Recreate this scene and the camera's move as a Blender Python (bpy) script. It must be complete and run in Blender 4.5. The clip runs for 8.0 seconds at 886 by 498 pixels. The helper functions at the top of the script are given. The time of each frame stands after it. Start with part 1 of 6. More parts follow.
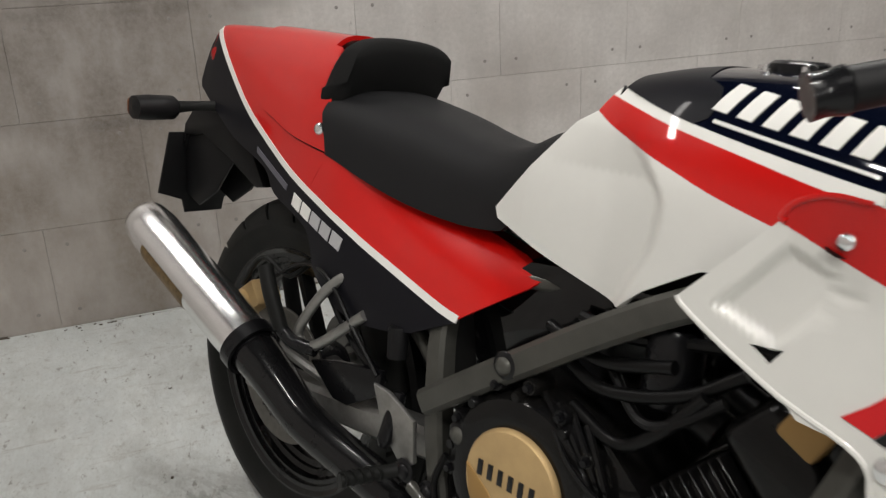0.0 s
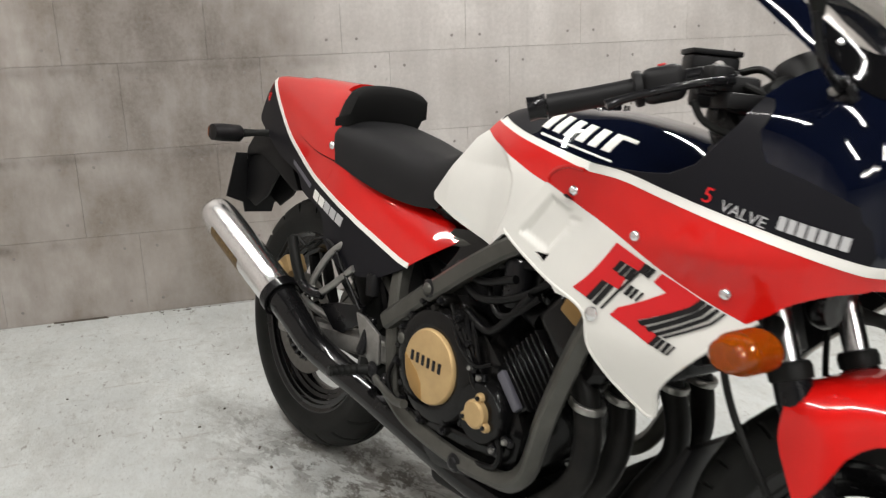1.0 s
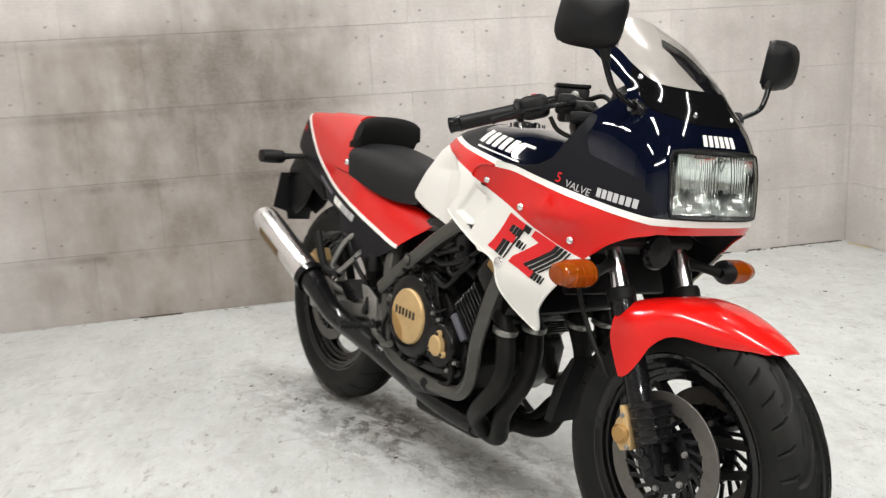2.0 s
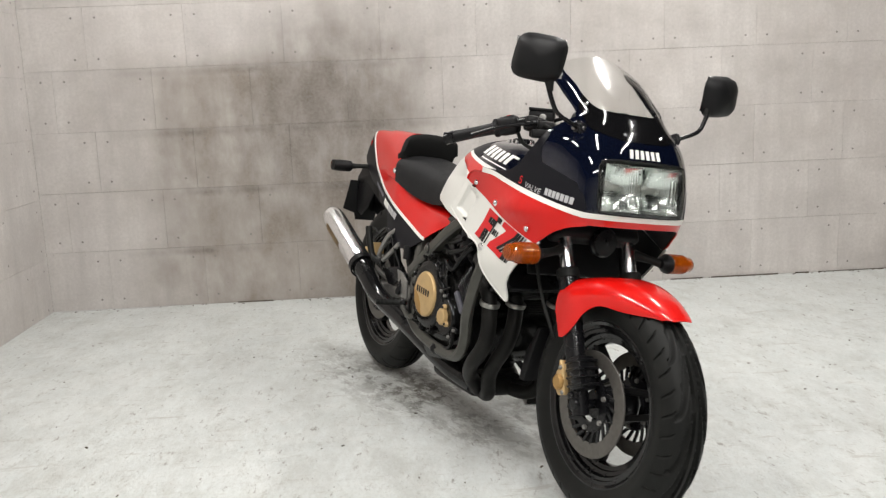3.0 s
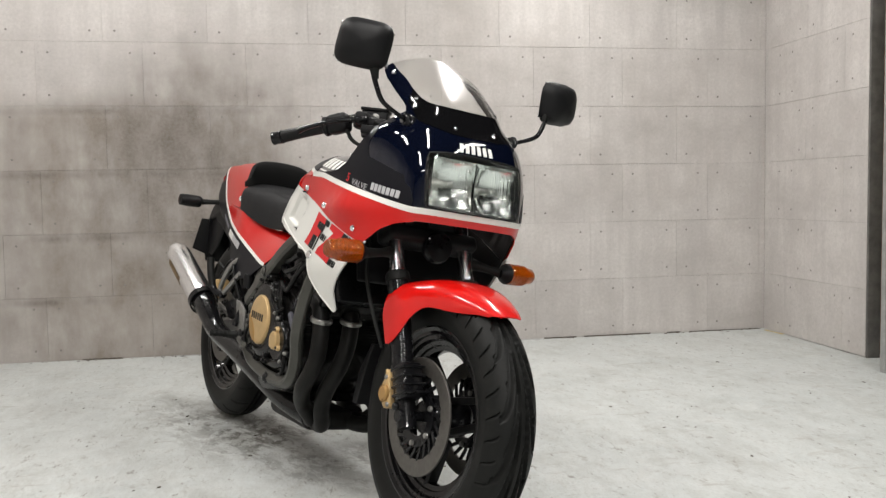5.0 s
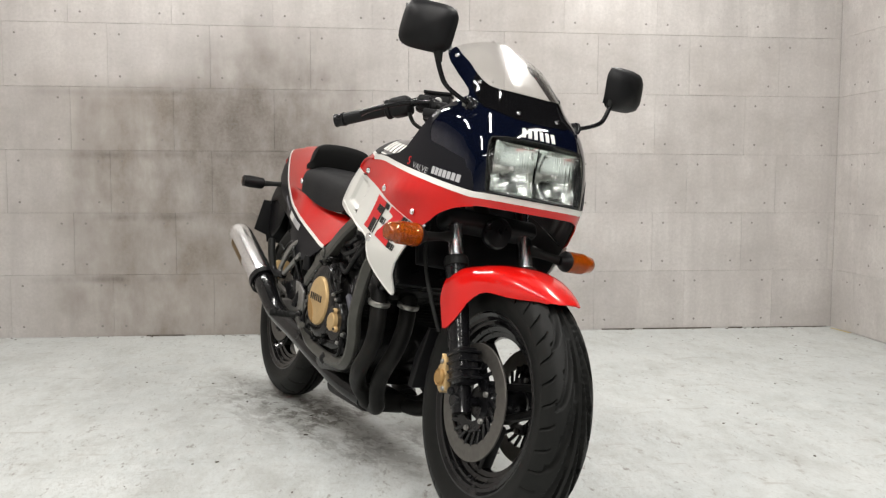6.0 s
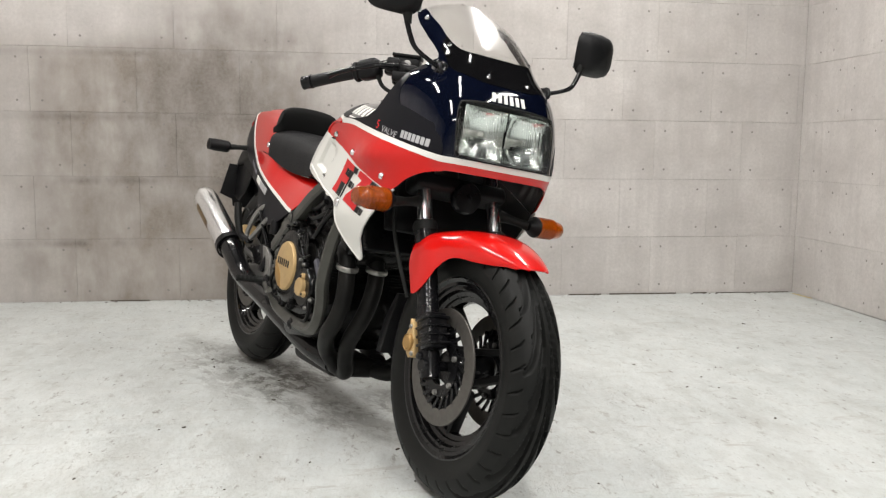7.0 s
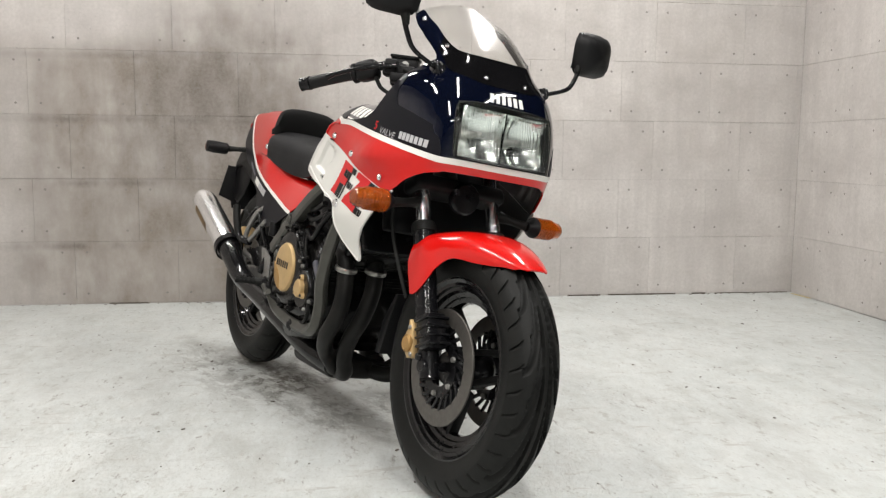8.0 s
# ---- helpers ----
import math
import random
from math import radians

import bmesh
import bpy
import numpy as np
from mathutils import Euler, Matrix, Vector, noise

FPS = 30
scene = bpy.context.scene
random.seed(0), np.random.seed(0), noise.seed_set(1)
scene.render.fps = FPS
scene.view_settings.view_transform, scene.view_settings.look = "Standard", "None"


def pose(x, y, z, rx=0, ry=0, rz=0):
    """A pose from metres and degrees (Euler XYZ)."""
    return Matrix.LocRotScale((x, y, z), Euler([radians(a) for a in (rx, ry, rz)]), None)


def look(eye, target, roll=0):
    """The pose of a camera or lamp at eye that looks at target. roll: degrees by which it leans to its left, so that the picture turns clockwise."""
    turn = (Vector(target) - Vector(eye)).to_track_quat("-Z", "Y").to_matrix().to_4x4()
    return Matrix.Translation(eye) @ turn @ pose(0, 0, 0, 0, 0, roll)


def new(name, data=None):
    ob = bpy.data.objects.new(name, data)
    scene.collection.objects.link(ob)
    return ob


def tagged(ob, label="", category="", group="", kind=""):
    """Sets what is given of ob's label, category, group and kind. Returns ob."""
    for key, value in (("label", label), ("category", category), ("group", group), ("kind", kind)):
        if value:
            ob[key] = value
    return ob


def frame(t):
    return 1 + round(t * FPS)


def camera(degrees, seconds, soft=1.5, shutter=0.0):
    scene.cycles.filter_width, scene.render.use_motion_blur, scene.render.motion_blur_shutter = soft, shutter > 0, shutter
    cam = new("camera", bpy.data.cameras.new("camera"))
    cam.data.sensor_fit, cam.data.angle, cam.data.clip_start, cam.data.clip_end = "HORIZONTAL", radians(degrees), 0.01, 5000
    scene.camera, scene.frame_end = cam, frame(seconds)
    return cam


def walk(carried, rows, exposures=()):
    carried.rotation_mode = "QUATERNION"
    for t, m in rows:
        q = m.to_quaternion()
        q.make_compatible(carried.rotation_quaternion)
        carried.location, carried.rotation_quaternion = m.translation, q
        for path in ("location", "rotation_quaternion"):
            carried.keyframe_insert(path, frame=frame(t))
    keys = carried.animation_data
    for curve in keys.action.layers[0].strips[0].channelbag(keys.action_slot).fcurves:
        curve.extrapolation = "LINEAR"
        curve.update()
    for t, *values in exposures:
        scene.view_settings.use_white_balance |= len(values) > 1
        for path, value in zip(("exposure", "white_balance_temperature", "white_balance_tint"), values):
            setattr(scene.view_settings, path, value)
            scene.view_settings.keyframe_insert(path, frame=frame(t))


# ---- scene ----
cam = camera(55.0, 8.0, soft=1.3, shutter=0.3)
PATH = [
    (0, (1.599, -2.731, 1.08), (2.276, -0.971, 0.412), -2.5),
    (0.5, (1.541, -3.047, 1.14), (2.24, -1.292, 0.484), -2.2),
    (1, (1.59, -3.408, 1.104), (2.128, -1.556, 0.574), -1.8),
    (1.5, (1.581, -3.756, 1.101), (2.172, -1.91, 0.606), -1.2),
    (2, (1.647, -4.096, 1.111), (2.04, -2.184, 0.678), -3.3),
    (2.2, (1.707, -4.231, 1.119), (1.975, -2.301, 0.667), -2.7),
    (3.3, (1.989, -4.792, 1.05), (2.022, -2.82, 0.72), -1.0),
    (3.5, (2.056, -4.836, 0.999), (2.018, -2.862, 0.682), 0.4),
    (3.8, (2.096, -4.799, 0.91), (2.061, -2.804, 0.772), 1.3),
    (3.9, (2.0911, -4.7451, 0.8756), (2.1088, -2.7467, 0.7961), 1.07),
    (4, (2.0952, -4.712, 0.8521), (2.1944, -2.7149, 0.8112), 0.22),
    (4.1, (2.0983, -4.6843, 0.8393), (2.2822, -2.6928, 0.8237), -0.32),
    (4.2, (2.0902, -4.6761, 0.8365), (2.3551, -2.6938, 0.8341), -0.68),
    (4.3, (2.098, -4.638, 0.828), (2.414, -2.664, 0.836), -0.8),
    (4.5, (2.104, -4.588, 0.832), (2.459, -2.62, 0.81), -1.2),
    (4.7, (2.1104, -4.5723, 0.8266), (2.4604, -2.6049, 0.7454), -1.12),
    (5.8, (2.107, -4.566, 0.806), (2.339, -2.586, 0.651), 0.0),
    (6, (2.107, -4.559, 0.808), (2.308, -2.575, 0.653), 0.2),
    (6.5, (2.107, -4.558, 0.804), (2.365, -2.589, 0.565), 0.7),
    (7, (2.105, -4.55, 0.806), (2.381, -2.583, 0.571), 0.6),
    (7.5, (2.106, -4.557, 0.804), (2.386, -2.59, 0.576), 0.4),
    (8, (2.106, -4.552, 0.804), (2.384, -2.585, 0.573), 0.4),
]
walk(cam, [(t, look(eye, target, roll)) for t, eye, target, roll in PATH],
     [(0.0, -0.90), (0.5, -0.61), (1.0, -0.45), (1.5, -0.25), (2.0, -0.16), (3.5, -0.39), (4.0, -0.30), (4.5, -0.54), (4.7, -0.52), (6.0, -0.34), (8.0, -0.32)])

import functools

from mathutils import geometry

# ---- light -------------------------------------------------------------------
scene.view_settings.exposure = 0.0
world = bpy.data.worlds.new("world")
world.use_nodes = True
world.node_tree.nodes["Background"].inputs[0].default_value = (0.05, 0.05, 0.055, 1)
world.node_tree.nodes["Background"].inputs[1].default_value = 0.3
scene.world = world

ROOM_H = 2.9
# ceiling tubes: x, y, length, turn, watts
# the last tube is an added fill that brightens the front and the chrome
TUBES = [(3.45, -1.15, 1.2, 0, 52), (1.15, -0.80, 1.2, 90, 31), (1.2, -2.8, 1.2, 0, 45), (2.6, -3.4, 1.2, 0, 42), (4.55, -3.25, 1.2, 0, 28), (3.4, -5.4, 1.2, 0, 42), (1.7, -5.0, 1.2, 0, 48), (2.4, -6.8, 1.5, 90, 60)]


# ---- materials ---------------------------------------------------------------
def material(name, color, rough=0.5, metal=0.0, coat=0.0, vary=0.0, scale=8.0, bump=0.0, bump_scale=60.0, second=None, rough_vary=0.0, ior=1.45):
    """A surface with a two-scale variation of tone and a fine relief."""
    m = bpy.data.materials.new(name)
    m.use_nodes = True
    t = m.node_tree
    b = t.nodes["Principled BSDF"]
    b.inputs["Base Color"].default_value = (*color, 1)
    b.inputs["Roughness"].default_value = rough
    b.inputs["Metallic"].default_value = metal
    b.inputs["Coat Weight"].default_value = coat
    b.inputs["Coat Roughness"].default_value = 0.04
    b.inputs["IOR"].default_value = ior
    if coat or max(color) < 0.03:
        b.inputs["Specular IOR Level"].default_value = 0.15 if coat else 0.25
    co = t.nodes.new("ShaderNodeTexCoord")
    if vary or second or rough_vary:
        n1 = t.nodes.new("ShaderNodeTexNoise")
        n1.inputs["Scale"].default_value = scale
        n1.inputs["Detail"].default_value = 6
        n1.inputs["Roughness"].default_value = 0.65
        t.links.new(co.outputs["Object"], n1.inputs["Vector"])
        mix = t.nodes.new("ShaderNodeMix")
        mix.data_type = "RGBA"
        lo = second or tuple(c * (1 - vary) for c in color)
        mix.inputs["A"].default_value = (*lo, 1)
        mix.inputs["B"].default_value = (*color, 1)
        ramp = t.nodes.new("ShaderNodeMapRange")
        ramp.inputs["From Min"].default_value, ramp.inputs["From Max"].default_value = 0.35, 0.6
        t.links.new(n1.outputs["Fac"], ramp.inputs["Value"])
        t.links.new(ramp.outputs["Result"], mix.inputs["Factor"])
        t.links.new(mix.outputs["Result"], b.inputs["Base Color"])
        if rough_vary:
            rr = t.nodes.new("ShaderNodeMapRange")
            rr.inputs["To Min"].default_value, rr.inputs["To Max"].default_value = rough + rough_vary, rough
            rr.inputs["From Min"].default_value, rr.inputs["From Max"].default_value = 0.3, 0.65
            t.links.new(n1.outputs["Fac"], rr.inputs["Value"])
            t.links.new(rr.outputs["Result"], b.inputs["Roughness"])
    if bump:
        n2 = t.nodes.new("ShaderNodeTexNoise")
        n2.inputs["Scale"].default_value = bump_scale
        n2.inputs["Detail"].default_value = 4
        t.links.new(co.outputs["Object"], n2.inputs["Vector"])
        bp = t.nodes.new("ShaderNodeBump")
        bp.inputs["Strength"].default_value = bump
        bp.inputs["Distance"].default_value = 0.002
        t.links.new(n2.outputs["Fac"], bp.inputs["Height"])
        t.links.new(bp.outputs["Normal"], b.inputs["Normal"])
    return m


RED = material("red_lacquer", (0.56, 0.0052, 0.0036), 0.32, 0, 0.85, vary=0.06, scale=5)
WHITE = material("white_lacquer", (0.74, 0.735, 0.70), 0.3, 0, 0.5, vary=0.04, scale=6)
NAVY = material("navy_lacquer", (0.0018, 0.0030, 0.0095), 0.06, 0, 1.0)
GLOSS_BLACK = material("gloss_black_paint", (0.004, 0.004, 0.0045), 0.10, 0, 0.6)
CHARCOAL = material("charcoal_film", (0.006, 0.006, 0.0085), 0.46, 0, 0.08)
STRIPE = material("white_stripe_film", (0.78, 0.775, 0.74), 0.35, 0, 0.4)
RED_FILM = material("red_film", (0.60, 0.016, 0.02), 0.35, 0, 0.4)
BLACK_FILM = material("black_film", (0.008, 0.008, 0.009), 0.35, 0, 0.4)
GREY_FILM = material("grey_film", (0.10, 0.10, 0.12), 0.4)
SILVER_FILM = material("silver_film", (0.42, 0.42, 0.43), 0.4)
VINYL = material("black_vinyl", (0.011, 0.011, 0.012), 0.58, bump=0.35, bump_scale=900)
PAD = material("black_suede_pad", (0.007, 0.007, 0.007), 0.85, bump=0.3, bump_scale=700)
RUBBER = material("tyre_rubber", (0.0080, 0.0084, 0.0080), 0.5, vary=0.35, scale=14, second=(0.0120, 0.0123, 0.0115), bump=0.15, bump_scale=300)
BLACK_METAL = material("black_enamel", (0.006, 0.006, 0.007), 0.22, 0, 0.3, vary=0.3, scale=20, bump=0.05, bump_scale=200, rough_vary=0.2)
RIM_BLACK = material("rim_black", (0.006, 0.006, 0.0065), 0.2, 0, 0.5, vary=0.3, scale=30, rough_vary=0.1)
WHEEL_BLACK = material("wheel_black", (0.007, 0.007, 0.007), 0.42, vary=0.3, scale=30)
HOSE = material("black_hose", (0.0032, 0.0032, 0.0034), 0.38)
BLACK_PLASTIC = material("black_plastic", (0.0058, 0.0058, 0.0064), 0.48, bump=0.12, bump_scale=700)
ENGINE = material("engine_black", (0.0045, 0.0045, 0.005), 0.24, 0, 0.2, vary=0.4, scale=25, second=(0.007, 0.0066, 0.006), bump=0.3, bump_scale=160)
EXHAUST = material("exhaust_black", (0.0075, 0.0075, 0.0072), 0.40, vary=0.3, scale=18, second=(0.0125, 0.012, 0.011), bump=0.15, bump_scale=220)
FRAME = material("gunmetal_frame_paint", (0.086, 0.085, 0.076), 0.33, 0.45, 0.2, vary=0.2, scale=15, rough_vary=0.12)
EXHAUST.node_tree.nodes["Principled BSDF"].inputs["Specular IOR Level"].default_value = 0.4
GOLD = material("gold_cover_paint", (0.56, 0.39, 0.19), 0.42, 0.35, 0.15, vary=0.12, scale=20)
GOLD_DEEP = material("gold_relief", (0.36, 0.215, 0.075), 0.5, 0.4)
REFLECTOR = material("headlamp_reflector", (0.92, 0.94, 0.92), 0.13, 1.0)
SILVER = material("brushed_aluminium", (0.90, 0.90, 0.90), 0.24, 1.0)
DULL_ALU = material("dull_cast_aluminium", (0.33, 0.325, 0.31), 0.45, 0.85, vary=0.25, scale=30, bump=0.15, bump_scale=250)
CHROME = material("chrome", (0.86, 0.86, 0.87), 0.2, 1.0)
CLAMP = material("steel_clamp", (0.36, 0.355, 0.335), 0.36, 0.9, vary=0.3, scale=40, bump=0.1, bump_scale=200)
DISC = material("brake_disc_steel", (0.155, 0.147, 0.135), 0.42, 0.85, vary=0.15, scale=60, rough_vary=0.1)
BRONZE = material("bronze_badge", (0.20, 0.130, 0.055), 0.5, 0.3, vary=0.5, scale=80)
RED_LIGHT = material("red_switch", (0.5, 0.03, 0.03), 0.4)
for m, level in ((EXHAUST, 0.15), (ENGINE, 0.16), (RUBBER, 0.18), (WHEEL_BLACK, 0.18)):
    m.node_tree.nodes["Principled BSDF"].inputs["Specular IOR Level"].default_value = level


def glassy(name, color, rough, trans=1.0, ior=1.45, alpha=1.0):
    m = material(name, color, rough, ior=ior)
    b = m.node_tree.nodes["Principled BSDF"]
    b.inputs["Transmission Weight"].default_value = trans
    b.inputs["Alpha"].default_value = alpha
    return m


AMBER = glassy("amber_lens", (0.50, 0.100, 0.004), 0.08, 0.6)
LENS = glassy("headlight_glass", (0.94, 0.97, 0.96), 0.03, 1.0)


def screen_material():
    """Thin clear acrylic: it lets light straight through and has a worn gloss."""
    m = bpy.data.materials.new("clear_screen")
    m.use_nodes = True
    t = m.node_tree
    t.nodes.remove(t.nodes["Principled BSDF"])
    clear, gloss = t.nodes.new("ShaderNodeBsdfTransparent"), t.nodes.new("ShaderNodeBsdfGlossy")
    clear.inputs["Color"].default_value = (0.985, 0.985, 0.975, 1)
    gloss.inputs["Roughness"].default_value = 0.19
    edge, mix = t.nodes.new("ShaderNodeLayerWeight"), t.nodes.new("ShaderNodeMixShader")
    edge.inputs["Blend"].default_value = 0.5
    power, lift = t.nodes.new("ShaderNodeMath"), t.nodes.new("ShaderNodeMath")
    power.operation, lift.operation = "POWER", "MULTIPLY_ADD"
    power.inputs[1].default_value = 5
    lift.inputs[1].default_value, lift.inputs[2].default_value = 0.6, 0.035
    t.links.new(edge.outputs["Facing"], power.inputs[0])
    t.links.new(power.outputs[0], lift.inputs[0])
    t.links.new(lift.outputs[0], mix.inputs["Fac"])
    t.links.new(clear.outputs["BSDF"], mix.inputs[1])
    t.links.new(gloss.outputs["BSDF"], mix.inputs[2])
    t.links.new(mix.outputs["Shader"], t.nodes["Material Output"].inputs["Surface"])
    return m


SCREEN = screen_material()
MIRROR_GLASS = material("mirror_glass", (0.8, 0.8, 0.82), 0.02, 1.0)


def wall_material():
    m = bpy.data.materials.new("printed_concrete_panel")
    m.use_nodes = True
    t = m.node_tree
    b = t.nodes["Principled BSDF"]
    geo = t.nodes.new("ShaderNodeNewGeometry")
    info = t.nodes.new("ShaderNodeObjectInfo")

    def noise_fac(scale, lo, hi, stretch=(1, 1, 1), detail=5, rough=0.6):
        mp = t.nodes.new("ShaderNodeMapping")
        mp.inputs["Scale"].default_value = stretch
        t.links.new(geo.outputs["Position"], mp.inputs["Vector"])
        n = t.nodes.new("ShaderNodeTexNoise")
        n.inputs["Scale"].default_value, n.inputs["Detail"].default_value, n.inputs["Roughness"].default_value = scale, detail, rough
        t.links.new(mp.outputs["Vector"], n.inputs["Vector"])
        r = t.nodes.new("ShaderNodeMapRange")
        r.inputs["From Min"].default_value, r.inputs["From Max"].default_value = lo, hi
        t.links.new(n.outputs["Fac"], r.inputs["Value"])
        return r.outputs["Result"]

    def mix(fac, a, c, how="MIX"):
        n = t.nodes.new("ShaderNodeMix")
        n.data_type, n.blend_type = "RGBA", how
        for key, value in (("Factor", fac), ("A", a), ("B", c)):
            if isinstance(value, (tuple, float, int)):
                n.inputs[key].default_value = value
            else:
                t.links.new(value, n.inputs[key])
        return n.outputs["Result"]

    cloud = noise_fac(2.2, 0.35, 0.68, (1, 1, 1.4))
    streak = noise_fac(9, 0.42, 0.75, (1, 1, 0.12))
    fine = noise_fac(60, 0.38, 0.64, detail=7, rough=0.75)
    mid = noise_fac(6.5, 0.40, 0.66, (1, 1, 1.1), 7, 0.68)
    speck = noise_fac(40, 0.64, 0.70, (1, 1, 1), 5, 0.7)
    stain = noise_fac(1.1, 0.50, 0.72, (1, 1, 0.9), 7)
    c = mix(cloud, (0.47, 0.442, 0.42, 1), (0.66, 0.63, 0.606, 1))
    mm = t.nodes.new("ShaderNodeMath")
    mm.operation = "MULTIPLY"
    mm.inputs[1].default_value = 0.45
    t.links.new(mid, mm.inputs[0])
    c = mix(mm.outputs[0], c, (0.62, 0.592, 0.573, 1))
    c = mix(streak, c, (0.47, 0.445, 0.428, 1))
    st = t.nodes.new("ShaderNodeMath")
    st.operation = "MULTIPLY"
    st.inputs[1].default_value = 0.5
    t.links.new(stain, st.inputs[0])
    c = mix(st.outputs[0], c, (0.28, 0.243, 0.212, 1))
    # one broad brown patch on the back wall, darker along the courses
    sep = t.nodes.new("ShaderNodeSeparateXYZ")
    t.links.new(geo.outputs["Position"], sep.inputs[0])

    def math_node(op, a, c=None, d=None):
        n = t.nodes.new("ShaderNodeMath")
        n.operation = op
        for i, value in enumerate((a, c, d)):
            if value is None:
                continue
            if isinstance(value, (int, float)):
                n.inputs[i].default_value = value
            else:
                t.links.new(value, n.inputs[i])
        return n.outputs[0]

    def soft(value, lo, hi):
        n = t.nodes.new("ShaderNodeMapRange")
        n.interpolation_type = "SMOOTHSTEP"
        n.inputs["From Min"].default_value, n.inputs["From Max"].default_value = lo, hi
        t.links.new(value, n.inputs["Value"])
        return n.outputs["Result"]

    wob = noise_fac(3.2, 0.2, 0.8, (1, 1, 1), 6)
    xw = math_node("MULTIPLY_ADD", wob, 0.34, math_node("ADD", sep.outputs["X"], -0.17))
    zw = math_node("MULTIPLY_ADD", wob, 0.16, math_node("ADD", sep.outputs["Z"], -0.08))
    region = math_node("MULTIPLY", math_node("MULTIPLY", soft(xw, 0.25, 1.0), soft(xw, 2.35, 1.80)), soft(zw, 1.38, 1.20))
    region = math_node("MULTIPLY", region, soft(sep.outputs["Y"], -0.3, -0.1))
    depth = noise_fac(5.2, 0.36, 0.64, (1, 1, 0.55), 7, 0.62)
    body = math_node("MULTIPLY", region, math_node("MULTIPLY_ADD", depth, 0.50, 0.38))
    c = mix(body, c, (0.180, 0.146, 0.112, 1))
    # a paler cloud that climbs from it
    ux = math_node("MULTIPLY", math_node("ADD", xw, -1.62), 0.85)
    uz_ = math_node("ADD", zw, -1.28)
    high = math_node("SQRT", math_node("ADD", math_node("MULTIPLY", ux, ux), math_node("MULTIPLY", uz_, uz_)))
    high = math_node("MULTIPLY", soft(high, 0.62, 0.08), soft(sep.outputs["Y"], -0.3, -0.1))
    c = mix(math_node("MULTIPLY", high, math_node("MULTIPLY_ADD", depth, 0.42, 0.12)), c, (0.180, 0.146, 0.112, 1))
    # the darkest patch
    dx = math_node("ADD", xw, -1.58)
    dz = math_node("MULTIPLY", math_node("ADD", zw, -1.02), 0.80)
    rad = math_node("SQRT", math_node("ADD", math_node("MULTIPLY", dx, dx), math_node("MULTIPLY", dz, dz)))
    c = mix(math_node("MULTIPLY", soft(rad, 0.72, 0.05), math_node("MULTIPLY_ADD", depth, 0.35, 0.35)), c, (0.105, 0.088, 0.075, 1))
    # course edges
    ph = math_node("ABSOLUTE", math_node("ADD", math_node("FRACT", math_node("DIVIDE", math_node("ADD", sep.outputs["Z"], 0.343), 0.322)), -0.5))
    edge = math_node("MULTIPLY", soft(ph, 0.40, 0.5), noise_fac(4, 0.42, 0.62, (1, 1, 0.5), 5))
    c = mix(math_node("MULTIPLY", math_node("MULTIPLY", edge, region), 0.7), c, (0.10, 0.082, 0.068, 1))
    fm = t.nodes.new("ShaderNodeMath")
    fm.operation = "MULTIPLY"
    fm.inputs[1].default_value = 0.34
    t.links.new(fine, fm.inputs[0])
    c = mix(fm.outputs[0], c, (0.33, 0.31, 0.30, 1))
    sm = t.nodes.new("ShaderNodeMath")
    sm.operation = "MULTIPLY"
    sm.inputs[1].default_value = 0.35
    t.links.new(speck, sm.inputs[0])
    c = mix(sm.outputs[0], c, (0.17, 0.15, 0.14, 1))
    rnd = t.nodes.new("ShaderNodeMapRange")
    rnd.inputs["To Min"].default_value, rnd.inputs["To Max"].default_value = 0.965, 1.035
    t.links.new(info.outputs["Random"], rnd.inputs["Value"])
    comb = t.nodes.new("ShaderNodeCombineColor")
    for ch in ("Red", "Green", "Blue"):
        t.links.new(rnd.outputs["Result"], comb.inputs[ch])
    c = mix(1.0, c, comb.outputs["Color"], "MULTIPLY")
    t.links.new(c, b.inputs["Base Color"])
    b.inputs["Roughness"].default_value = 0.62
    bp = t.nodes.new("ShaderNodeBump")
    bp.inputs["Strength"].default_value, bp.inputs["Distance"].default_value = 0.15, 0.002
    t.links.new(fine, bp.inputs["Height"])
    t.links.new(bp.outputs["Normal"], b.inputs["Normal"])
    return m


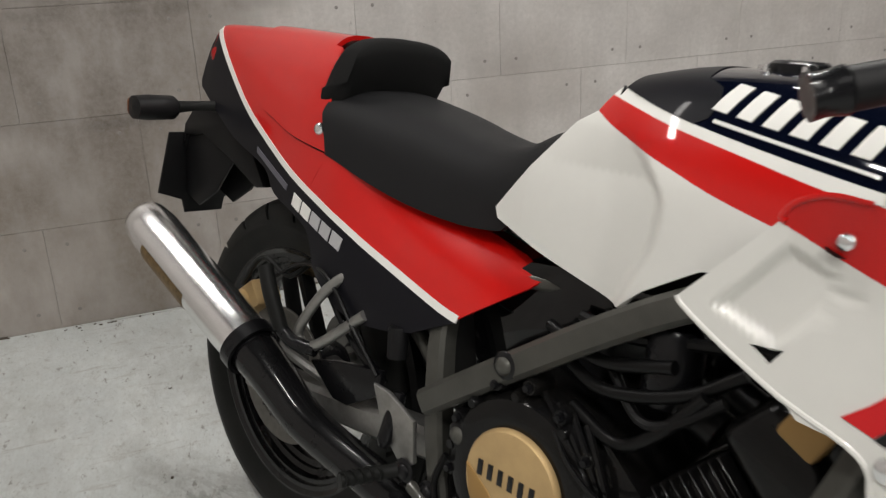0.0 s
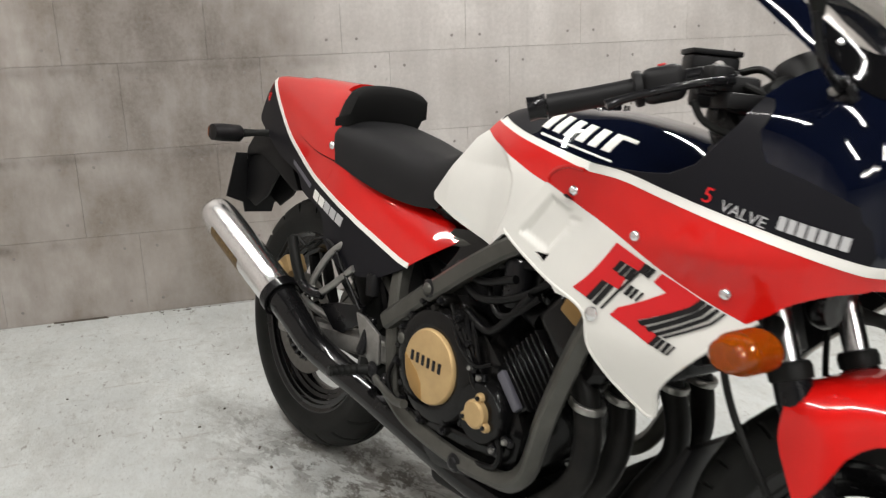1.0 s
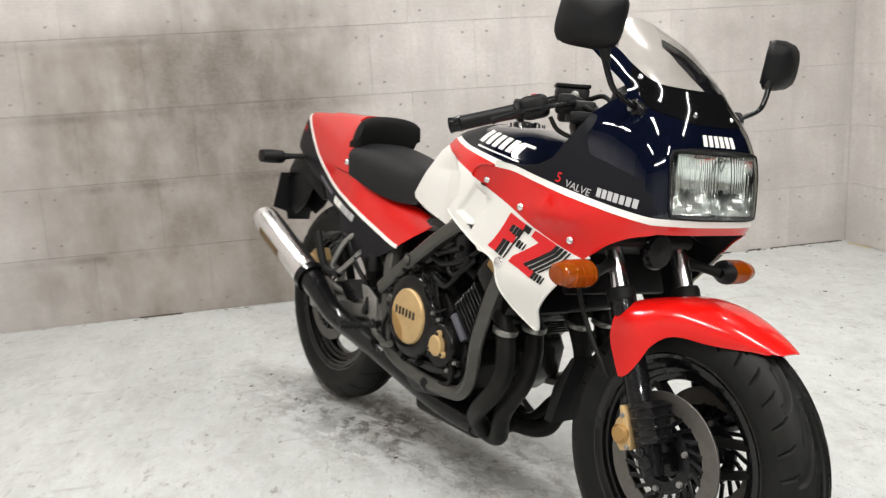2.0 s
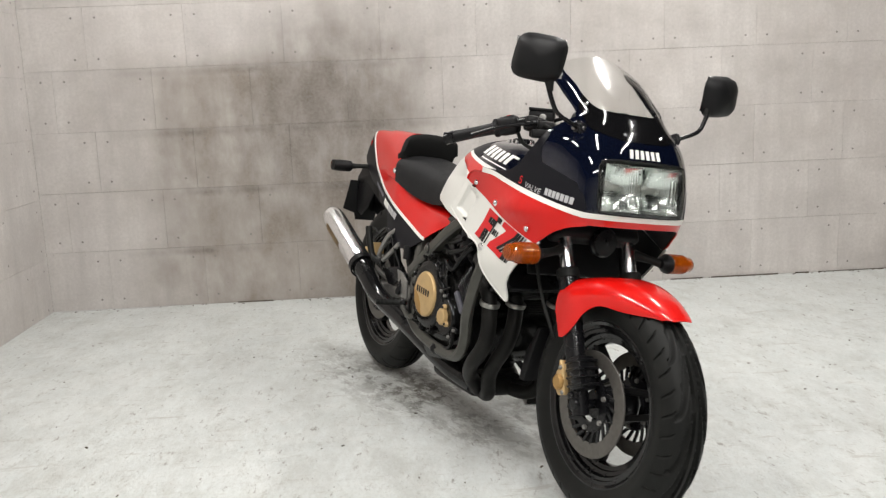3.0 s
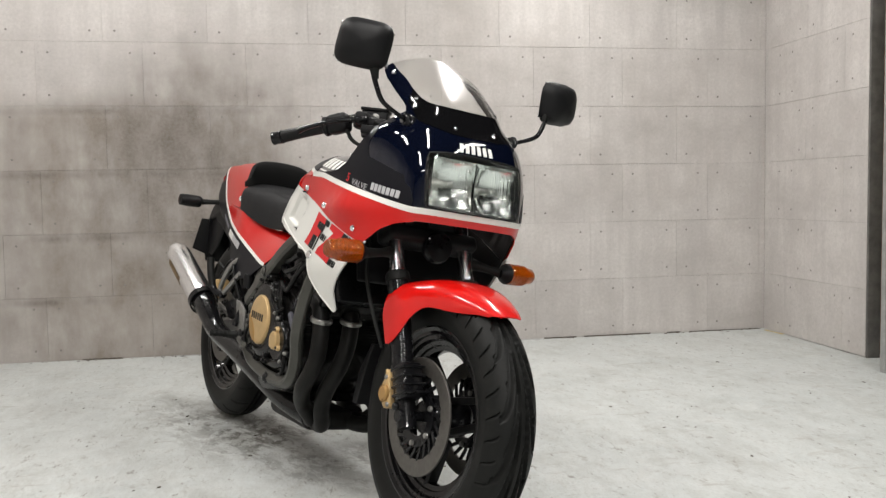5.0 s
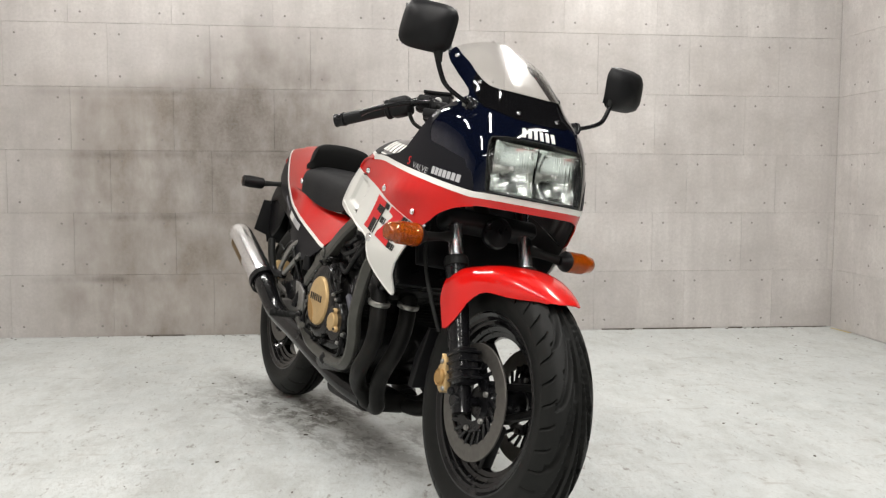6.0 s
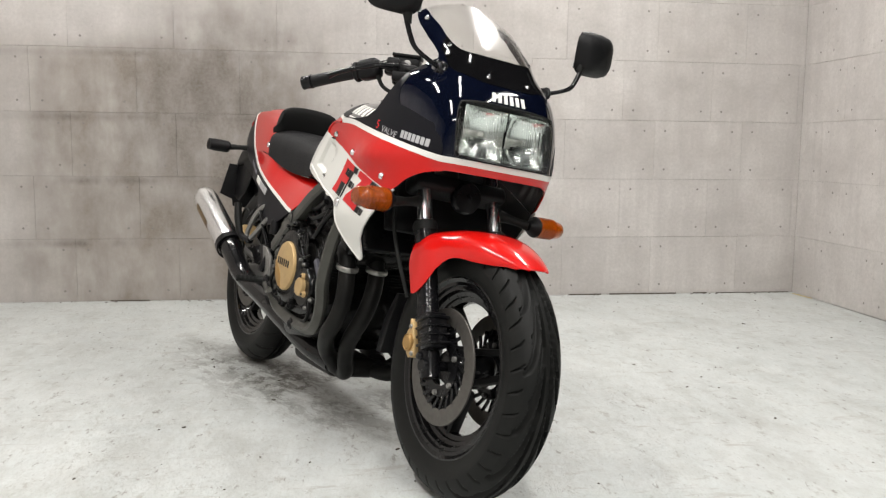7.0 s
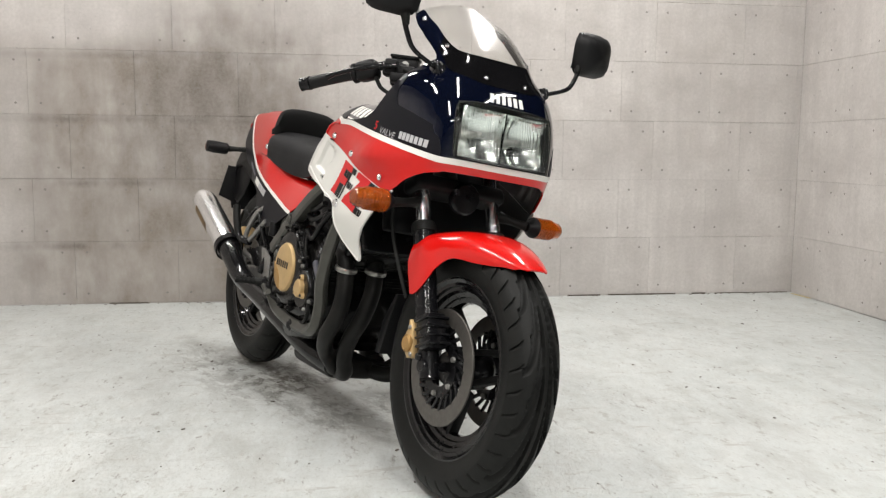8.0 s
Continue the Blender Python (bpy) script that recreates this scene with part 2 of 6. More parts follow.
def floor_material():
    m = bpy.data.materials.new("worn_grey_floor_paint")
    m.use_nodes = True
    t = m.node_tree
    b = t.nodes["Principled BSDF"]
    geo = t.nodes.new("ShaderNodeNewGeometry")

    def noise_fac(scale, lo, hi, stretch=(1, 1, 1), detail=6, rough=0.6, turn=0.0, off=(0, 0, 0)):
        mp = t.nodes.new("ShaderNodeMapping")
        mp.inputs["Scale"].default_value = stretch
        mp.inputs["Rotation"].default_value = (0, 0, turn)
        mp.inputs["Location"].default_value = off
        t.links.new(geo.outputs["Position"], mp.inputs["Vector"])
        n = t.nodes.new("ShaderNodeTexNoise")
        n.inputs["Scale"].default_value, n.inputs["Detail"].default_value, n.inputs["Roughness"].default_value = scale, detail, rough
        t.links.new(mp.outputs["Vector"], n.inputs["Vector"])
        r = t.nodes.new("ShaderNodeMapRange")
        r.inputs["From Min"].default_value, r.inputs["From Max"].default_value = lo, hi
        t.links.new(n.outputs["Fac"], r.inputs["Value"])
        return r.outputs["Result"]

    def mix(fac, a, c, amount=1.0):
        if amount != 1.0:
            q = t.nodes.new("ShaderNodeMath")
            q.operation = "MULTIPLY"
            q.inputs[1].default_value = amount
            t.links.new(fac, q.inputs[0])
            fac = q.outputs[0]
        n = t.nodes.new("ShaderNodeMix")
        n.data_type = "RGBA"
        for key, value in (("Factor", fac), ("A", a), ("B", c)):
            if isinstance(value, (tuple, float, int)):
                n.inputs[key].default_value = value
            else:
                t.links.new(value, n.inputs[key])
        return n.outputs["Result"]

    cloud = noise_fac(1.6, 0.35, 0.7)
    patch = noise_fac(7, 0.40, 0.62, rough=0.75)
    smear = noise_fac(4, 0.48, 0.72, (1.3, 0.6, 1), 10, 0.78, 0.3)
    smear2 = noise_fac(8, 0.50, 0.68, (1.2, 0.7, 1), 8, 0.75, -0.3)
    flake = noise_fac(30, 0.61, 0.65, (1.25, 0.5, 1), 6, 0.75, 0.5)
    speck = noise_fac(42, 0.64, 0.68, (1.3, 0.6, 1), 7, 0.8, 0.6, (7, 2, 0))
    grit = noise_fac(130, 0.50, 0.72, (1.3, 0.5, 1), 6, 0.8, 0.4)
    chip = noise_fac(22, 0.575, 0.625, (1.2, 0.6, 1), 9, 0.82, 0.6, (4, 8, 0))
    scratch = noise_fac(12, 0.585, 0.64, (0.35, 1.8, 1), 7, 0.75, -0.9, (1, 9, 0))
    mottle = noise_fac(26, 0.40, 0.66, (1.3, 0.6, 1), 8, 0.8, 0.3, (2, 4, 0))
    c = mix(cloud, (0.515, 0.543, 0.537, 1), (0.60, 0.628, 0.62, 1))
    c = mix(patch, c, (0.64, 0.665, 0.655, 1), 0.5)
    c = mix(smear, c, (0.37, 0.375, 0.35, 1), 0.8)
    c = mix(smear2, c, (0.66, 0.67, 0.65, 1), 0.4)
    c = mix(mottle, c, (0.43, 0.43, 0.405, 1), 0.4)
    c = mix(scratch, c, (0.36, 0.34, 0.31, 1), 0.5)
    c = mix(flake, c, (0.20, 0.185, 0.165, 1), 0.75)
    c = mix(speck, c, (0.07, 0.065, 0.06, 1), 0.85)
    c = mix(grit, c, (0.31, 0.31, 0.285, 1), 0.5)
    c = mix(chip, c, (0.30, 0.285, 0.255, 1), 0.55)
    # oily tyre marks, with the parked motorcycle's soft shade put into the colour too
    sub = t.nodes.new("ShaderNodeVectorMath")
    sub.operation = "SUBTRACT"
    sub.inputs[1].default_value = (1.99, -1.62, 0)
    t.links.new(geo.outputs["Position"], sub.inputs[0])
    mp = t.nodes.new("ShaderNodeMapping")
    mp.vector_type = "TEXTURE"
    mp.inputs["Rotation"].default_value = (0, 0, radians(-57))
    mp.inputs["Scale"].default_value = (0.88, 0.29, 1)
    t.links.new(sub.outputs["Vector"], mp.inputs["Vector"])
    ln = t.nodes.new("ShaderNodeVectorMath")
    ln.operation = "LENGTH"
    t.links.new(mp.outputs["Vector"], ln.inputs[0])
    near = t.nodes.new("ShaderNodeMapRange")
    near.inputs["From Min"].default_value, near.inputs["From Max"].default_value = 0.2, 1.0
    near.inputs["To Min"].default_value, near.inputs["To Max"].default_value = 1.0, 0.0
    t.links.new(ln.outputs["Value"], near.inputs["Value"])
    grime_shade = noise_fac(6, 0.50, 0.60, (1, 1, 1), 12, 0.84, 0.25, (3, 1, 0))
    pr = t.nodes.new("ShaderNodeMath")
    pr.operation = "MULTIPLY"
    t.links.new(near.outputs["Result"], pr.inputs[0])
    t.links.new(grime_shade, pr.inputs[1])
    # broad soft tone that paints the machine's shade on the floor
    dull = noise_fac(4.5, 0.32, 0.62, (1, 1, 1), 9, 0.78, 0.0, (5, 5, 0))
    dp = t.nodes.new("ShaderNodeMath")
    dp.operation = "MULTIPLY"
    t.links.new(near.outputs["Result"], dp.inputs[0])
    t.links.new(dull, dp.inputs[1])
    c = mix(dp.outputs[0], c, (0.31, 0.29, 0.255, 1), 0.14)
    c = mix(pr.outputs[0], c, (0.12, 0.108, 0.09, 1), 0.34)
    # short crisp rubber scuffs in clusters among them, lying along the machine
    cluster = noise_fac(3.2, 0.32, 0.46, (1, 1, 1), 4, 0.6, 0.0, (2, 6, 0))
    cp = t.nodes.new("ShaderNodeMath")
    cp.operation = "MULTIPLY"
    t.links.new(near.outputs["Result"], cp.inputs[0])
    t.links.new(cluster, cp.inputs[1])
    n = t.nodes.new("ShaderNodeTexNoise")
    n.inputs["Scale"].default_value, n.inputs["Detail"].default_value, n.inputs["Roughness"].default_value = 5, 8, 0.75
    n.inputs["Distortion"].default_value = 0.6
    t.links.new(mp.outputs["Vector"], n.inputs["Vector"])
    r = t.nodes.new("ShaderNodeMapRange")
    r.inputs["From Min"].default_value, r.inputs["From Max"].default_value = 0.490, 0.530
    t.links.new(n.outputs["Fac"], r.inputs["Value"])
    for scuff, amount in ((r.outputs["Result"], 0.62), (noise_fac(11, 0.525, 0.560, (1.3, 0.8, 1), 9, 0.78, 0.5, (8, 3, 0)), 0.85)):
        sp = t.nodes.new("ShaderNodeMath")
        sp.operation = "MULTIPLY"
        t.links.new(cp.outputs[0], sp.inputs[0])
        t.links.new(scuff, sp.inputs[1])
        c = mix(sp.outputs[0], c, (0.075, 0.064, 0.05, 1), amount)
    t.links.new(c, b.inputs["Base Color"])
    b.inputs["Roughness"].default_value = 0.42
    rr = t.nodes.new("ShaderNodeMapRange")
    rr.inputs["To Min"].default_value, rr.inputs["To Max"].default_value = 0.55, 0.34
    t.links.new(cloud, rr.inputs["Value"])
    t.links.new(rr.outputs["Result"], b.inputs["Roughness"])
    bp = t.nodes.new("ShaderNodeBump")
    bp.inputs["Strength"].default_value, bp.inputs["Distance"].default_value = 0.4, 0.003
    t.links.new(grit, bp.inputs["Height"])
    t.links.new(bp.outputs["Normal"], b.inputs["Normal"])
    return m


WALL = wall_material()
FLOOR = floor_material()
TIE = material("tie_hole_grey", (0.27, 0.25, 0.235), 0.8, vary=0.3, scale=60)
JOINT = material("joint_shadow_grey", (0.40, 0.378, 0.362), 0.9, vary=0.2, scale=10)
# darkness put into the colour of added outer surfaces, for dark reflections
DARK = material("near_black_enclosure", (0.012, 0.012, 0.013), 0.9, vary=0.3, scale=3)
GREY_WALL = material("plain_grey_wall", (0.5, 0.5, 0.49), 0.8, vary=0.1, scale=2)
CREAM = material("cream_panel_paint", (0.70, 0.66, 0.53), 0.45, vary=0.05, scale=4)
POST = material("galvanised_post", (0.45, 0.45, 0.44), 0.4, 0.6, vary=0.2, scale=20)
DARK_POST = material("dull_grey_edge", (0.15, 0.142, 0.132), 0.6, vary=0.4, scale=12)
RUST = material("rust_edge", (0.22, 0.10, 0.04), 0.8, vary=0.4, scale=40)
STRAW = material("yellow_tape", (0.62, 0.50, 0.22), 0.6, vary=0.2, scale=50)
DIRT = material("dirt_crumbs", (0.12, 0.10, 0.08), 0.9, vary=0.4, scale=40)
TUBE_GLOW = bpy.data.materials.new("fluorescent_tube")
TUBE_GLOW.use_nodes = True
TUBE_GLOW.node_tree.nodes["Principled BSDF"].inputs["Emission Color"].default_value = (1, 0.97, 0.92, 1)
TUBE_GLOW.node_tree.nodes["Principled BSDF"].inputs["Emission Strength"].default_value = 14


# ---- mesh tools --------------------------------------------------------------
def finish(name, bm, mat, parent=None, label="", smooth=40):
    me = bpy.data.meshes.new(name)
    shaped = bm.verts.layers.float_vector.get("surface_normal")
    if not shaped:
        bmesh.ops.recalc_face_normals(bm, faces=bm.faces)
    bm.to_mesh(me)
    bm.free()
    for one in (mat if isinstance(mat, (list, tuple)) else (mat,)):
        me.materials.append(one)
    if smooth:
        me.shade_smooth()
        me.set_sharp_from_angle(angle=radians(smooth))
    if shaped and smooth:
        # curved panels keep the true normals of their surface; their rims stay flat
        lean = [Vector(d.vector) for d in me.attributes["surface_normal"].data]
        own = []
        for f in me.polygons:
            rim = sum((lean[i] for i in f.vertices), Vector()).length < 0.5 * len(f.vertices)
            own += [f.normal if rim else lean[i] for i in f.vertices]
        me.normals_split_custom_set(own)
    ob = new(name, me)
    if parent:
        ob.parent = parent
    if label:
        tagged(ob, label)
    return ob


def part(name, bm, mat, parent, label="", smooth=40):
    return finish(name, bm, mat, parent, label, smooth)


def curve(pts, per=6):
    """A smooth open line through points of any dimension."""
    p = [np.array(q, float) for q in pts]
    if len(p) < 3:
        return [tuple(q) for q in p]
    p = [2 * p[0] - p[1]] + p + [2 * p[-1] - p[-2]]
    out = []
    for i in range(1, len(p) - 2):
        a, b, c, d = p[i - 1:i + 3]
        for k in range(per):
            s = k / per
            out.append(tuple(0.5 * (2 * b + (c - a) * s + (2 * a - 5 * b + 4 * c - d) * s * s + (3 * b - a - 3 * c + d) * s ** 3)))
    out.append(tuple(p[-2]))
    return out


def tube_mesh(pts, r, sides=12, per=6, bm=None, square=False):
    """A swept tube; r may be a number or one number per point."""
    bm = bm or bmesh.new()
    rs = [r] * len(pts) if isinstance(r, (int, float)) else list(r)
    line = curve([(*p, q) for p, q in zip(pts, rs)], per)
    P = [Vector(q[:3]) for q in line]
    up = None
    rings = []
    for i, p in enumerate(P):
        d = (P[min(i + 1, len(P) - 1)] - P[max(i - 1, 0)]).normalized()
        if up is None:
            up = Vector((0, 0, 1)) if abs(d.z) < 0.9 else Vector((0, 1, 0))
        a = (up - d * up.dot(d)).normalized()
        up = a
        b = d.cross(a)
        ring = []
        for k in range(sides):
            t = 2 * math.pi * (k + 0.5) / sides
            c, s = math.cos(t), math.sin(t)
            if square:
                q = (abs(c) ** 5 + abs(s) ** 5) ** (-0.2)
                c, s = c * q, s * q
            ring.append(bm.verts.new(p + (a * c + b * s) * line[i][3]))
        rings.append(ring)
    for u, v in zip(rings, rings[1:]):
        for k in range(sides):
            bm.faces.new((u[k], u[(k + 1) % sides], v[(k + 1) % sides], v[k]))
    bm.faces.new(rings[0])
    bm.faces.new(rings[-1][::-1])
    return bm


def tube(name, parent, pts, r, mat, sides=12, per=6, label="", square=False):
    return part(name, tube_mesh(pts, r, sides, per, None, square), mat, parent, label)


def lathe_mesh(profile, m=None, n=48, close=False, bm=None, start=0.0, sweep=2 * math.pi):
    """profile: (radius, along). It turns round the local y axis, then goes through the matrix m."""
    bm = bm or bmesh.new()
    m = m or Matrix()
    full = sweep > 6.28
    cols = []
    for k in range(n if full else n + 1):
        a = start + sweep * k / n
        cols.append([bm.verts.new(m @ Vector((r * math.cos(a), y, r * math.sin(a)))) for r, y in profile])
    cnt = len(cols)
    for k in range(cnt if full else cnt - 1):
        u, v = cols[k], cols[(k + 1) % cnt]
        for i in range(len(profile) - (0 if close else 1)):
            j = (i + 1) % len(profile)
            q = [u[i], u[j], v[j], v[i]]
            bm.faces.new(q)
    return bm


def box_mesh(size, m=None, bevel=0.004, bm=None, seg=2):
    bm = bm or bmesh.new()
    made = bmesh.ops.create_cube(bm, size=1.0, matrix=(m or Matrix()) @ Matrix.Diagonal((*size, 1)))
    if bevel:
        edges = {e for v in made["verts"] for e in v.link_edges}
        bmesh.ops.bevel(bm, geom=list(edges), offset=bevel, segments=seg, affect="EDGES", profile=0.5)
    return bm


def plate_mesh(outline, y0, y1, bevel=0.004, m=None, bm=None):
    """A slab with an outline in x and z between y0 and y1."""
    bm = bm or bmesh.new()
    m = m or Matrix()
    f = bm.faces.new([bm.verts.new(m @ Vector((x, y0, z))) for x, z in outline])
    d = m.to_3x3() @ Vector((0, y1 - y0, 0))
    got = bmesh.ops.extrude_face_region(bm, geom=[f])
    vs = [g for g in got["geom"] if isinstance(g, bmesh.types.BMVert)]
    bmesh.ops.translate(bm, verts=vs, vec=d)
    if bevel:
        fs = [f] + [g for g in got["geom"] if isinstance(g, bmesh.types.BMFace)]
        edges = {e for g in fs for e in g.edges}
        bmesh.ops.bevel(bm, geom=list(edges), offset=bevel, segments=2, affect="EDGES", profile=0.5)
    return bm


def inside(p, poly):
    x, y = p
    hit = False
    j = len(poly) - 1
    for i in range(len(poly)):
        (xi, yi), (xj, yj) = poly[i], poly[j]
        if (yi > y) != (yj > y) and x < (xj - xi) * (y - yi) / (yj - yi) + xi:
            hit = not hit
        j = i
    return hit


def dense(poly, step):
    out = []
    for a, b in zip(poly, poly[1:] + poly[:1]):
        n = max(1, int(math.dist(a, b) / step + 0.5))
        out += [(a[0] + (b[0] - a[0]) * k / n, a[1] + (b[1] - a[1]) * k / n) for k in range(n)]
    return out


def sheet_mesh(outline, surf, core, holes=(), thick=0.003, step=0.02, lift=0.0, bm=None):
    """A curved panel: an outline in the surface's own two measures, laid on surf and given a thickness towards core."""
    bm = bm or bmesh.new()
    loops = [dense([tuple(p) for p in outline], step)] + [dense([tuple(p) for p in h], step) for h in holes]
    pts, edges = [], []
    for lp in loops:
        k = len(pts)
        pts += lp
        edges += [(k + i, k + (i + 1) % len(lp)) for i in range(len(lp))]
    us, vs = [p[0] for p in loops[0]], [p[1] for p in loops[0]]
    grid = []
    edge_pts = np.array(pts)
    u = min(us) + step * 0.6
    row = 0
    while u < max(us):
        v = min(vs) + step * (0.3 if row % 2 else 0.8)
        while v < max(vs):
            if inside((u, v), loops[0]) and not any(inside((u, v), h) for h in loops[1:]) and np.min(np.hypot(edge_pts[:, 0] - u, edge_pts[:, 1] - v)) > 0.45 * step:
                grid.append((u, v))
            v += step
        u += step * 0.87
        row += 1
    verts, _, faces, _, _, _ = geometry.delaunay_2d_cdt([Vector(p) for p in pts + grid], edges, [], 0, 1e-6)
    keep = []
    for f in faces:
        c = (sum(verts[i][0] for i in f) / len(f), sum(verts[i][1] for i in f) / len(f))
        if inside(c, loops[0]) and not any(inside(c, h) for h in loops[1:]):
            keep.append(list(f))
    P = [Vector(surf(v[0], v[1])) for v in verts]
    core = Vector(core)
    N = [Vector() for _ in P]
    flip = 0.0
    for f in keep:
        n = (P[f[1]] - P[f[0]]).cross(P[f[2]] - P[f[0]])
        mid = (P[f[0]] + P[f[1]] + P[f[2]]) / 3
        flip += n.dot(mid - core)
        for i in f:
            N[i] += n
    sign = 1 if flip > 0 else -1
    used = sorted({i for f in keep for i in f})
    top, low = {}, {}
    lean = bm.verts.layers.float_vector.get("surface_normal") or bm.verts.layers.float_vector.new("surface_normal")
    e = 0.002
    for i in used:
        n = (N[i] * sign).normalized()
        u, v = verts[i]
        du = Vector(surf(u + e, v)) - Vector(surf(u - e, v))
        dv = Vector(surf(u, v + e)) - Vector(surf(u, v - e))
        exact = du.cross(dv).normalized()
        if exact.dot(n) < 0:
            exact = -exact
        if exact.dot(n) < 0.8:
            exact = n
        top[i] = bm.verts.new(P[i] + n * lift)
        low[i] = bm.verts.new(P[i] + n * (lift - thick))
        top[i][lean], low[i][lean] = exact, -exact
    count = {}
    for f in keep:
        q = f if sign > 0 else f[::-1]
        bm.faces.new([top[i] for i in q])
        bm.faces.new([low[i] for i in q[::-1]])
        for a, b in zip(q, q[1:] + q[:1]):
            count[(a, b)] = 1
    for a, b in count:
        if (b, a) not in count:
            bm.faces.new((top[b], top[a], low[a], low[b]))
    return bm


@functools.lru_cache(maxsize=None)
def slopes(xs, ys):
    """Slopes of a smooth line through the knots that overshoots none of them."""
    h, d = np.diff(xs), np.diff(ys) / np.diff(xs)
    m = [d[0]]
    for i in range(1, len(d)):
        if d[i - 1] * d[i] <= 0:
            m.append(0.0)
        else:
            a, c = 2 * h[i] + h[i - 1], h[i] + 2 * h[i - 1]
            m.append((a + c) / (a / d[i - 1] + c / d[i]))
    return m + [d[-1]]


def ramp(x, xs, ys):
    """Smooth interpolation between knots, held at both ends."""
    if x <= xs[0]:
        return float(ys[0])
    if x >= xs[-1]:
        return float(ys[-1])
    m = slopes(tuple(xs), tuple(ys))
    i = max(k for k in range(len(xs) - 1) if xs[k] <= x)
    h = xs[i + 1] - xs[i]
    t = (x - xs[i]) / h
    return float((1 + 2 * t) * (1 - t) ** 2 * ys[i] + t * (1 - t) ** 2 * h * m[i] + t * t * (3 - 2 * t) * ys[i + 1] + t * t * (t - 1) * h * m[i + 1])


# ---- the bay -----------------------------------------------------------------
W, D, RIGHT_H, RIGHT_D = 4.79, 8.0, 1.955, 0.905
COURSE, LONG = 0.322, 0.513


def slab(name, x0, x1, y0, y1, z0, z1, mat, label="", category="", kind="structure"):
    bm = box_mesh((x1 - x0, y1 - y0, z1 - z0), pose((x0 + x1) / 2, (y0 + y1) / 2, (z0 + z1) / 2), 0)
    return tagged(finish(name, bm, mat, smooth=0), label, category, kind=kind)


SLOPE = 0.0055


def ground(y):
    """Height of the floor, which falls a little from the back wall to the drain side."""
    return SLOPE * y


floor = slab("floor", -3.0, 9.0, -9.0, 0.3, -0.12, 0.0, FLOOR, "worn pale grey painted concrete floor with scuffs", "floor")
floor.matrix_basis = pose(0, 0, 0, math.degrees(math.atan(SLOPE)), 0, 0)
# unseen ceiling, coloured near-black so that the gloss paint mirrors darkness
ceiling = slab("ceiling", -3.0, 9.0, -9.0, 0.3, ROOM_H, ROOM_H + 0.1, DARK, "unseen near-black ceiling added above the bay", "ceiling")
back = slab("wall_north", -0.3, W + 0.006, 0.006, 0.2, 0, ROOM_H, JOINT, "back wall of pale concrete panels with tie holes", "wall")
left = slab("wall_west", -0.2, -0.006, -D, 0.006, -0.09, ROOM_H, JOINT, "side wall of pale concrete panels with tie holes", "wall")
right = slab("wall_east", W + 0.006, W + 0.040, -RIGHT_D, 0.006, -0.09, RIGHT_H, JOINT, "low partition wall of pale concrete panels", "wall")
# added closing walls; the near-black ones carry the surrounding darkness as colour
slab("wall_far_east", 8.8, 9.0, -9.0, 0.3, -0.09, ROOM_H, DARK, "near-black wall added to close the far east side", "wall")
slab("wall_behind_partition", W + 0.006, 9.0, 0.1, 0.3, 0, ROOM_H, DARK, "near-black wall standing in for the dark space behind the partition", "wall")
slab("wall_south", -3.0, 9.0, -9.2, -9.0, -0.09, ROOM_H, GREY_WALL, "plain grey wall behind the viewer", "wall")
slab("wall_south_west", -3.2, -3.0, -9.0, 0.3, -0.09, ROOM_H, DARK, "unseen near-black wall added to close the west end", "wall")


def panel_mesh(w, h, ties):
    """One concrete panel, face at y = 0, with shallow round tie holes."""
    bm = box_mesh((w - 0.0009, 0.006, h - 0.0011), pose(0, 0.003, 0), 0.0004, seg=1)
    for x, z in ties:
        ring = [bm.verts.new((x + 0.0060 * math.cos(a), -0.0006, z + 0.0060 * math.sin(a))) for a in [2 * math.pi * k / 10 for k in range(10)]]
        bm.faces.new(ring).material_index = 1
    return bm


def panel_data(w, h, cut0, cut1):
    ties = []
    for x, cut in ((-w / 2 + 0.06, cut0), (w / 2 - 0.06, cut1)):
        if cut or w < 0.12:
            continue
        ties += [(x, h / 2 - 0.055), (x, -h / 2 + 0.055)]
    bm = panel_mesh(w, h, ties)
    me = bpy.data.meshes.new("panel")
    for f in bm.faces:
        f.normal_update()
        if f.material_index == 1 and f.normal.y > 0:
            f.normal_flip()
    bm.to_mesh(me)
    bm.free()
    me.materials.append(WALL)
    me.materials.append(TIE)
    return me


def clad(wall, origin, along, normal_turn, length, height, first):
    cache = {}
    z, row = 0.0, 0
    while z < height - 0.01:
        h = min(COURSE if row else 0.325, height - z)
        x = first[row % 2] - LONG
        while x < length - 0.005:
            a, b = max(x, 0.0), min(x + LONG, length)
            if b - a > 0.02:
                key = (round(b - a, 3), round(h, 3), a > x, b < x + LONG)
                if key not in cache:
                    cache[key] = panel_data(b - a, h, a > x, b < x + LONG)
                ob = new("panel", cache[key])
                ob.parent = wall
                c = Vector(origin) + Vector(along) * ((a + b) / 2)
                ob.matrix_basis = pose(c.x, c.y, c.z + z + h / 2, 0, 0, normal_turn)
            x += LONG
        z += h
        row += 1


# ---- the motorcycle ----------------------------------------------------------
BIKE = pose(1.8681, -1.3113, 0.0, -9.2, 0, -67.2)
bike = new("motorcycle")
bike.matrix_world = BIKE
tagged(bike, "red white and navy sports motorcycle leaning on its side stand", "motorcycle")
RA, FA, RR, FR = (-0.042, 0.328), (1.417, 0.288), 0.333, 0.305


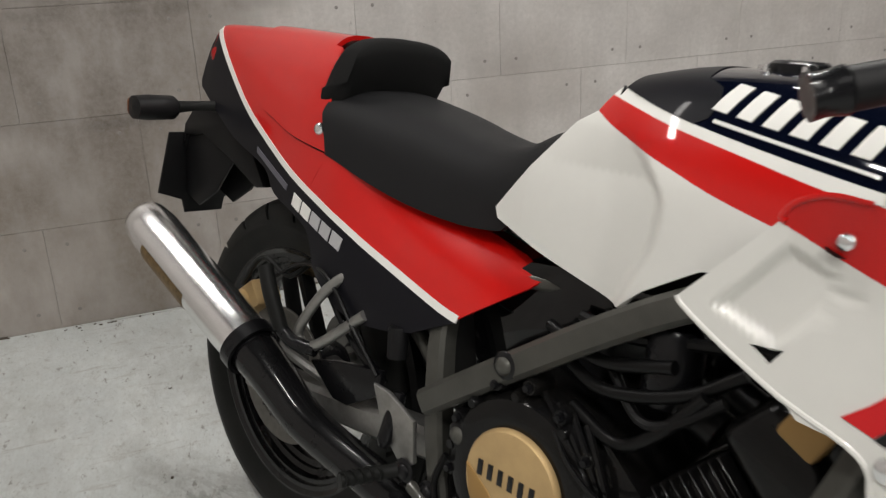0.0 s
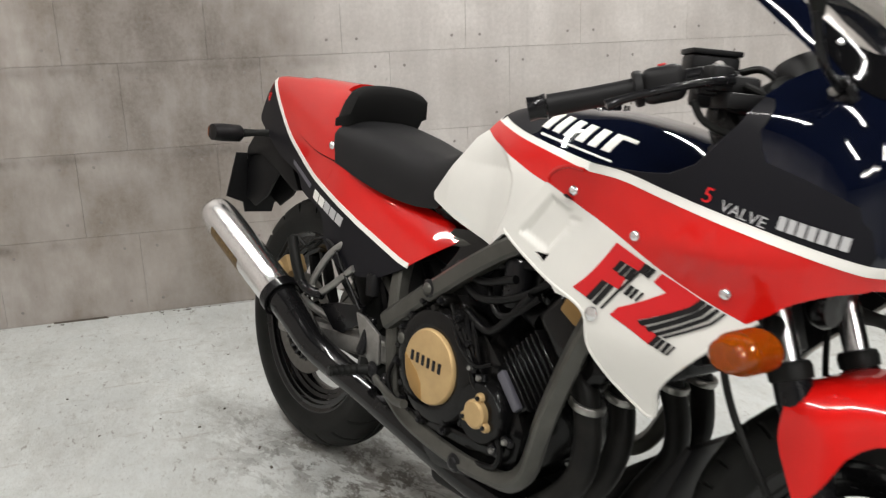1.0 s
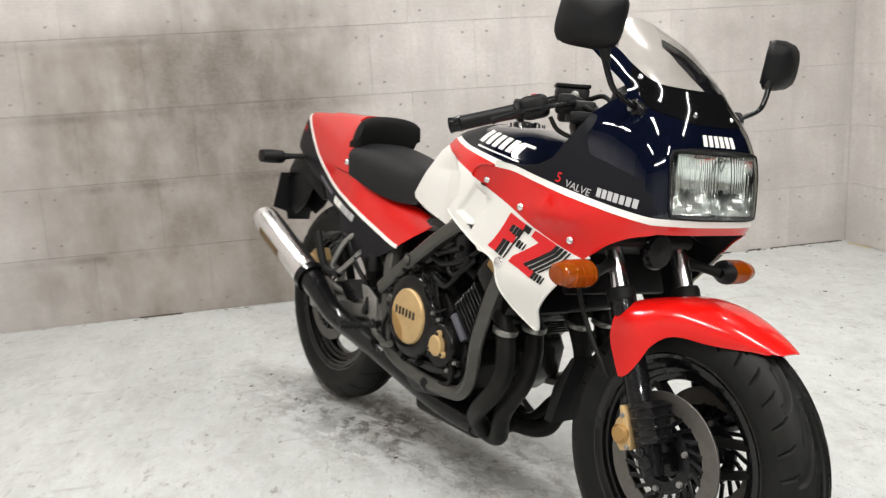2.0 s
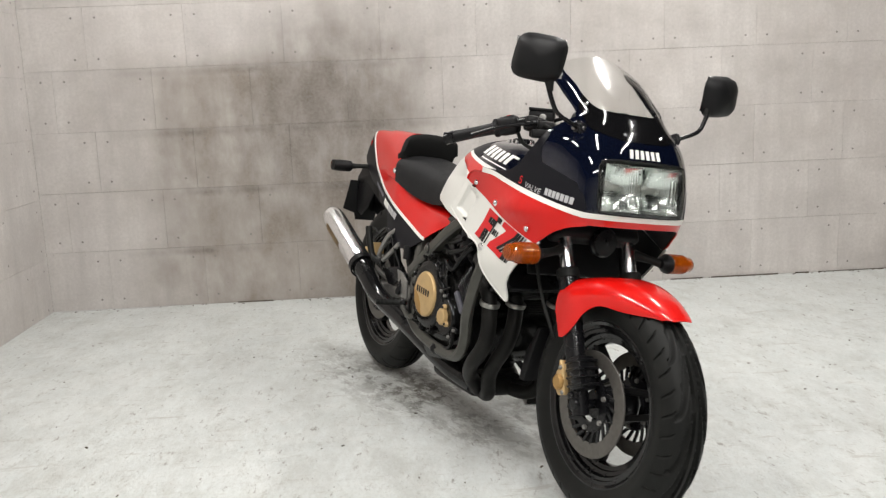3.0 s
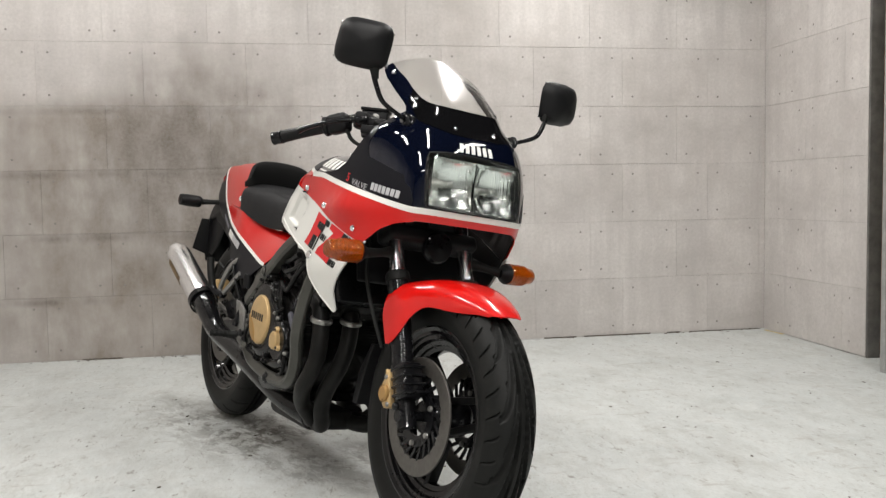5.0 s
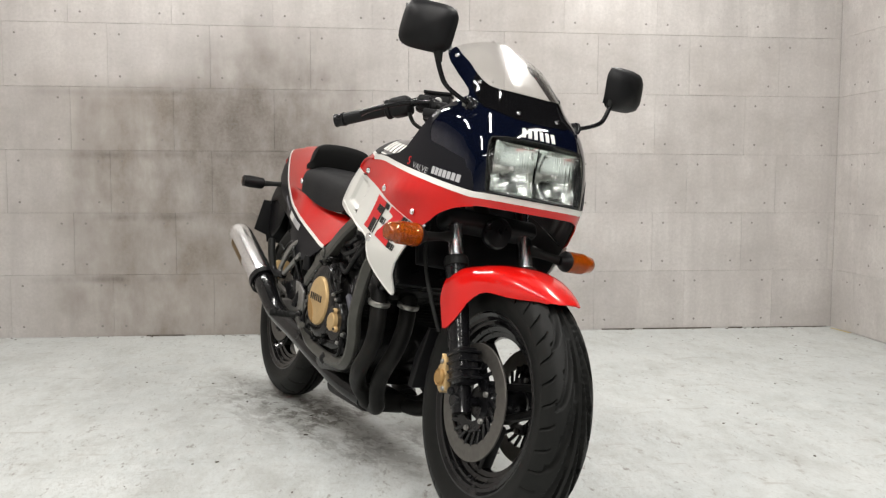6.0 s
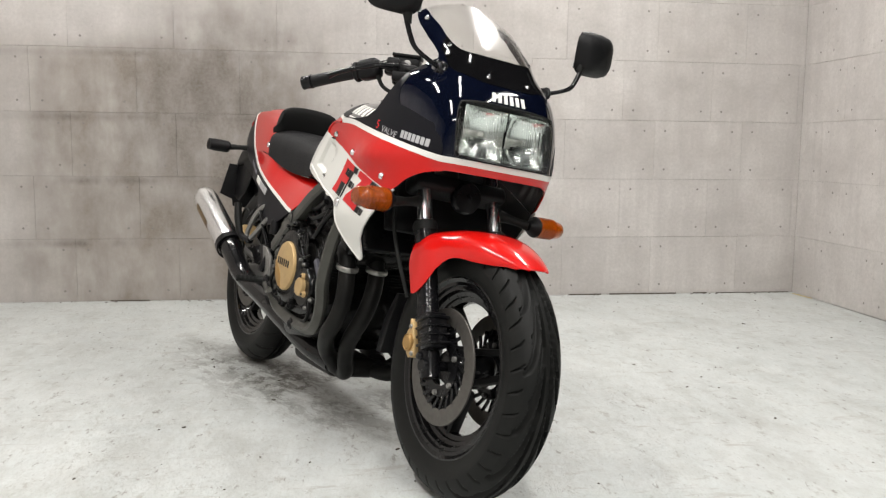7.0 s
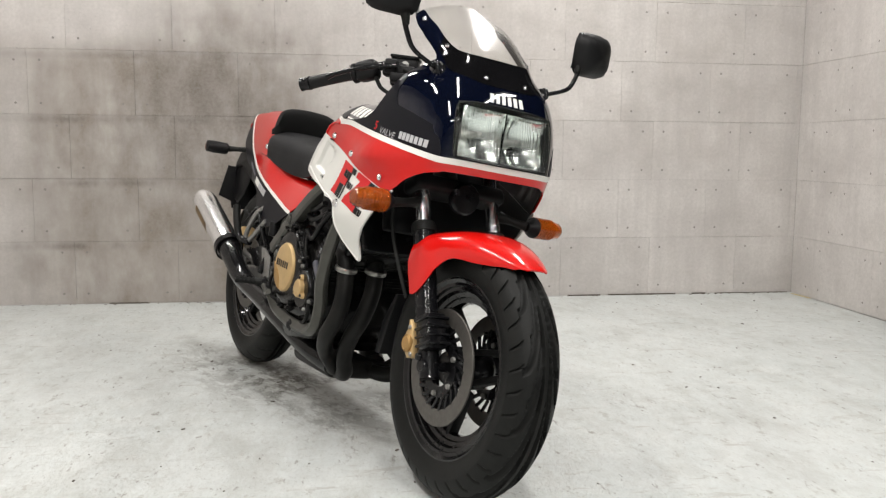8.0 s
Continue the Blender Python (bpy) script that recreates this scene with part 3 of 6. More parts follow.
def tyre_mesh(R, width, rim_r, groove, n=900, c=84):
    """A tyre round the y axis; groove(angle, across) gives a cut of 0 to 1 in the tread."""
    bm = bmesh.new()
    hw = width / 2
    prof = []
    for i in range(c + 1):
        s = -1 + 2 * i / c
        a = s * 1.42
        y = hw * math.sin(a) / math.sin(1.42)
        r = R - (R - rim_r - 0.018) * (1 - math.cos(a)) ** 1.15 / (1 - math.cos(1.42)) ** 1.15 * 0.62
        prof.append((s, y, r))
    cols = []
    for k in range(n):
        t = 2 * math.pi * k / n
        col = []
        for s, y, r in prof:
            cut = groove(t, s) if abs(s) < 0.97 else 0.0
            q = r - 0.0100 * cut
            col.append(bm.verts.new((q * math.cos(t), y, q * math.sin(t))))
        low = prof[0][2]
        for y, r in ((hw * 0.93, low - 0.028), (hw * 0.72, rim_r)):
            col.append(bm.verts.new((r * math.cos(t), y, r * math.sin(t))))
        for y, r in ((-hw * 0.72, rim_r), (-hw * 0.93, low - 0.028)):
            col.append(bm.verts.new((r * math.cos(t), y, r * math.sin(t))))
        cols.append(col)
    m = len(cols[0])
    for k in range(n):
        u, v = cols[k], cols[(k + 1) % n]
        for i in range(m):
            j = (i + 1) % m
            bm.faces.new((u[i], u[j], v[j], v[i]))
    return bm


def groove_front(t, s):
    """Long flame-like centre grooves with short hooked slashes on the shoulders."""
    period = 2 * math.pi / 14
    a = abs(s)
    best = 0.0
    side = 0.0 if s > 0 else 0.5
    # short slashes that hook over at their inner end, two to a period
    if 0.58 < a < 0.95:
        p2 = 2 * math.pi / 36
        ph = (t / p2 + side - 0.75 * (0.95 - a) - 1.6 * max(0.0, 0.68 - a) ** 1.2) % 1.0
        d = min(ph, 1 - ph) * p2 * 0.29
        best = max(best, 1.5 - d / (0.0024 if a > 0.66 else 0.0018))
    # long swept grooves that run into the centre
    for shift, lo, hi, reach in ((0.0, 0.17, 0.60, 1.05), (0.5, 0.05, 0.42, 1.35)):
        if lo < a < hi:
            f = (hi - a) / (hi - lo)
            ph = (t / period + side + shift - reach * f ** 2.2) % 1.0
            d = min(ph, 1 - ph) * period * 0.29 * (hi - lo) * 0.063 / max(0.05, (0.063 ** 2 * (hi - lo) ** 2 + (reach * 2.2 * f ** 1.2 * period * 0.29) ** 2) ** 0.5)
            best = max(best, 1.7 - d / 0.0031)
    return max(0.0, min(1.0, best))


def groove_rear(t, s):
    period = 2 * math.pi / 22
    a = abs(s)
    side = 0.0 if s > 0 else 0.5
    best = 0.0
    if 0.22 < a < 0.86:
        ph = (t / period + side + 0.9 * (a - 0.2)) % 1.0
        best = 1.2 - min(ph, 1 - ph) * period * 0.32 / 0.0040
    if 0.05 < a < 0.11:
        best = max(best, 0.8)
    return max(0.0, min(1.0, best * 1.6))


def wheel(name, at, R, width, rim_r, groove, spokes, turn, shift, label):
    """Cast wheel of paired spokes: the rim carries tyre, hub, spokes."""
    hw = width * 0.36
    half = [(rim_r + 0.014, hw + 0.001), (rim_r + 0.014, hw + 0.006), (rim_r + 0.006, hw + 0.006), (rim_r - 0.002, hw), (rim_r - 0.010, hw - 0.001), (rim_r - 0.012, hw * 0.82), (rim_r - 0.020, hw * 0.80),
            (rim_r - 0.024, hw * 0.55), (rim_r - 0.034, hw * 0.48), (rim_r - 0.036, hw * 0.36), (rim_r - 0.047, hw * 0.3), (rim_r - 0.050, hw * 0.1)]
    prof = [(r, y) for r, y in half] + [(r, -y) for r, y in reversed(half)] + [(rim_r - 0.024, -hw * 0.5), (rim_r - 0.024, hw * 0.5)]
    rim = part(name, lathe_mesh(prof, n=96, close=True), RIM_BLACK, bike, label, smooth=25)
    rim.matrix_basis = pose(at[0], shift, at[1], 0, turn, 0)
    part("tyre", tyre_mesh(R, width, rim_r, groove), RUBBER, rim, "black rubber tyre with cut tread", smooth=55)
    part("hub", lathe_mesh([(0.0, -0.06), (0.036, -0.06), (0.046, -0.045), (0.05, 0.0), (0.046, 0.045), (0.036, 0.06), (0.0, 0.06)], n=32), BLACK_METAL, rim)
    for k in range(spokes):
        for off in (-0.031, 0.031):
            a = 360 / spokes * k
            bm = bmesh.new()
            L = rim_r - 0.03 - 0.04
            box_mesh((L, 0.03, 0.017), pose(0, 0, 0, 0, -a, 0) @ pose(0.04 + L / 2, 0, off, 0, math.degrees(math.atan2(off * 0.35, L)), 0), 0.005, bm)
            part("spoke", bm, WHEEL_BLACK, rim)
    part("air_valve", tube_mesh([(rim_r - 0.03, 0, 0.02), (rim_r - 0.065, -0.004, 0.02)], 0.004, 8), RUBBER, rim)
    return rim


def brake_disc(parent, y, r_out, r_in, slots, label="slotted steel brake disc"):
    bm = lathe_mesh([(r_in, y - 0.0025), (r_out - 0.0008, y - 0.0025), (r_out, y - 0.0017), (r_out, y + 0.0017), (r_out - 0.0008, y + 0.0025), (r_in, y + 0.0025)], n=72, close=True)
    d = part("brake_disc", bm, DISC, parent, label)
    part("disc_carrier", lathe_mesh([(0.045, y - 0.004), (r_in - 0.028, y - 0.004), (r_in - 0.028, y + 0.004), (0.045, y + 0.004)], n=48, close=True), BLACK_METAL, d, "black slotted disc carrier")
    for k in range(slots):
        a = 360 * k / slots
        part("carrier_vane", box_mesh((0.036, 0.006, 0.0085), pose(0, 0, 0, 0, -a, 0) @ pose(r_in - 0.013, y, 0, 0, 32, 0), 0.001, None, 1), BLACK_METAL, d)
    for k in range(6):
        a = radians(60 * k + 12)
        part("disc_bolt", lathe_mesh([(0.0, y - 0.010), (0.006, y - 0.010), (0.007, y - 0.004)], pose(0.062 * math.cos(a), 0, 0.062 * math.sin(a)), 10), DULL_ALU, d)
    return d


front_wheel = wheel("front_wheel", FA, FR, 0.126, 0.204, groove_front, 3, 105, 0.0, "black cast front wheel with paired spokes")
brake_disc(front_wheel, -0.070, 0.1365, 0.098, 22)
brake_disc(front_wheel, 0.070, 0.1365, 0.098, 22)
rear_wheel = wheel("rear_wheel", RA, RR, 0.132, 0.230, groove_rear, 3, 8, -0.012, "black cast rear wheel with paired spokes")
brake_disc(rear_wheel, -0.072, 0.132, 0.098, 22)

# swinging arm, chain side hidden, chain and sprocket on the far side
for s in (-1, 1):
    tube("swinging_arm", bike, [(0.46, 0.105 * s, 0.375), (0.30, 0.115 * s, 0.365), (0.10, 0.112 * s, 0.345), (-0.09, 0.110 * s, 0.325)], 0.026, DULL_ALU, 16, 4, square=True)
part("rear_axle", lathe_mesh([(0.0, -0.150), (0.013, -0.150), (0.016, -0.140), (0.016, -0.128), (0.010, -0.126), (0.010, 0.13), (0.016, 0.132), (0.016, 0.145), (0.0, 0.146)], pose(RA[0], 0, RA[1]), 16), DULL_ALU, bike)
part("rear_sprocket", lathe_mesh([(0.03, 0.082), (0.095, 0.082), (0.095, 0.09), (0.03, 0.09)], pose(RA[0], 0, RA[1]), 44, close=True), DULL_ALU, bike)
tube("drive_chain", bike, [(-0.05, 0.086, 0.415), (0.2, 0.088, 0.405), (0.44, 0.09, 0.40), (0.475, 0.09, 0.37), (0.44, 0.09, 0.335), (0.2, 0.088, 0.27), (-0.045, 0.086, 0.226), (-0.13, 0.086, 0.28), (-0.14, 0.086, 0.33), (-0.05, 0.086, 0.415)], 0.006, BLACK_METAL, 6)

part("rear_inner_guard", lathe_mesh([(0.352, -0.075), (0.362, -0.068), (0.366, 0.0), (0.362, 0.068), (0.352, 0.075), (0.349, 0.07), (0.360, 0.0), (0.349, -0.07)], pose(RA[0], -0.006, RA[1]), 32, True, None, radians(8), radians(84)), BLACK_PLASTIC, bike, "black plastic guard over the rear wheel")
part("inner_side", plate_mesh([(0.08, 0.70), (0.40, 0.62), (0.44, 0.50), (0.40, 0.40), (0.33, 0.42), (0.24, 0.56), (0.10, 0.66)], -0.065, 0.065, 0.006), BLACK_PLASTIC, bike)
# rear brake caliper, on top of the disc
cal = part("rear_caliper", box_mesh((0.085, 0.06, 0.055), pose(-0.135, -0.085, 0.455, 0, -35, 0), 0.012), GOLD, bike, "gold rear brake caliper")
part("caliper_cap", lathe_mesh([(0.0, -0.125), (0.019, -0.125), (0.021, -0.12), (0.021, -0.105)], pose(-0.135, 0, 0.455), 20), GOLD, cal)
tube("torque_arm", bike, [(-0.12, -0.115, 0.43), (0.05, -0.125, 0.40), (0.30, -0.125, 0.37)], 0.009, DULL_ALU, 8)
tube("brake_hose", bike, [(-0.13, -0.12, 0.49), (-0.05, -0.13, 0.56), (0.02, -0.12, 0.54), (0.1, -0.11, 0.60)], 0.005, RUBBER, 8)

part("shock_spring", tube_mesh([(0.30 + 0.035 * math.cos(k * 0.9), 0.035 * math.sin(k * 0.9), 0.36 + 0.006 * k) for k in range(42)], 0.0055, 8, 2), BLACK_METAL, bike, "black rear spring")
tube("spray_arm", bike, [(0.10, -0.118, 0.62), (0.135, -0.128, 0.56), (0.20, -0.130, 0.49), (0.285, -0.126, 0.43)], 0.008, BLACK_METAL, 10, 5)
tube("brake_line", bike, [(0.30, -0.155, 0.455), (0.24, -0.160, 0.52), (0.165, -0.150, 0.575), (0.07, -0.128, 0.575), (-0.04, -0.122, 0.52)], 0.0042, HOSE, 8, 6)
part("brake_fluid_cup", lathe_mesh([(0.0, 0.028), (0.014, 0.028), (0.016, 0.022), (0.0155, -0.020), (0.0, -0.022)], pose(0.335, -0.148, 0.515, 90, 0, 0), 18), BLACK_PLASTIC, bike, "small black brake fluid cup")
part("rear_master", lathe_mesh([(0.0, 0.045), (0.010, 0.043), (0.012, 0.03), (0.012, -0.03), (0.008, -0.04), (0.0, -0.04)], pose(0.352, -0.168, 0.405, 70, 0, 0), 16), BLACK_METAL, bike)

# ---- silencer and pipes
ax0, ax1 = Vector((-0.342, -0.212, 0.584)), Vector((0.0, -0.190, 0.424))
d = (ax1 - ax0)
rot = d.to_track_quat("Y", "Z").to_matrix().to_4x4()
sm = Matrix.Translation(ax0) @ rot
L = d.length
sil = part("silencer", lathe_mesh([(0.0, 0.012), (0.026, 0.012), (0.028, 0.002), (0.033, 0.0), (0.039, 0.004), (0.0435, 0.016), (0.0475, 0.05), (0.0475, 0.12), (0.0475, L - 0.045), (0.0465, L - 0.012), (0.044, L), (0.0, L)], sm, 40), SILVER, bike, "polished aluminium silencer")
part("outlet", lathe_mesh([(0.020, 0.02), (0.020, -0.004), (0.024, -0.004), (0.024, 0.012)], sm, 24), BLACK_METAL, sil, "black silencer outlet")
out = Vector((0.0, -0.93, -0.37))
bm = lathe_mesh([(0.0478, 0.085), (0.0486, 0.085), (0.0486, 0.235), (0.0478, 0.235)], sm, 12, True, None, math.atan2(out.dot(sm.col[2].xyz), out.dot(sm.col[0].xyz)) - 0.42, 0.84)
part("badge", bm, BRONZE, sil, "worn bronze badge on the silencer")
part("clamp", lathe_mesh([(0.046, L - 0.004), (0.052, L - 0.004), (0.052, L + 0.022), (0.046, L + 0.022)], sm, 32, True), BLACK_METAL, sil)
tube("tail_pipe", bike, [tuple(ax1 - d.normalized() * 0.01), (0.045, -0.188, 0.404), (0.098, -0.184, 0.372), (0.150, -0.178, 0.338), (0.22, -0.168, 0.312), (0.34, -0.158, 0.285), (0.487, -0.146, 0.249), (0.67, -0.115, 0.192), (0.78, -0.07, 0.160)], [0.044, 0.040, 0.037, 0.035, 0.0335, 0.033, 0.033, 0.033, 0.034], RIM_BLACK, 24, 6, "gloss black exhaust pipe")
OUTER = [(0.925, 0.160, 0.515), (0.962, 0.162, 0.488), (0.978, 0.163, 0.450), (0.988, 0.165, 0.400), (0.987, 0.168, 0.355), (0.971, 0.172, 0.315), (0.935, 0.172, 0.275), (0.890, 0.155, 0.238), (0.856, 0.132, 0.208), (0.845, 0.105, 0.178), (0.82, 0.080, 0.156), (0.72, 0.060, 0.148)]
INNER = [(0.925, 0.072, 0.515), (0.962, 0.072, 0.488), (0.978, 0.073, 0.450), (0.991, 0.082, 0.400), (0.990, 0.092, 0.355), (0.978, 0.101, 0.315), (0.952, 0.106, 0.275), (0.926, 0.105, 0.235), (0.908, 0.096, 0.195), (0.890, 0.082, 0.162), (0.84, 0.066, 0.146), (0.72, 0.045, 0.145)]
for line, side in ((OUTER, -1), (INNER, -1), (INNER, 1), (OUTER, 1)):
    hp = tube("header_pipe", bike, [(x, y * side, z) for x, y, z in line], 0.0235, EXHAUST, 18, 5, "matt black exhaust header pipe")
    x, y, z = line[2]
    cm_ = pose(x - 0.001, y * side, z + 0.010, 0, 12, 0) @ pose(0, 0, 0, 90, 0, 0)
    part("flange", lathe_mesh([(0.0235, -0.006), (0.0295, -0.006), (0.0312, -0.0035), (0.0312, 0.0045), (0.0295, 0.007), (0.0235, 0.007)], cm_, 28, True), CLAMP, hp, "bright steel pipe clamp")
part("collector", box_mesh((0.30, 0.17, 0.062), pose(0.66, -0.01, 0.148), 0.028, seg=4), EXHAUST, bike, "black exhaust collector box")
tube("tail_pipe", bike, [(0.78, 0.07, 0.16), (0.62, 0.12, 0.19), (0.46, 0.15, 0.235), (0.30, 0.168, 0.295), (0.16, 0.178, 0.355), (0.02, 0.185, 0.42)], 0.034, EXHAUST, 16)

# ---- frame
for s in (-1, 1):
    # front cradle loop
    tube("cradle_tube", bike, [(1.075, 0.10 * s, 0.80), (1.02, 0.180 * s, 0.68), (0.985, 0.205 * s, 0.58), (0.958, 0.212 * s, 0.50), (0.925, 0.206 * s, 0.415), (0.900, 0.190 * s, 0.36), (0.880, 0.182 * s, 0.312), (0.850, 0.178 * s, 0.278), (0.806, 0.176 * s, 0.261), (0.69, 0.176 * s, 0.257), (0.54, 0.170 * s, 0.274), (0.455, 0.165 * s, 0.31)], 0.0165, FRAME, 16, 5, "gunmetal grey square frame tube", True)
    # upper rail
    tube("upper_rail", bike, [(0.425, 0.165 * s, 0.462), (0.50, 0.168 * s, 0.513), (0.60, 0.168 * s, 0.580), (0.70, 0.165 * s, 0.646), (0.80, 0.148 * s, 0.703), (0.98, 0.10 * s, 0.785), (1.10, 0.055 * s, 0.84)], 0.0195, FRAME, 16, 5, "gunmetal grey box-section frame rail", True)
    # rear upright
    tube("rear_upright", bike, [(0.400, 0.112 * s, 0.588), (0.408, 0.130 * s, 0.540), (0.424, 0.144 * s, 0.46), (0.440, 0.150 * s, 0.38), (0.462, 0.156 * s, 0.31)], [0.016, 0.017, 0.018, 0.018, 0.018], FRAME, 16, 5, "gunmetal grey frame upright", True)
    # seat rail
    tube("seat_rail", bike, [(0.72, 0.06 * s, 0.665), (0.62, 0.070 * s, 0.655), (0.45, 0.085 * s, 0.65), (0.2, 0.085 * s, 0.70), (-0.15, 0.055 * s, 0.77)], 0.013, FRAME, 10)
    tube("seat_stay", bike, [(0.435, 0.13 * s, 0.47), (0.30, 0.11 * s, 0.56), (0.12, 0.09 * s, 0.68)], 0.012, FRAME, 10)
    part("inner_panel", plate_mesh([(0.42, 0.60), (0.52, 0.675), (0.70, 0.690), (0.72, 0.665), (0.635, 0.60), (0.52, 0.54), (0.44, 0.49)], 0.082 * s, 0.088 * s, 0.002), GLOSS_BLACK, bike, "glossy black inner side panel")
    # rest hanger plate and loop
    part("footrest_plate", plate_mesh([(0.313, 0.452), (0.345, 0.450), (0.404, 0.424), (0.410, 0.360), (0.385, 0.345), (0.340, 0.385)], -0.174 * s, -0.164 * s, 0.004), DULL_ALU, bike, "bare alloy footrest plate")
    part("hanger", plate_mesh([(0.125, 0.425), (0.20, 0.445), (0.305, 0.462), (0.300, 0.42), (0.225, 0.378), (0.19, 0.378)], -0.150 * s, -0.138 * s, 0.003), BLACK_METAL, bike)
    tube("loop_bracket", bike, [(0.21, 0.125 * s, 0.60), (0.172, 0.158 * s, 0.558), (0.124, 0.166 * s, 0.494), (0.116, 0.167 * s, 0.466), (0.137, 0.167 * s, 0.457), (0.172, 0.165 * s, 0.471), (0.262, 0.152 * s, 0.540)], 0.0088, DULL_ALU, 10, 6, "grey tube loop of the passenger rest")
    tube("passenger_rest", bike, [(0.055, 0.195 * s, 0.577), (0.075, 0.195 * s, 0.53), (0.098, 0.19 * s, 0.478)], [0.013, 0.0135, 0.0125], RUBBER, 12, 4, "folded black rubber passenger rest")
    tube("rest_bracket", bike, [(0.098, 0.19 * s, 0.478), (0.12, 0.18 * s, 0.46), (0.16, 0.165 * s, 0.455)], 0.012, BLACK_METAL, 10)
    fr = tube("footrest", bike, [(0.395, 0.165 * s, 0.345), (0.375, 0.20 * s, 0.342), (0.355, 0.262 * s, 0.340)], [0.011, 0.0105, 0.010], RUBBER, 12, 4, "black rubber footrest")
    for k in range(5):
        part("rib", lathe_mesh([(0.010, -0.003), (0.0122, -0.0025), (0.0122, 0.0025), (0.010, 0.003)], pose(0.3725 - 0.0038 * k, (0.207 + 0.0125 * k) * s, 0.3418), 12, True), RUBBER, fr)
# brake pedal, bolts, lower links on the near side
tube("brake_pedal", bike, [(0.42, -0.185, 0.335), (0.47, -0.195, 0.325), (0.53, -0.215, 0.325), (0.575, -0.225, 0.335)], [0.009, 0.008, 0.008, 0.009], FRAME, 10, 5, "dull grey brake pedal")
tube("gear_lever", bike, [(0.42, 0.185, 0.335), (0.47, 0.195, 0.325), (0.53, 0.215, 0.325), (0.575, 0.225, 0.335)], 0.008, DULL_ALU, 10)


def bolt(at, r, h, mat=CHROME, parent=None, side=-1, name="bolt", label=""):
    """A domed bolt head that looks sideways."""
    y = at[1]
    return part(name, lathe_mesh([(0.0, y + side * h), (r * 0.55, y + side * h * 0.95), (r * 0.9, y + side * h * 0.55), (r, y)], pose(at[0], 0, at[2]), 16), mat, parent or bike, label)


for at in ((0.572, -0.186, 0.566), (0.505, -0.186, 0.447), (0.450, -0.180, 0.335), (0.700, -0.192, 0.255), (0.395, -0.176, 0.345)):
    bolt(at, 0.013, 0.010, FRAME if at[2] > 0.43 else BLACK_METAL, name="frame_bolt")
    bolt(at, 0.019, 0.004, BLACK_METAL, name="washer")

# ---- engine
case = part("crankcase", plate_mesh([(0.50, 0.52), (0.60, 0.555), (0.70, 0.53), (0.80, 0.44), (0.845, 0.36), (0.83, 0.28), (0.76, 0.225), (0.60, 0.20), (0.50, 0.24), (0.46, 0.32), (0.46, 0.44)], -0.165, 0.175, 0.02), ENGINE, bike, "black engine crankcase")
part("sump", plate_mesh([(0.52, 0.26), (0.78, 0.26), (0.74, 0.195), (0.56, 0.19)], -0.10, 0.10, 0.015), ENGINE, case)
# clutch housing: dished black rim with the gold disc
cm = pose(0.608, 0, 0.418)
part("clutch_housing", lathe_mesh([(0.0, -0.10), (0.118, -0.15), (0.118, -0.176), (0.110, -0.188), (0.086, -0.195), (0.078, -0.192), (0.0, -0.192)], cm, 56), ENGINE, case, "round black clutch housing")
gold = part("clutch_cover", lathe_mesh([(0.0, -0.2035), (0.062, -0.2030), (0.072, -0.2010), (0.0755, -0.1965), (0.0755, -0.186)], cm, 56), GOLD, case, "gold painted clutch cover")
wing = [(-0.080, 0.012), (-0.060, 0.0), (-0.034, -0.018), (-0.016, -0.042), (-0.010, -0.078), (-0.030, -0.074), (-0.052, -0.060), (-0.070, -0.036)]
part("clutch_relief", plate_mesh([(0.608 + x * 0.88, 0.418 + z * 0.88) for x, z in wing], -0.2045, -0.2015, 0.001), GOLD_DEEP, gold, "deeper gold relief")
for k in range(6):
    x = -0.042 + 0.0168 * k
    bm = plate_mesh([(0.603 + x + a, 0.428 - x * 0.06 + b) for a, b in ((-0.0040, -0.0105), (0.0040, -0.0105), (0.0052, 0.0105), (-0.0028, 0.0105))], -0.2048, -0.2030, 0.0002)
    part("brand_bar", bm, BLACK_FILM, gold, "plain black bar of the maker's mark")
for k in range(9):
    a = radians(40 * k + 15)
    x, z = 0.605 + 0.113 * math.cos(a), 0.420 + 0.113 * math.sin(a)
    part("cover_lug", lathe_mesh([(0.0, -0.190), (0.006, -0.190), (0.009, -0.184), (0.011, -0.150)], pose(x, 0, z), 12), ENGINE, case)
for k in range(4):
    tube("cover_rib", case, [(0.625 + 0.022 * k, -0.17, 0.545 - 0.006 * k), (0.665 + 0.020 * k, -0.182, 0.515 - 0.012 * k), (0.69 + 0.016 * k, -0.176, 0.478 - 0.014 * k)], 0.005, ENGINE, 8, 4)
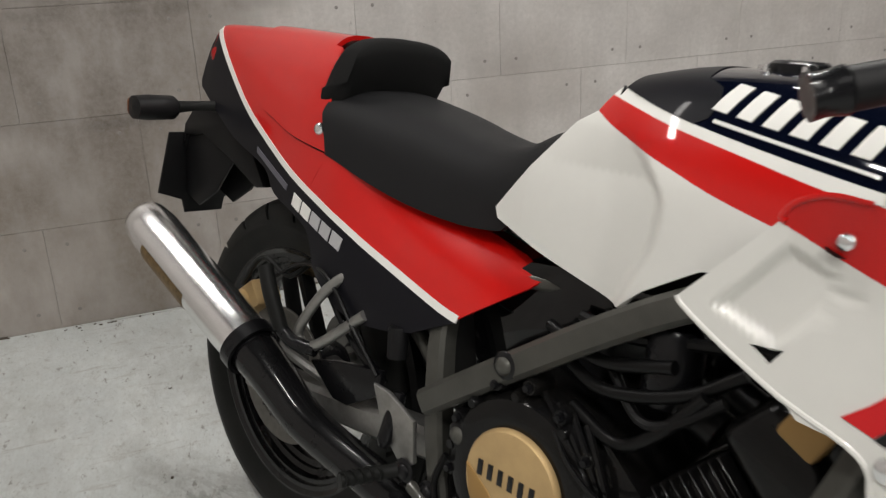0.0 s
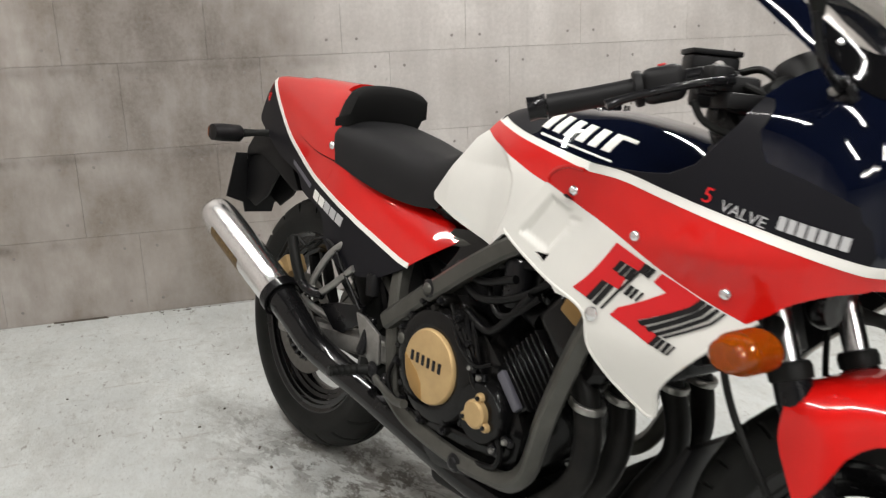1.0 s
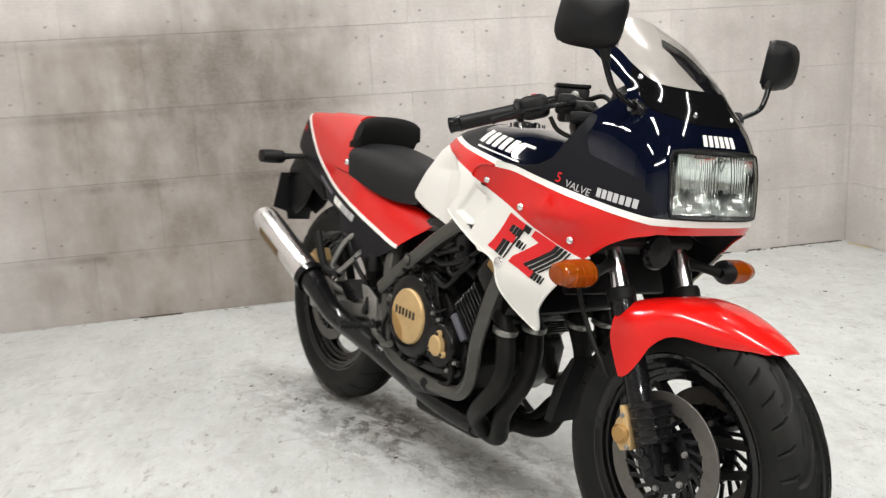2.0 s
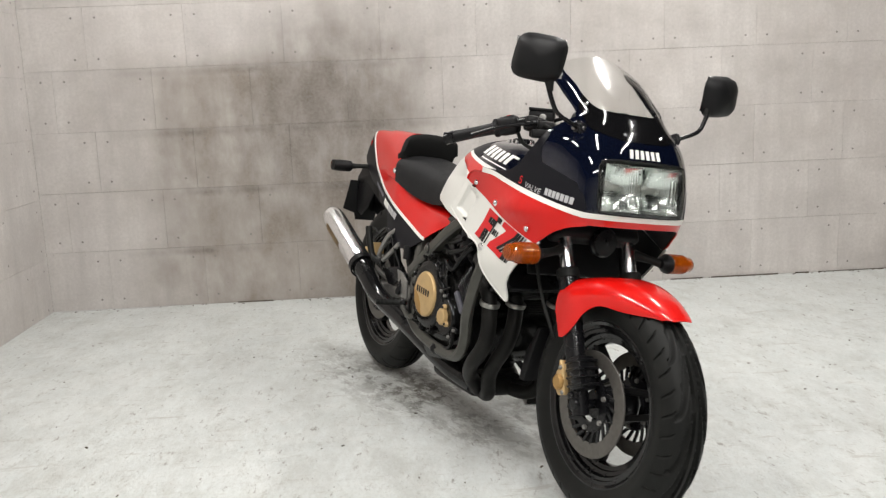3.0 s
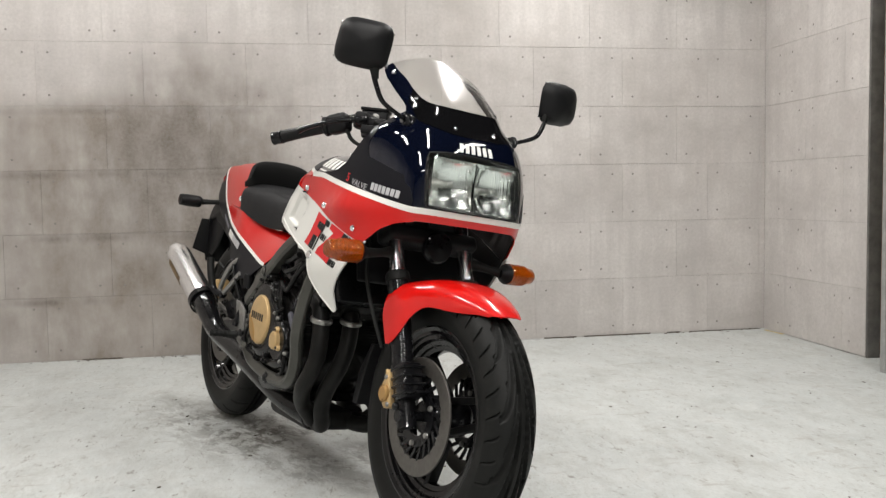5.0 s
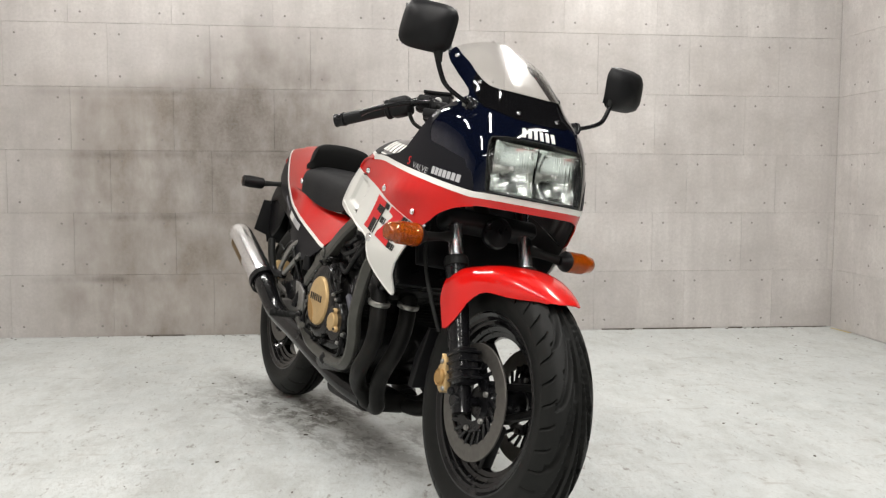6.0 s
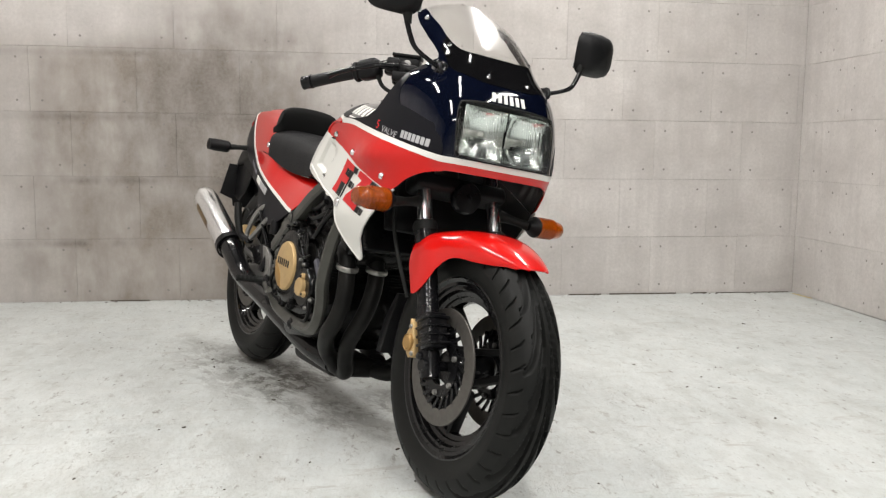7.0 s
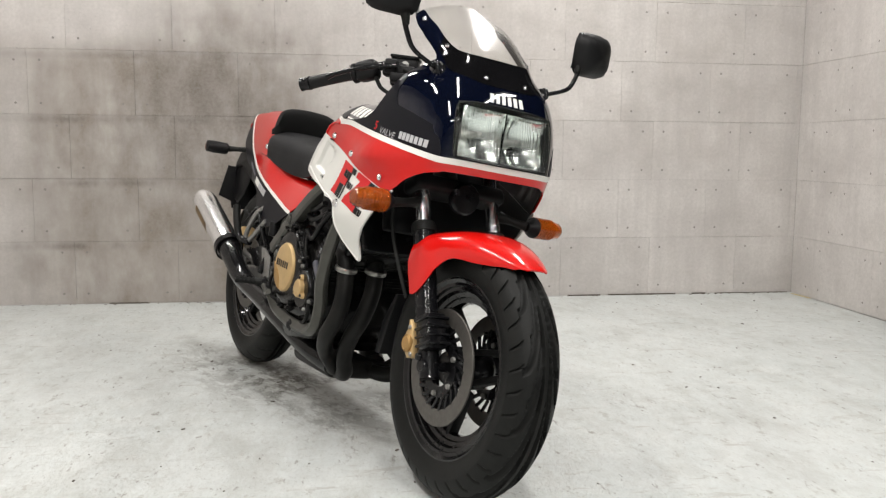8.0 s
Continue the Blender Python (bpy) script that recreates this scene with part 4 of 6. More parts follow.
# raised lugs, bolts, lines and brackets round the covers
for x, z in ((0.560, 0.538), (0.612, 0.550), (0.662, 0.530), (0.705, 0.490), (0.500, 0.470), (0.492, 0.395), (0.520, 0.325), (0.580, 0.298), (0.650, 0.300), (0.705, 0.335)):
    part("cover_boss", lathe_mesh([(0.0, -0.186), (0.009, -0.186), (0.0115, -0.181), (0.013, -0.150)], pose(x, 0, z), 14), ENGINE, case)
    part("cover_bolt", lathe_mesh([(0.0, -0.193), (0.0048, -0.193), (0.0060, -0.190), (0.0060, -0.184)], pose(x, 0, z), 6), BLACK_METAL, case)
for pts, r in (([(0.655, -0.186, 0.512), (0.690, -0.196, 0.482), (0.735, -0.196, 0.458), (0.770, -0.188, 0.470)], 0.0032), ([(0.700, -0.180, 0.470), (0.726, -0.192, 0.430), (0.742, -0.190, 0.412)], 0.0042),
               ([(0.790, -0.180, 0.345), (0.815, -0.188, 0.318), (0.800, -0.186, 0.285), (0.740, -0.178, 0.268)], 0.0060), ([(0.470, -0.170, 0.400), (0.462, -0.182, 0.355), (0.480, -0.180, 0.315), (0.530, -0.172, 0.298)], 0.0050),
               ([(0.700, -0.150, 0.600), (0.755, -0.172, 0.560), (0.800, -0.176, 0.570), (0.850, -0.168, 0.610)], 0.0065), ([(0.640, -0.130, 0.640), (0.720, -0.150, 0.640), (0.800, -0.150, 0.655), (0.890, -0.130, 0.665)], 0.0075)):
    tube("engine_line", case, pts, r, HOSE, 8, 5)
for x, z, turn in ((0.722, 0.450, 20), (0.748, 0.438, -15), (0.800, 0.318, 35), (0.830, 0.345, 10)):
    part("bracket", box_mesh((0.026, 0.010, 0.014), pose(x, -0.188, z, 0, turn, 0), 0.002, seg=1), BLACK_METAL, case)
    part("bracket_bolt", lathe_mesh([(0.0, -0.200), (0.0045, -0.200), (0.0058, -0.197), (0.0058, -0.190)], pose(x, 0, z), 6), DULL_ALU, case)
part("lower_cover", plate_mesh([(0.52, 0.305), (0.60, 0.285), (0.72, 0.285), (0.80, 0.305), (0.815, 0.345), (0.78, 0.325), (0.70, 0.312), (0.60, 0.308)], -0.176, -0.150, 0.005), ENGINE, case)
# pulse cover
pm = pose(0.754, 0, 0.373)
part("pickup_housing", lathe_mesh([(0.0, -0.14), (0.062, -0.15), (0.062, -0.185), (0.055, -0.194), (0.0, -0.194)], pm, 40), ENGINE, case)
small = part("pickup_cover", lathe_mesh([(0.0, -0.2085), (0.023, -0.2080), (0.027, -0.2045), (0.0285, -0.192)], pm, 32), GOLD, case, "small gold ignition cover")
for a in (80, 205, 325):
    x, z = 0.754 + 0.032 * math.cos(radians(a)), 0.373 + 0.032 * math.sin(radians(a))
    lug = part("cover_ear", lathe_mesh([(0.0, -0.2035), (0.007, -0.2035), (0.0095, -0.200), (0.010, -0.190)], pose(x, 0, z), 14), GOLD, small)
    part("screw", lathe_mesh([(0.0, -0.2065), (0.004, -0.2065), (0.005, -0.2030)], pose(x, 0, z), 10), BLACK_METAL, small)
# slanted cylinders with fins
cyl = pose(0.838, 0, 0.464, 0, 47, 0)
block = part("cylinder_block", box_mesh((0.100, 0.335, 0.130), cyl, 0.010), ENGINE, bike, "black slanted cylinder block with fins")
for k in range(8):
    part("cooling_fin", box_mesh((0.112, 0.350, 0.0035), cyl @ pose(0, 0, -0.022 + 0.0135 * k), 0.0015, seg=1), ENGINE, block)
part("end_boss", box_mesh((0.078, 0.014, 0.020), cyl @ pose(0.004, -0.172, -0.046), 0.005), GREY_FILM, block, "grey rib on the cylinder's end")
part("cylinder_head", box_mesh((0.165, 0.35, 0.085), cyl @ pose(0, 0, 0.125), 0.02, seg=3), ENGINE, bike, "black cylinder head")
part("head_cover", box_mesh((0.155, 0.34, 0.05), cyl @ pose(0, 0, 0.19), 0.022, seg=3), ENGINE, bike)
part("side_cap", box_mesh((0.046, 0.02, 0.040), pose(0.936, -0.172, 0.612, 0, 30, 0), 0.006), GOLD_DEEP, bike, "dull gold cap on the cylinder head")
for k in range(4):
    y = -0.135 + 0.09 * k
    carb = part("carburettor", lathe_mesh([(0.0, -0.05), (0.03, -0.05), (0.033, -0.035), (0.033, 0.03), (0.026, 0.04), (0.0, 0.04)], pose(0.77, y, 0.625) @ pose(0, 0, 0, 90, 0, 0), 20), BLACK_METAL, bike)
    tube("intake_stub", carb, [(0.77, y, 0.60), (0.80, y, 0.58), (0.835, y, 0.565)], 0.022, HOSE, 14)
part("air_box", box_mesh((0.36, 0.22, 0.12), pose(0.78, 0, 0.735), 0.03, seg=3), BLACK_PLASTIC, bike)
part("battery_box", box_mesh((0.19, 0.15, 0.15), pose(0.55, 0, 0.585), 0.02, seg=3), BLACK_PLASTIC, bike)
for pts in ([(0.62, -0.15, 0.60), (0.70, -0.165, 0.575), (0.80, -0.165, 0.60), (0.86, -0.15, 0.64)], [(0.60, -0.14, 0.62), (0.69, -0.16, 0.605), (0.79, -0.17, 0.63)], [(0.66, -0.16, 0.54), (0.73, -0.17, 0.52), (0.78, -0.175, 0.55), (0.83, -0.17, 0.61)]):
    tube("hose", bike, pts, 0.008, HOSE, 10)
part("radiator", box_mesh((0.045, 0.34, 0.22), pose(1.03, 0, 0.62, 0, -18, 0), 0.008), BLACK_METAL, bike, "black radiator behind the front wheel")

# ---- front end
before_front = set(bike.children) - {front_wheel}
FORK = Vector((-0.172, 0, 0.40)).normalized()
base = Vector((FA[0] - 0.002, 0, FA[1]))
for s in (-1, 1):
    p = lambda k, x=0.0, y=0.0: tuple(base + FORK * k + Vector((x, 0.103 * s + y * s, 0)))
    slider = tube("fork_slider", bike, [p(-0.03), p(0.05), p(0.15), p(0.328)], [0.022, 0.026, 0.0265, 0.0265], BLACK_METAL, 20, 3, "black fork slider")
    part("dust_seal", lathe_mesh([(0.021, -0.012), (0.030, -0.010), (0.031, 0.006), (0.028, 0.014), (0.021, 0.016)], Matrix.Translation(p(0.338)) @ FORK.to_track_quat("Y", "Z").to_matrix().to_4x4(), 24, True), RUBBER, slider)
    tube("fork_tube", bike, [p(0.30), p(0.45), p(0.66)], 0.0195, CHROME, 24, 3, "chromed fork tube")
    # finned block at the front of the slider
    am = Matrix.Translation(p(0.085, 0.030, 0.004)) @ pose(0, 0, 0, 0, -23, 0)
    ad = part("damper_block", box_mesh((0.050, 0.052, 0.085), am, 0.008), BLACK_METAL, bike, "black ribbed damper block on the fork")
    for k in range(4):
        part("rib", box_mesh((0.060, 0.062, 0.007), am @ pose(0, 0, -0.030 + 0.020 * k), 0.002, seg=1), BLACK_METAL, ad)
    # caliper behind the slider
    qm = Matrix.Translation(p(0.050, -0.040, 0.016)) @ pose(0, 0, 0, 0, -20, 0)
    fc = part("front_caliper", plate_mesh([(-0.012, -0.040), (0.014, -0.040), (0.019, -0.030), (0.019, 0.026), (0.010, 0.048), (0.004, 0.050), (0.000, 0.030), (-0.012, 0.022), (-0.019, 0.010), (-0.019, -0.028)], -0.015, 0.015, 0.004, qm), GOLD, bike, "gold front brake caliper")
    part("caliper_cap", lathe_mesh([(0.0, 0.0225), (0.0145, 0.0225), (0.0165, 0.0200), (0.0175, 0.0195), (0.0190, 0.0215), (0.0205, 0.0200), (0.0205, 0.008)], qm @ pose(-0.002, 0, -0.006, 0, 0, 0 if s > 0 else 180), 28), GOLD_DEEP, fc, "round darker gold cap")
    for lug in (-0.034, 0.030):
        part("caliper_bolt", lathe_mesh([(0.0, 0.019), (0.0045, 0.0185), (0.0058, 0.016), (0.0058, 0.010)], qm @ pose(0.009, 0, lug, 0, 0, 0 if s > 0 else 180), 12), DULL_ALU, fc)
    part("caliper_bracket", box_mesh((0.075, 0.014, 0.03), qm @ pose(0.03, -0.02 * s, 0.035), 0.004), BLACK_METAL, fc)
    bolt(p(0.02, 0.0, 0.026), 0.010, 0.008, BLACK_METAL, side=s, name="pinch_bolt")
    tube("brake_hose", bike, [p(0.15, -0.065, 0.02), p(0.26, -0.085, 0.035), p(0.36, -0.07, 0.05), p(0.48, -0.03, 0.045), p(0.55, -0.02, 0.02)], 0.0055, RUBBER, 8, 6, "black front brake hose")
part("front_axle", lathe_mesh([(0.0, -0.128), (0.015, -0.128), (0.018, -0.122), (0.018, -0.112), (0.012, -0.11), (0.012, 0.11), (0.018, 0.112), (0.018, 0.122), (0.0, 0.128)], pose(FA[0], 0, FA[1]), 20), BLACK_METAL, bike)
part("lower_yoke", box_mesh((0.075, 0.27, 0.045), pose(1.225, 0, 0.705, 0, -23, 0), 0.015, seg=3), BLACK_PLASTIC, bike)
part("upper_yoke", box_mesh((0.070, 0.26, 0.03), pose(1.140, 0, 0.895, 0, -23, 0), 0.012), BLACK_METAL, bike)
tube("steering_head", bike, [(1.175, 0, 0.69), (1.10, 0, 0.88)], 0.032, FRAME, 20, 2)
part("horn", lathe_mesh([(0.0, -0.022), (0.030, -0.020), (0.040, -0.010), (0.042, 0.004), (0.036, 0.014), (0.0, 0.016)], pose(1.262, 0.0, 0.690, 0, 0, 0) @ pose(0, 0, 0, 0, 0, -90), 28), BLACK_METAL, bike, "round black horn between the forks")
part("wiring_box", box_mesh((0.10, 0.16, 0.09), pose(1.22, 0, 0.80), 0.02), BLACK_PLASTIC, bike)

part("inner_cowl", box_mesh((0.02, 0.31, 0.26), pose(1.125, 0, 0.70, 0, -20, 0), 0.006), BLACK_PLASTIC, bike, "black panel behind the forks")
# front mudguard
TH = [52, 58, 65, 75, 88, 98, 106, 114, 122, 130]


def guard(th, s):
    """Mudguard surface: angle round the axle, place across from -1 to 1."""
    a = radians(th)
    hw = ramp(th, TH, [0.034, 0.052, 0.070, 0.088, 0.104, 0.118, 0.136, 0.146, 0.150, 0.148])
    dep = ramp(th, TH, [0.012, 0.026, 0.046, 0.062, 0.070, 0.096, 0.138, 0.152, 0.132, 0.080])
    crown = ramp(th, TH, [0.328, 0.325, 0.323, 0.322, 0.322, 0.322, 0.322, 0.320, 0.315, 0.308])
    t = abs(s)
    ang = t * math.pi / 2
    e = ramp(th, [52, 85, 100, 112, 130], [0.80, 0.72, 0.55, 0.36, 0.32])
    y = hw * math.sin(ang) ** e
    r = crown - dep * (1 - max(0.0, math.cos(ang)) ** e)
    return (FA[0] + r * math.cos(a) - 0.004, math.copysign(y, s), FA[1] + 0.004 + r * math.sin(a))


outline = [(52, -0.55), (52, 0.55)] + [(t, 1.0) for t in range(55, 118, 4)] + [(118, 1.0), (117.2, 0.9), (115.2, 0.75), (113.0, 0.5), (112.0, 0.0), (113.0, -0.5), (115.2, -0.75), (117.2, -0.9), (118, -1.0)] + [(t, -1.0) for t in range(115, 52, -4)]
guard_mesh = sheet_mesh([(a / 60, s) for a, s in outline], lambda u, v: guard(u * 60, max(-1, min(1, v))), (FA[0], 0, FA[1]), thick=0.003, step=0.045)
front_guard = part("front_mudguard", guard_mesh, RED, bike, "glossy red front mudguard", smooth=60)
# the front wheel stands turned and tipped a little to its right
pivot = Vector((1.15, 0, 0.90))
STEER = Matrix.Translation(pivot) @ Matrix.Rotation(radians(-2.2), 4, "X") @ Matrix.Rotation(radians(-0.8), 4, FORK) @ Matrix.Translation(-pivot)
HALF = Matrix.Translation(pivot) @ Matrix.Rotation(radians(-1.1), 4, "X") @ Matrix.Rotation(radians(-0.4), 4, FORK) @ Matrix.Translation(-pivot)
for ob in [o for o in bike.children if o not in before_front and o.name.split(".")[0] not in ("horn", "wiring_box", "steering_head", "front_mudguard")]:
    ob.matrix_basis = STEER @ ob.matrix_basis
front_guard.matrix_basis = HALF
# short black flap between wheel and engine
part("splash_flap", plate_mesh([(1.112, 0.42), (1.125, 0.42), (1.095, 0.34), (1.068, 0.25), (1.040, 0.25), (1.062, 0.34)], -0.075, 0.075, 0.004), BLACK_PLASTIC, bike, "black plastic splash flap")


# ---- bodywork surfaces
def tail_top(x):
    return ramp(x, [-0.42, -0.36, -0.2, 0.0, 0.13, 0.21, 0.31, 0.40, 0.54, 0.62], [0.955, 0.962, 0.960, 0.952, 0.945, 0.825, 0.757, 0.727, 0.702, 0.70])


def tail_w(x):
    return ramp(x, [-0.44, -0.38, -0.30, -0.1, 0.1, 0.3, 0.45, 0.58], [0.050, 0.066, 0.084, 0.118, 0.143, 0.154, 0.156, 0.136])


def tail_n(x):
    return ramp(x, [-0.44, 0.0, 0.14, 0.28, 0.58], [2.6, 2.6, 2.4, 2.0, 1.9])


def side_tail(x, z, s=-1):
    q = max(0.0, min(0.9999, (z - 0.50) / (tail_top(x) - 0.50)))
    n = tail_n(x)
    return (x, s * tail_w(x) * (1 - q ** n) ** (1 / n), z)


def hump(x, v):
    """v runs from -1 (near side) over the top to 1."""
    a = abs(v)
    zt = tail_top(x)
    th = a * math.pi / 2
    n = tail_n(x)
    q = math.cos(th) ** (2 / n)
    y = tail_w(x) * math.sin(th) ** (2 / n)
    return (x, math.copysign(y, v), 0.50 + (zt - 0.50) * q)


def hump_v(x, z):
    q = max(0.0, min(1.0, (z - 0.50) / (tail_top(x) - 0.50)))
    return math.acos(q ** (tail_n(x) / 2)) / (math.pi / 2)


LINE = curve([(-0.385, 0.952), (-0.355, 0.930), (-0.265, 0.870), (-0.173, 0.812), (-0.085, 0.769), (0.020, 0.723), (0.140, 0.680), (0.235, 0.642), (0.323, 0.614), (0.405, 0.591), (0.445, 0.583)])
BAND = 0.011


def off(line, d):
    out = []
    for i, p in enumerate(line):
        a, b = line[max(i - 1, 0)], line[min(i + 1, len(line) - 1)]
        t = Vector((b[0] - a[0], b[1] - a[1])).normalized()
        out.append((p[0] - t.y * d, p[1] + t.x * d))
    return out


def both(name, outline, surf, mat, label="", core=(0.1, 0, 0.75), holes=(), thick=0.003, step=0.02, lift=0.0, parent=None, smooth=40):
    """The same panel on both sides of the machine."""
    got = []
    for s in (-1, 1):
        bm = sheet_mesh(outline, lambda x, z: surf(x, z, s), (core[0], 0, core[2]), holes, thick, step, lift)
        got.append(part(name, bm, mat, parent or bike, label, smooth))
    return got


SEAM = curve([(-0.190, 0.955), (-0.190, 0.92), (-0.176, 0.867), (-0.126, 0.822), (-0.05, 0.797), (0.014, 0.780), (0.118, 0.765)])
SEAT_EDGE = curve([(0.118, 0.765), (0.205, 0.738), (0.284, 0.714), (0.350, 0.703), (0.410, 0.698), (0.441, 0.693)])
# tail cowl in red: behind and below the hump, with the top running across
v_of = lambda pts, s: [(x, s * hump_v(x, z)) for x, z in pts]
low = [p for p in LINE if p[0] < 0.10]
top_loop = v_of(low, -1) + v_of(list(reversed(SEAM[1:])), -1) + [(-0.190, -0.1), (-0.190, 0.0), (-0.190, 0.1)] + v_of(SEAM[1:], 1) + v_of(list(reversed(low)), 1) + [(-0.385, 0.4), (-0.388, 0.0), (-0.385, -0.4)]
tail = part("tail_cowl", sheet_mesh(top_loop, hump, (0, 0, 0.72), step=0.03), RED, bike, "glossy red tail cowl", smooth=50)
front_low = [low[-1]] + [p for p in LINE if p[0] >= 0.10]
both("tail_cowl_side", front_low + [(0.458, 0.592), (0.530, 0.642), (0.543, 0.655), (0.540, 0.663), (0.500, 0.678)] + list(reversed(SEAT_EDGE)), side_tail, RED, "glossy red tail cowl side")
COVER = off(SEAM, 0.003)
hump_loop = v_of(COVER, -1) + v_of([(0.112, 0.81), (0.098, 0.855), (0.080, 0.90), (0.063, 0.93)], -1) + [(0.043, -0.2), (0.038, 0.0), (0.043, 0.2)] + v_of([(0.063, 0.93), (0.080, 0.90), (0.098, 0.855), (0.112, 0.81)], 1) + v_of(list(reversed(COVER)), 1)
part("seat_cover", sheet_mesh(hump_loop, hump, (0, 0, 0.72), step=0.03, lift=0.0045, thick=0.008), RED, bike, "glossy red single-seat cover", smooth=50)
for s in (-1, 1):
    x, y, z = side_tail(0.092, 0.803, s)
    bolt((x, y + s * 0.004, z), 0.011, 0.009, CHROME, side=s, name="cover_screw", label="chromed screw")
both("pinstripe", off(LINE, BAND * 0.45) + list(reversed(off(LINE, -BAND * 0.55))), side_tail, STRIPE, "white pinstripe", lift=0.0012, thick=0.003, step=0.012)
# navy side panel under the stripe
LOWER = [(-0.392, 0.935), (-0.427, 0.845), (-0.420, 0.832)] + curve([(-0.333, 0.797), (-0.220, 0.752), (-0.079, 0.716), (-0.032, 0.677), (0.083, 0.639), (0.116, 0.576), (0.165, 0.540), (0.221, 0.524), (0.30, 0.528), (0.363, 0.541)], 4)
both("side_cover", list(reversed(off(LINE, -BAND * 0.4))) + LOWER, side_tail, CHARCOAL, "dark navy side cover", core=(0, 0, 0.7))
# undertray, tail light, inner mudguard
part("undertray", box_mesh((0.36, 0.10, 0.03), pose(-0.20, 0, 0.775, 0, 12, 0), 0.01), BLACK_PLASTIC, bike)
part("tail_light", box_mesh((0.03, 0.09, 0.075), pose(-0.372, 0, 0.880, 0, -20, 0), 0.012), glassy("red_lens", (0.5, 0.01, 0.01), 0.15, 0.4), bike, "red tail light behind the cowl")
part("inner_mudguard", plate_mesh([(-0.40, 0.80), (-0.30, 0.775), (-0.21, 0.72), (-0.17, 0.66), (-0.20, 0.655), (-0.30, 0.70), (-0.40, 0.735), (-0.47, 0.725), (-0.48, 0.69), (-0.475, 0.75), (-0.44, 0.785)], -0.055, 0.055, 0.006), BLACK_PLASTIC, bike, "black plastic inner rear mudguard")
plate = part("plate_carrier", plate_mesh([(-0.045, 0.553), (0.045, 0.553), (0.052, 0.582), (0.107, 0.600), (0.082, 0.730), (-0.082, 0.730), (-0.107, 0.600), (-0.052, 0.582)], -0.004, 0.004, 0.003, pose(-0.49, 0, 0, 0, 0, 90)), BLACK_PLASTIC, bike, "black back of the number plate")
part("plate_bolt", box_mesh((0.006, 0.022, 0.012), pose(-0.483, -0.035, 0.705), 0.002), DULL_ALU, plate)
part("plate_stay", plate_mesh([(-0.485, 0.60), (-0.485, 0.725), (-0.44, 0.77), (-0.36, 0.775), (-0.29, 0.70), (-0.36, 0.62), (-0.43, 0.58)], -0.045, -0.038, 0.002), BLACK_PLASTIC, bike)
part("plate_stay", plate_mesh([(-0.485, 0.60), (-0.485, 0.725), (-0.44, 0.77), (-0.36, 0.775), (-0.29, 0.70), (-0.36, 0.62), (-0.43, 0.58)], 0.038, 0.045, 0.002), BLACK_PLASTIC, bike)


def pod(name, at, s, length, r0, r1, lens, label):
    """A tapered indicator that stands out sideways on a stalk."""
    m = Matrix.Translation(at) @ pose(0, 0, 0, 0, 0, 0 if s > 0 else 180)
    prof = [(0.0, 0.0), (r0 * 0.8, 0.0), (r0, 0.006), (r1 * 1.02, length * 0.65), (r1 * 0.92, length - 0.004), (0.0, length)]
    bm = lathe_mesh(prof, m @ Matrix.Diagonal((0.95, 1, 0.78, 1)), 28)
    ob = part(name, bm, lens, bike, label)
    return ob


for s in (-1, 1):
    y0, y1, low = (0.228, 0.309, 0.0) if s < 0 else (0.214, 0.296, 0.011)
    at = Matrix.Translation((1.298, -0.014, 0.655 - low)) @ pose(0, 0, 0, 0, 0, 0 if s > 0 else 180) @ Matrix.Diagonal((1.0, 1, 0.80, 1))
    ind = part("front_indicator", lathe_mesh([(0.0, y0), (0.033, y0), (0.0345, y0 + 0.006), (0.032, y1 - 0.034), (0.027, y1 - 0.007), (0.021, y1 - 0.001), (0.0, y1)], at, 32), AMBER, bike, "amber front indicator on a black stalk")
    part("indicator_housing", lathe_mesh([(0.0, y0 - 0.023), (0.016, y0 - 0.023), (0.020, y0 - 0.016), (0.031, y0 - 0.006), (0.0345, y0 - 0.0005), (0.0, y0 - 0.0002)], at, 32), BLACK_PLASTIC, ind, "black indicator housing")
    for q in range(9):
        yr = y0 + 0.006 + q * 0.0082
        rr = 0.0345 - 0.0015 * q / 9
        if yr < y1 - 0.033:
            part("lens_rib", lathe_mesh([(rr - 0.002, yr), (rr + 0.0007, yr), (rr + 0.0007, yr + 0.0028), (rr - 0.002, yr + 0.0028)], at, 32, True), AMBER, ind)
    tube("indicator_stalk", ind, [(1.250, 0.120 * s, 0.665 - low * 0.5), (1.275, 0.16 * s - 0.007, 0.660 - low * 0.8), (1.298, (y0 - 0.02) * s - 0.014, 0.655 - low)], [0.016, 0.011, 0.013], RUBBER, 12, 4)
    rear = pod("rear_indicator", Vector((-0.378, 0.128 * s, 0.792)), s, 0.088, 0.030, 0.031, BLACK_PLASTIC, "black rear indicator housing")
    part("indicator_lens", box_mesh((0.022, 0.082, 0.036), pose(-0.402, 0.172 * s, 0.792), 0.009), AMBER, rear, "amber lens facing backwards")
    tube("indicator_stalk", rear, [(-0.33, 0.055 * s, 0.80), (-0.36, 0.09 * s, 0.797), (-0.378, 0.130 * s, 0.793)], [0.012, 0.010, 0.013], RUBBER, 10, 4)

